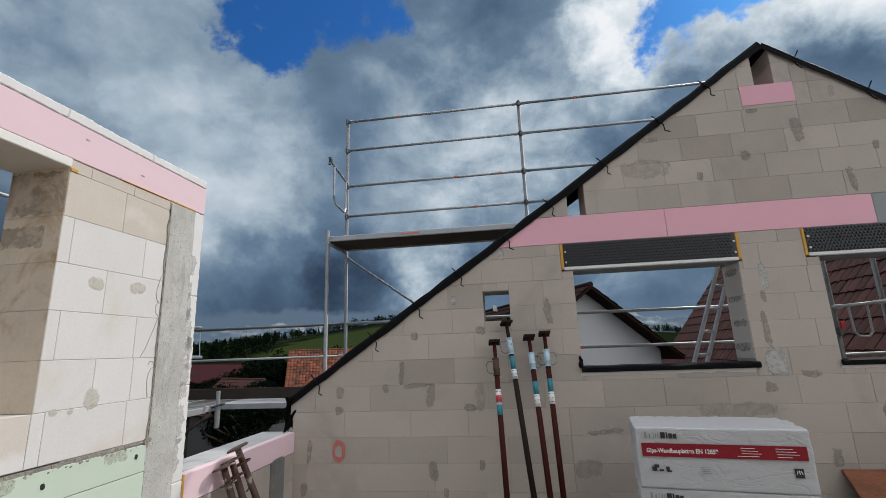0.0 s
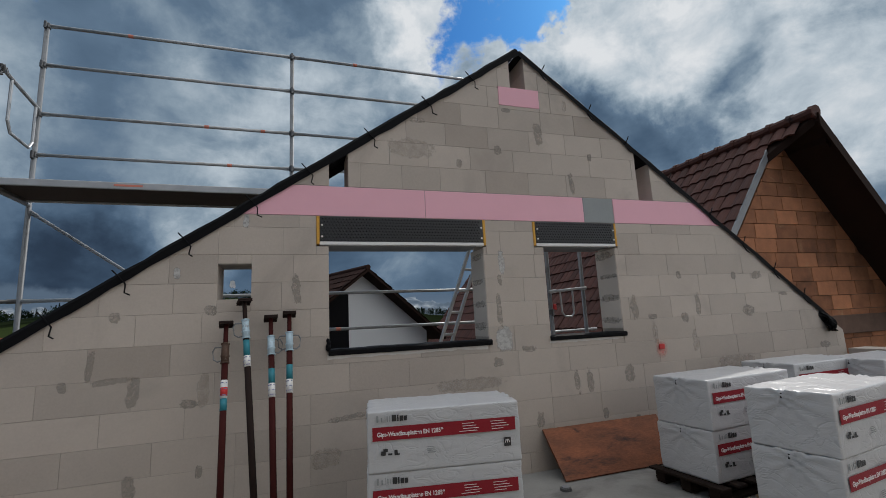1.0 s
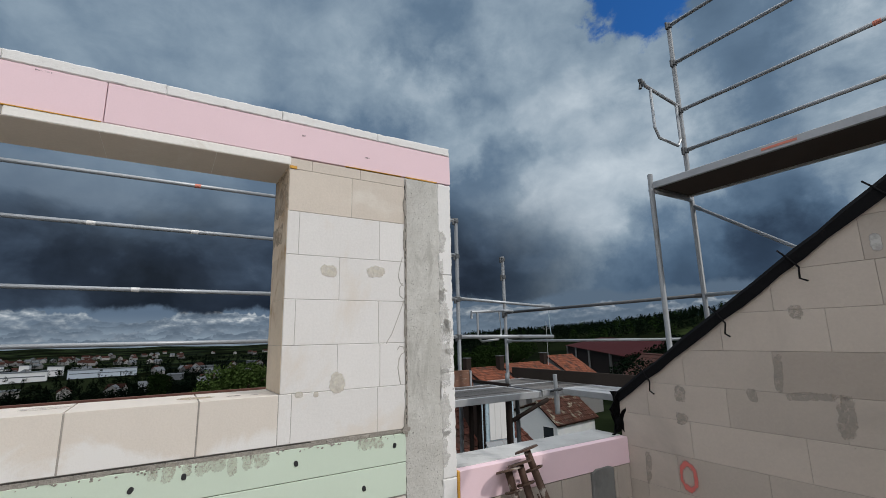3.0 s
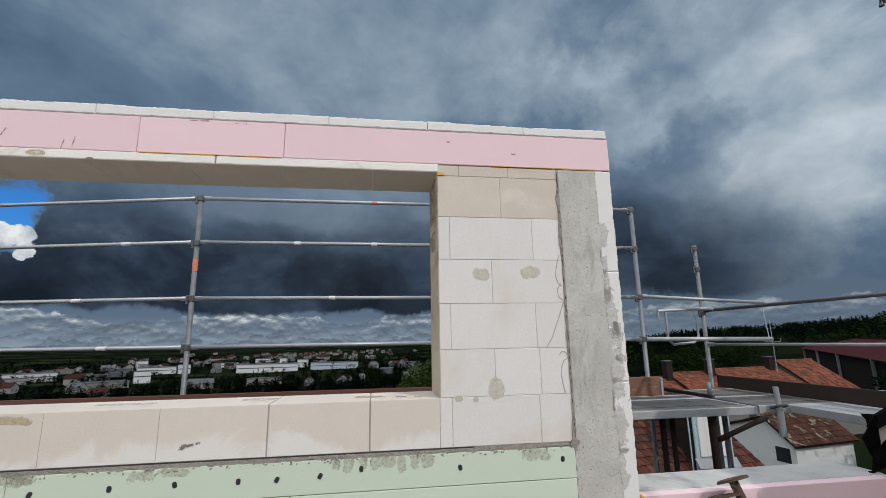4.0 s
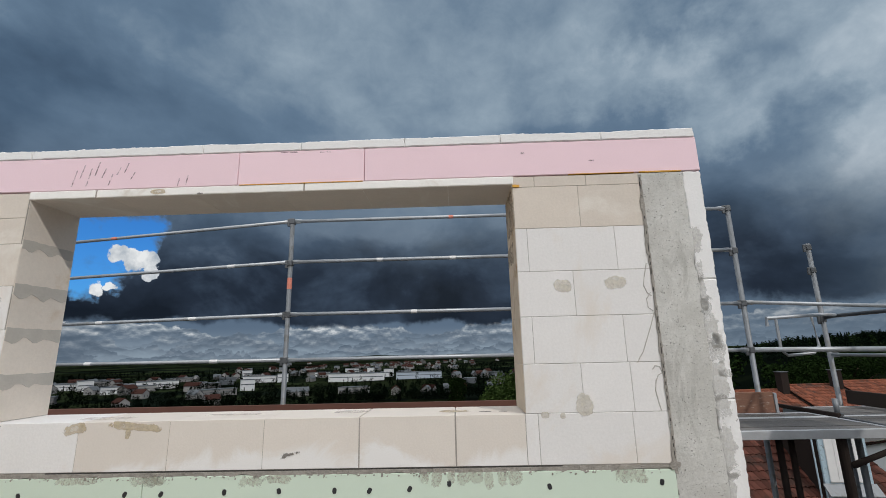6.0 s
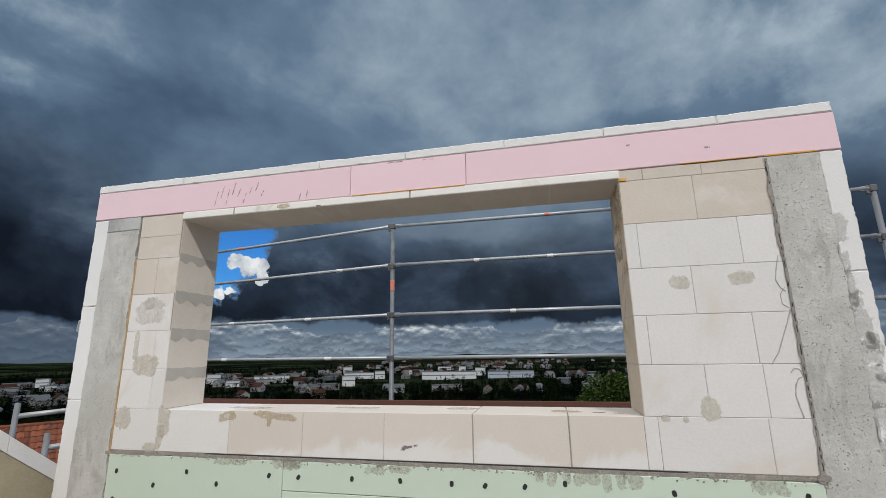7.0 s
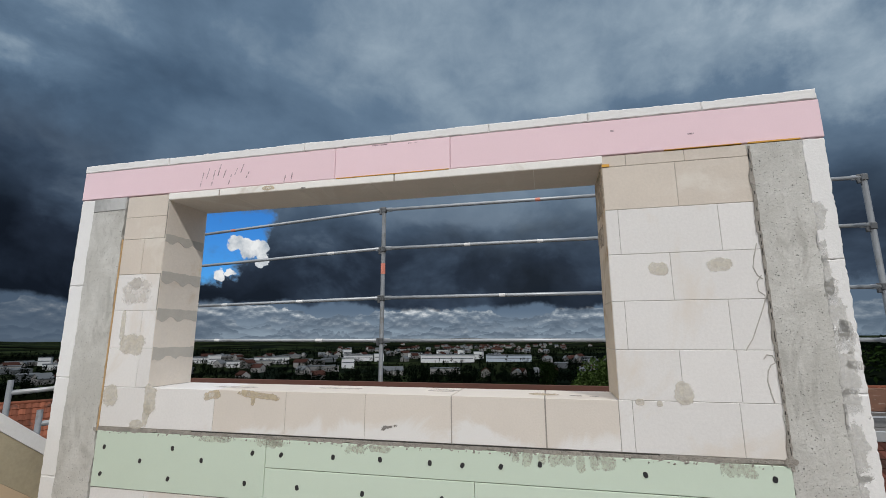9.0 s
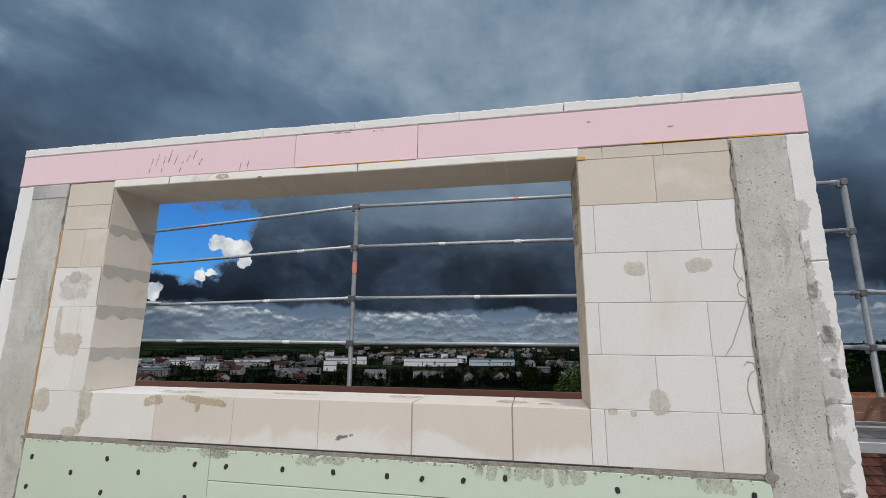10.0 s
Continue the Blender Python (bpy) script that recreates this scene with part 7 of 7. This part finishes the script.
for i, (k_, az, r) in enumerate(HALLS):
    place_far(halls[k_], az, r, az + 90 + rnd_t.uniform(-9, 9), k_ not in [h[0] for h in HALLS[:i]])
for i in range(58):
    k_ = (2, 1, 4, 2, 4, 2, 3)[i % 7]
    az, r = rnd_t.uniform(170, 244), 520 + 420 * rnd_t.random()
    if 180 < az < 207 and r < 720:
        r += 300
    place_far(halls[k_], az, r, az + 90 + rnd_t.choice((0, 0, 90)) + rnd_t.uniform(-14, 14), i == 0)

# ---- smears of mortar and adhesive on the walls ----
SMEARS_WEST = ((-0.71, 1.13, .09, .13), (-0.71, 0.95, .10, .08), (-1.03, 0.56, .05, .24), (-0.22, 1.16, .06, .09), (-0.05, 1.30, .05, .24), (0.10, 1.18, .30, .05), (0.25, 1.07, .08, .25),
               (0.65, 0.96, .13, .08), (0.26, 0.37, .10, .17), (0.74, 0.43, .05, .09), (0.79, 1.71, .09, .09), (0.09, 1.67, .08, .09), (1.48, 1.88, .07, .26), (0.38, 0.18, .06, .10), (-1.08, 0.20, .07, .12))
SMEARS_MID = ((3.47, 1.60, .06, .34), (3.42, 1.09, .11, .10), (1.93, 0.72, .31, .045), (3.77, 1.20, .16, .06), (4.32, 0.83, .07, .23), (4.48, 0.83, .09, .26), (5.00, 0.86, .13, .17),
              (3.85, 0.49, .08, .14), (4.64, 0.47, .07, .11), (3.50, 1.92, .05, .16), (5.05, 0.38, .06, .07))
SMEARS_EAST = ((5.17, 1.57, .10, .26), (5.41, 1.46, .12, .06), (5.88, 1.44, .11, .12), (6.11, 1.57, .08, .26), (6.92, 1.48, .19, .13), (5.87, 1.94, .07, .10), (6.75, 1.92, .08, .10), (7.14, 1.92, .18, .10),
               (7.57, 1.67, .15, .04), (8.20, 0.98, .18, .09))
SMEARS_TOP = ((4.11, 3.57, .11, .28), (3.12, 3.17, .06, .10), (4.49, 2.99, .07, .27), (4.77, 3.35, .06, .08), (3.58, 3.36, .09, .11), (3.72, 3.84, .11, .05))
DAMP = ((0.75, 1.05, .09, .27), (1.72, 0.40, .26, .15), (5.42, 1.27, .08, .25), (6.00, 1.14, .09, .26), (2.69, 3.62, .18, .06), (4.49, 3.96, .06, .14), (3.1, 0.9, .7, .12),
        (2.6, 3.3, .5, .2), (6.6, 0.8, .6, .3))
for i, (u, v, w, h) in enumerate(SMEARS_WEST + SMEARS_MID + SMEARS_EAST + SMEARS_TOP):
    stain_patch(u, v, w, h, "smear", on_gable, 0.0012, gable, "grey mortar smear", 6 * math.sin(i * 2.7))
for u, v, w, h in DAMP:
    stain_patch(u, v, w, h, "damp", on_gable, 0.0006, gable, "darker damp patch on the blocks")
for u, v, w, h in ((1.05, 2.49, .05, .12), (3.53, 2.10, .07, .24), (3.51, 1.31, .18, .25), (0.52, 2.03, .05, .10), (0.95, 1.93, .05, .08)):
    stain_patch(u, v, w, h, "filler", on_gable, 0.0018, gable, "white filler patch")
# pale panels added to brighten the window jambs, light put into their colour
for win in (W1, W2):
    for i, z in enumerate((1.345, 1.44, 1.69, 1.94, 2.19)):
        top = (1.44, 1.69, 1.94, 2.19, 2.262)[i]
        part("jamb_face", boxed((win[1] - 0.003, GY + 0.004, z + 0.002), (win[1] - 0.0002, GY + 0.36, top - 0.002)), "aac_damp", gable, "pale panel brightening the jamb")
for k_, (u, y0, v, w, h) in enumerate(((W1[1], 0.18, 2.18, .26, .07), (W1[1], 0.2, 1.92, .28, .06), (W1[1], 0.17, 1.68, .3, .07), (W1[1], 0.18, 1.45, .3, .08), (W2[1], 0.2, 2.2, .28, .09), (W2[1], 0.16, 1.95, .3, .05), (W2[1], 0.18, 1.70, .3, .08), (W2[1], 0.18, 1.44, .3, .07))):
    stain_patch(y0, v, w, h, "smear_soft", lambda p, q, t_, u=u: (u - 0.003 + t_, GY + p, q), 0.0012, gable, "grey mortar smear on the jamb")
DORMER_SMEARS = ((5.07, 1.96, .10, .07, "smear_tan"), (5.36, 1.97, .12, .07, "smear_tan"), (5.14, 1.34, .09, .12, "smear_tan"), (1.75, 1.98, .09, .08, "smear_pale"), (1.76, 1.93, .22, .18, "smear_pale"),
                 (1.68, 1.70, .04, .19, "smear_tan"), (1.77, 1.57, .20, .13, "smear_tan"), (1.65, 1.24, .13, .15, "smear_tan"), (1.97, 1.23, .10, .18, "smear_tan"), (1.95, 1.13, .05, .14, "smear_tan"),
                 (1.88, 1.07, .10, .06, "smear_tan"), (2.43, 1.265, .13, .06, "smear_brown"), (2.74, 1.272, .28, .04, "smear_brown"), (2.72, 1.23, .03, .05, "smear_brown"), (3.60, 1.12, .11, .025, "pits"),
                 (4.93, 1.29, .04, .03, "smear_tan"), (5.02, 1.285, .03, .03, "smear_tan"))
for i, (u, v, w, h, mat) in enumerate(DORMER_SMEARS):
    stain_patch(u, v, w, h, mat, on_dormer, 0.0014 + 0.0004 * (i % 3), dormer, "beige adhesive smear", 8 * math.sin(i * 1.9))
stain_patch(2.72, 2.594, 0.10, 0.03, "smear_brown", on_dormer, 0.0045, dormer, "brown stain on the lintel board")
stain_patch(2.98, 2.572, 0.04, 0.012, "pits", on_dormer, 0.0045, dormer, "dark chip in the lintel board")
# wet stains and grit on the sunlit sill
for y, x, w, h, mat in ((3.86, 0.22, 0.18, 0.12, "smear_pale"), (4.45, 0.16, 0.16, 0.10, "smear_brown"), (2.5, 0.14, 0.3, 0.1, "smear_pale"), (4.62, 0.12, 0.06, 0.03, "pits"), (4.72, 0.10, 0.05, 0.02, "pits"), (3.2, 0.2, 0.3, 0.08, "smear_pale")):
    stain_patch(y, x, w, h, mat, lambda u, v, q: (DX - v, u, OPEN[2] - q), 0.0014, dormer, "stain on the sill")
# block-end panels on the two jambs: warm bounced light put into their tan
for z0, z1 in ((1.299, 1.546), (1.548, 1.796), (1.798, 2.046), (2.048, 2.296), (2.298, 2.566)):
    part("jamb_face", boxed((DX - 0.364, OPEN[0] + 0.0005, z0), (DX - 0.002, OPEN[0] + 0.0025, z1)), "aac_jamb", dormer, "block-end panel with bounced warmth in its tan")
    part("jamb_face", boxed((DX - 0.364, OPEN[1] - 0.0025, z0), (DX - 0.002, OPEN[1] - 0.0005, z1)), "aac_stained", dormer, "brown-stained sawn block end")
# grey adhesive on the north-facing jamb, one strip under each bed joint
for i, z in enumerate((2.325, 2.065, 1.812, 1.552)):
    bm = bmesh.new()
    rnd = random.Random(i)
    n = 16
    pts = [(0.003 + 0.357 * j / n, z + 0.008 * noise.noise((j * 0.5, z, 0))) for j in range(n + 1)] + [(0.36 - 0.357 * j / n, z - (0.068 if i else 0.05) - 0.03 * noise.noise((j * 0.33, z, 5)) - rnd.uniform(0, 0.008)) for j in range(n + 1)]
    add_prism(bm, pts, lambda u, v, w: (DX - u, OPEN[0] - w, v), -0.0045, 0.002)
    part("smear", bm, "smear_jamb", dormer, "grey adhesive strip on the jamb")
# brown adhesive film on the south-facing jamb
for i, (z0, z1, x0, x1) in enumerate(((2.30, 2.56, 0.0, 0.362), (2.12, 2.25, 0.10, 0.362))):
    bm = bmesh.new()
    rnd = random.Random(40 + i)
    n = 14
    pts = [(x0 + (x1 - x0) * j / n, z0 + rnd.uniform(0, 0.02)) for j in range(n + 1)] + [(x1 - (x1 - x0) * j / n, z1 - rnd.uniform(0, 0.015)) for j in range(n + 1)]
    add_prism(bm, pts, lambda u, v, w: (DX - u, OPEN[1] + w, v), -0.0045, 0.002)
    part("smear", bm, "jamb_dirt", dormer, "brown adhesive film on the jamb")
# cracks of dried mortar beside the right column
for k_, (pts, r) in enumerate((([(5.556, 1.808), (5.53, 1.74), (5.504, 1.678), (5.488, 1.64), (5.472, 1.601), (5.45, 1.57), (5.435, 1.545)], 0.0026),
                               ([(5.508, 1.506), (5.524, 1.526), (5.547, 1.522), (5.557, 1.489), (5.535, 1.478), (5.520, 1.45), (5.512, 1.402), (5.521, 1.342), (5.53, 1.302)], 0.0030),
                               ([(5.545, 2.078), (5.526, 2.01), (5.515, 1.956), (5.53, 1.915), (5.552, 1.895)], 0.0026), ([(5.548, 1.915), (5.523, 1.88), (5.526, 1.835), (5.552, 1.813)], 0.0024))):
    bm = bmesh.new()
    add_path(bm, [(DX + 0.001, u, v) for u, v in pts], r, 5)
    part("mortar_bead", bm, "bead", dormer, "thin dried mortar bead")
bm = bmesh.new()
rnd = random.Random(9)
n = 90
inner = [(5.560 + 0.016 * noise.noise((0.3, i * 0.13, 2.0)) + 0.006 * noise.noise((1.3, i * 0.55, 5.0)), 1.0 + 1.6 * i / n) for i in range(n + 1)]
outer = [(5.572 + rnd.uniform(0, 0.004), 1.0 + 1.6 * i / n) for i in range(n + 1)]
for a, b, c, d in zip(inner, inner[1:], outer[1:], outer):
    add_prism(bm, [a, d, c, b], on_dormer, -0.005 - rnd.uniform(0, 0.004), 0.01)
part("mortar_bead", bm, "bed", dormer, "ragged mortar rim beside the column")
# thin dark strip painted as the shade of the column's gap
part("open_joint", prism([(5.5640, 1.03), (5.5680, 1.03), (5.5675, 2.6), (5.5640, 2.6)], on_dormer, -0.0065, 0.004), "gap", dormer, "dark strip painting the gap's shade beside the column")
# concrete that ran over the white end board, mortar crumbs under the bed joint
for i, (u, v, w, h) in enumerate(((5.815, 2.20, .08, .14), (5.815, 2.02, .05, .12), (5.825, 1.74, .09, .26), (5.835, 1.60, .10, .12), (5.825, 1.44, .10, .20), (5.835, 1.30, .11, .12), (5.82, 1.12, .09, .28), (5.815, 1.9, .05, .22), (5.815, 0.9, .08, .2), (5.86, 1.66, .05, .05), (5.87, 1.48, .06, .04))):
    stain_patch(u + 0.012, v, w, h, "concrete_smear", on_dormer, 0.0012, dormer, "grey concrete run over the end board")
rnd = random.Random(31)
for i in range(14):
    u = (4.30 + 0.065 * i) if i < 8 else rnd.uniform(2.2, 5.5)
    h = rnd.uniform(0.04, 0.085) if i < 8 else rnd.uniform(0.025, 0.055)
    w = rnd.uniform(0.03, 0.05) if i < 8 else rnd.uniform(0.06, 0.2)
    stain_patch(u, 1.015 - h * 0.3, w * 1.2, h * 1.2, "dirt", on_dormer, 0.0075, dormer, "brown mortar crumbs on the green board")
crumbs = bmesh.new()
for i in range(150):
    u, r = rnd.uniform(1.6, 5.5), rnd.uniform(0.0025, 0.007)
    bmesh.ops.create_icosphere(crumbs, subdivisions=1, radius=r, matrix=pose(DX + 0.006, u, 1.018 + rnd.uniform(-0.012, 0.006), rnd.uniform(0, 90), rnd.uniform(0, 90), 0) @ Matrix.Diagonal((0.8, 1.4, 0.8, 1)))
tagged(part("mortar_crumbs", crumbs, "bed", dormer, "crumbs of dried mortar"), kind="stuff")
part("mortar_bead", blob(91, 0.05, 0.035, lambda p, q, k_: (DX - k_, 5.56 + p, 1.04 + q), 0.012), "bed", dormer, "lump of mortar")

# ---- the blocks, one by one ----
SHARED = {}


def lay(polys, place, parent, near, far, name, mats):
    """Blocks as objects on shared meshes; place maps (u, v, w) to the world."""
    for poly, mat in zip(polys, mats):
        u0, v0 = min(p[0] for p in poly), min(p[1] for p in poly)
        local = [(round(p[0] - u0, 3), round(p[1] - v0, 3)) for p in poly]
        key = (name, mat, near, far, tuple(round(c, 3) for c in place(0.0, 0.0, 0.0)), tuple(local))
        if key not in SHARED:
            base = Vector(place(0, 0, 0))
            bm = prism(local, lambda u, v, w: Vector(place(u, v, w)) - base, near, far, 0.0018)
            me = bpy.data.meshes.new(name)
            bm.to_mesh(me)
            bm.free()
            me.materials.append(M[mat])
            SHARED[key] = (me, base)
        me, base = SHARED[key]
        ob = new(name, me)
        ob.parent = parent
        ob.matrix_basis = Matrix.Translation(Vector(place(u0, v0, 0)))


def on_brick(u, v, w):
    return (u, NBY + w, v)


WET = ((0.3, 1.31), (3.01, 3.74), (3.39, 3.51), (3.45, 3.0), (4.77, 3.74), (3.8, 3.0))


def block_material(poly):
    """The damper blocks are darker."""
    return "aac_dark" if any(min(p[0] for p in poly) < u < max(p[0] for p in poly) and min(p[1] for p in poly) < v < max(p[1] for p in poly) for u, v in WET) else "aac"


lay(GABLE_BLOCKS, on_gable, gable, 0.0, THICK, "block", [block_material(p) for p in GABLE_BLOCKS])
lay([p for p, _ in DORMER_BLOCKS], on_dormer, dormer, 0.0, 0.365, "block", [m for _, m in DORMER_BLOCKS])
lay(KNEE_BLOCKS, on_dormer, knee, 0.0, 0.1, "block", ["aac"] * len(KNEE_BLOCKS))
lay(SOUTH_BLOCKS, on_south, south, 0.0, 0.1, "block", ["aac_tan"] * len(SOUTH_BLOCKS))
lay(BRICKS, on_brick, nb, -0.02, 0.06, "brick", ["brick"] * len(BRICKS))
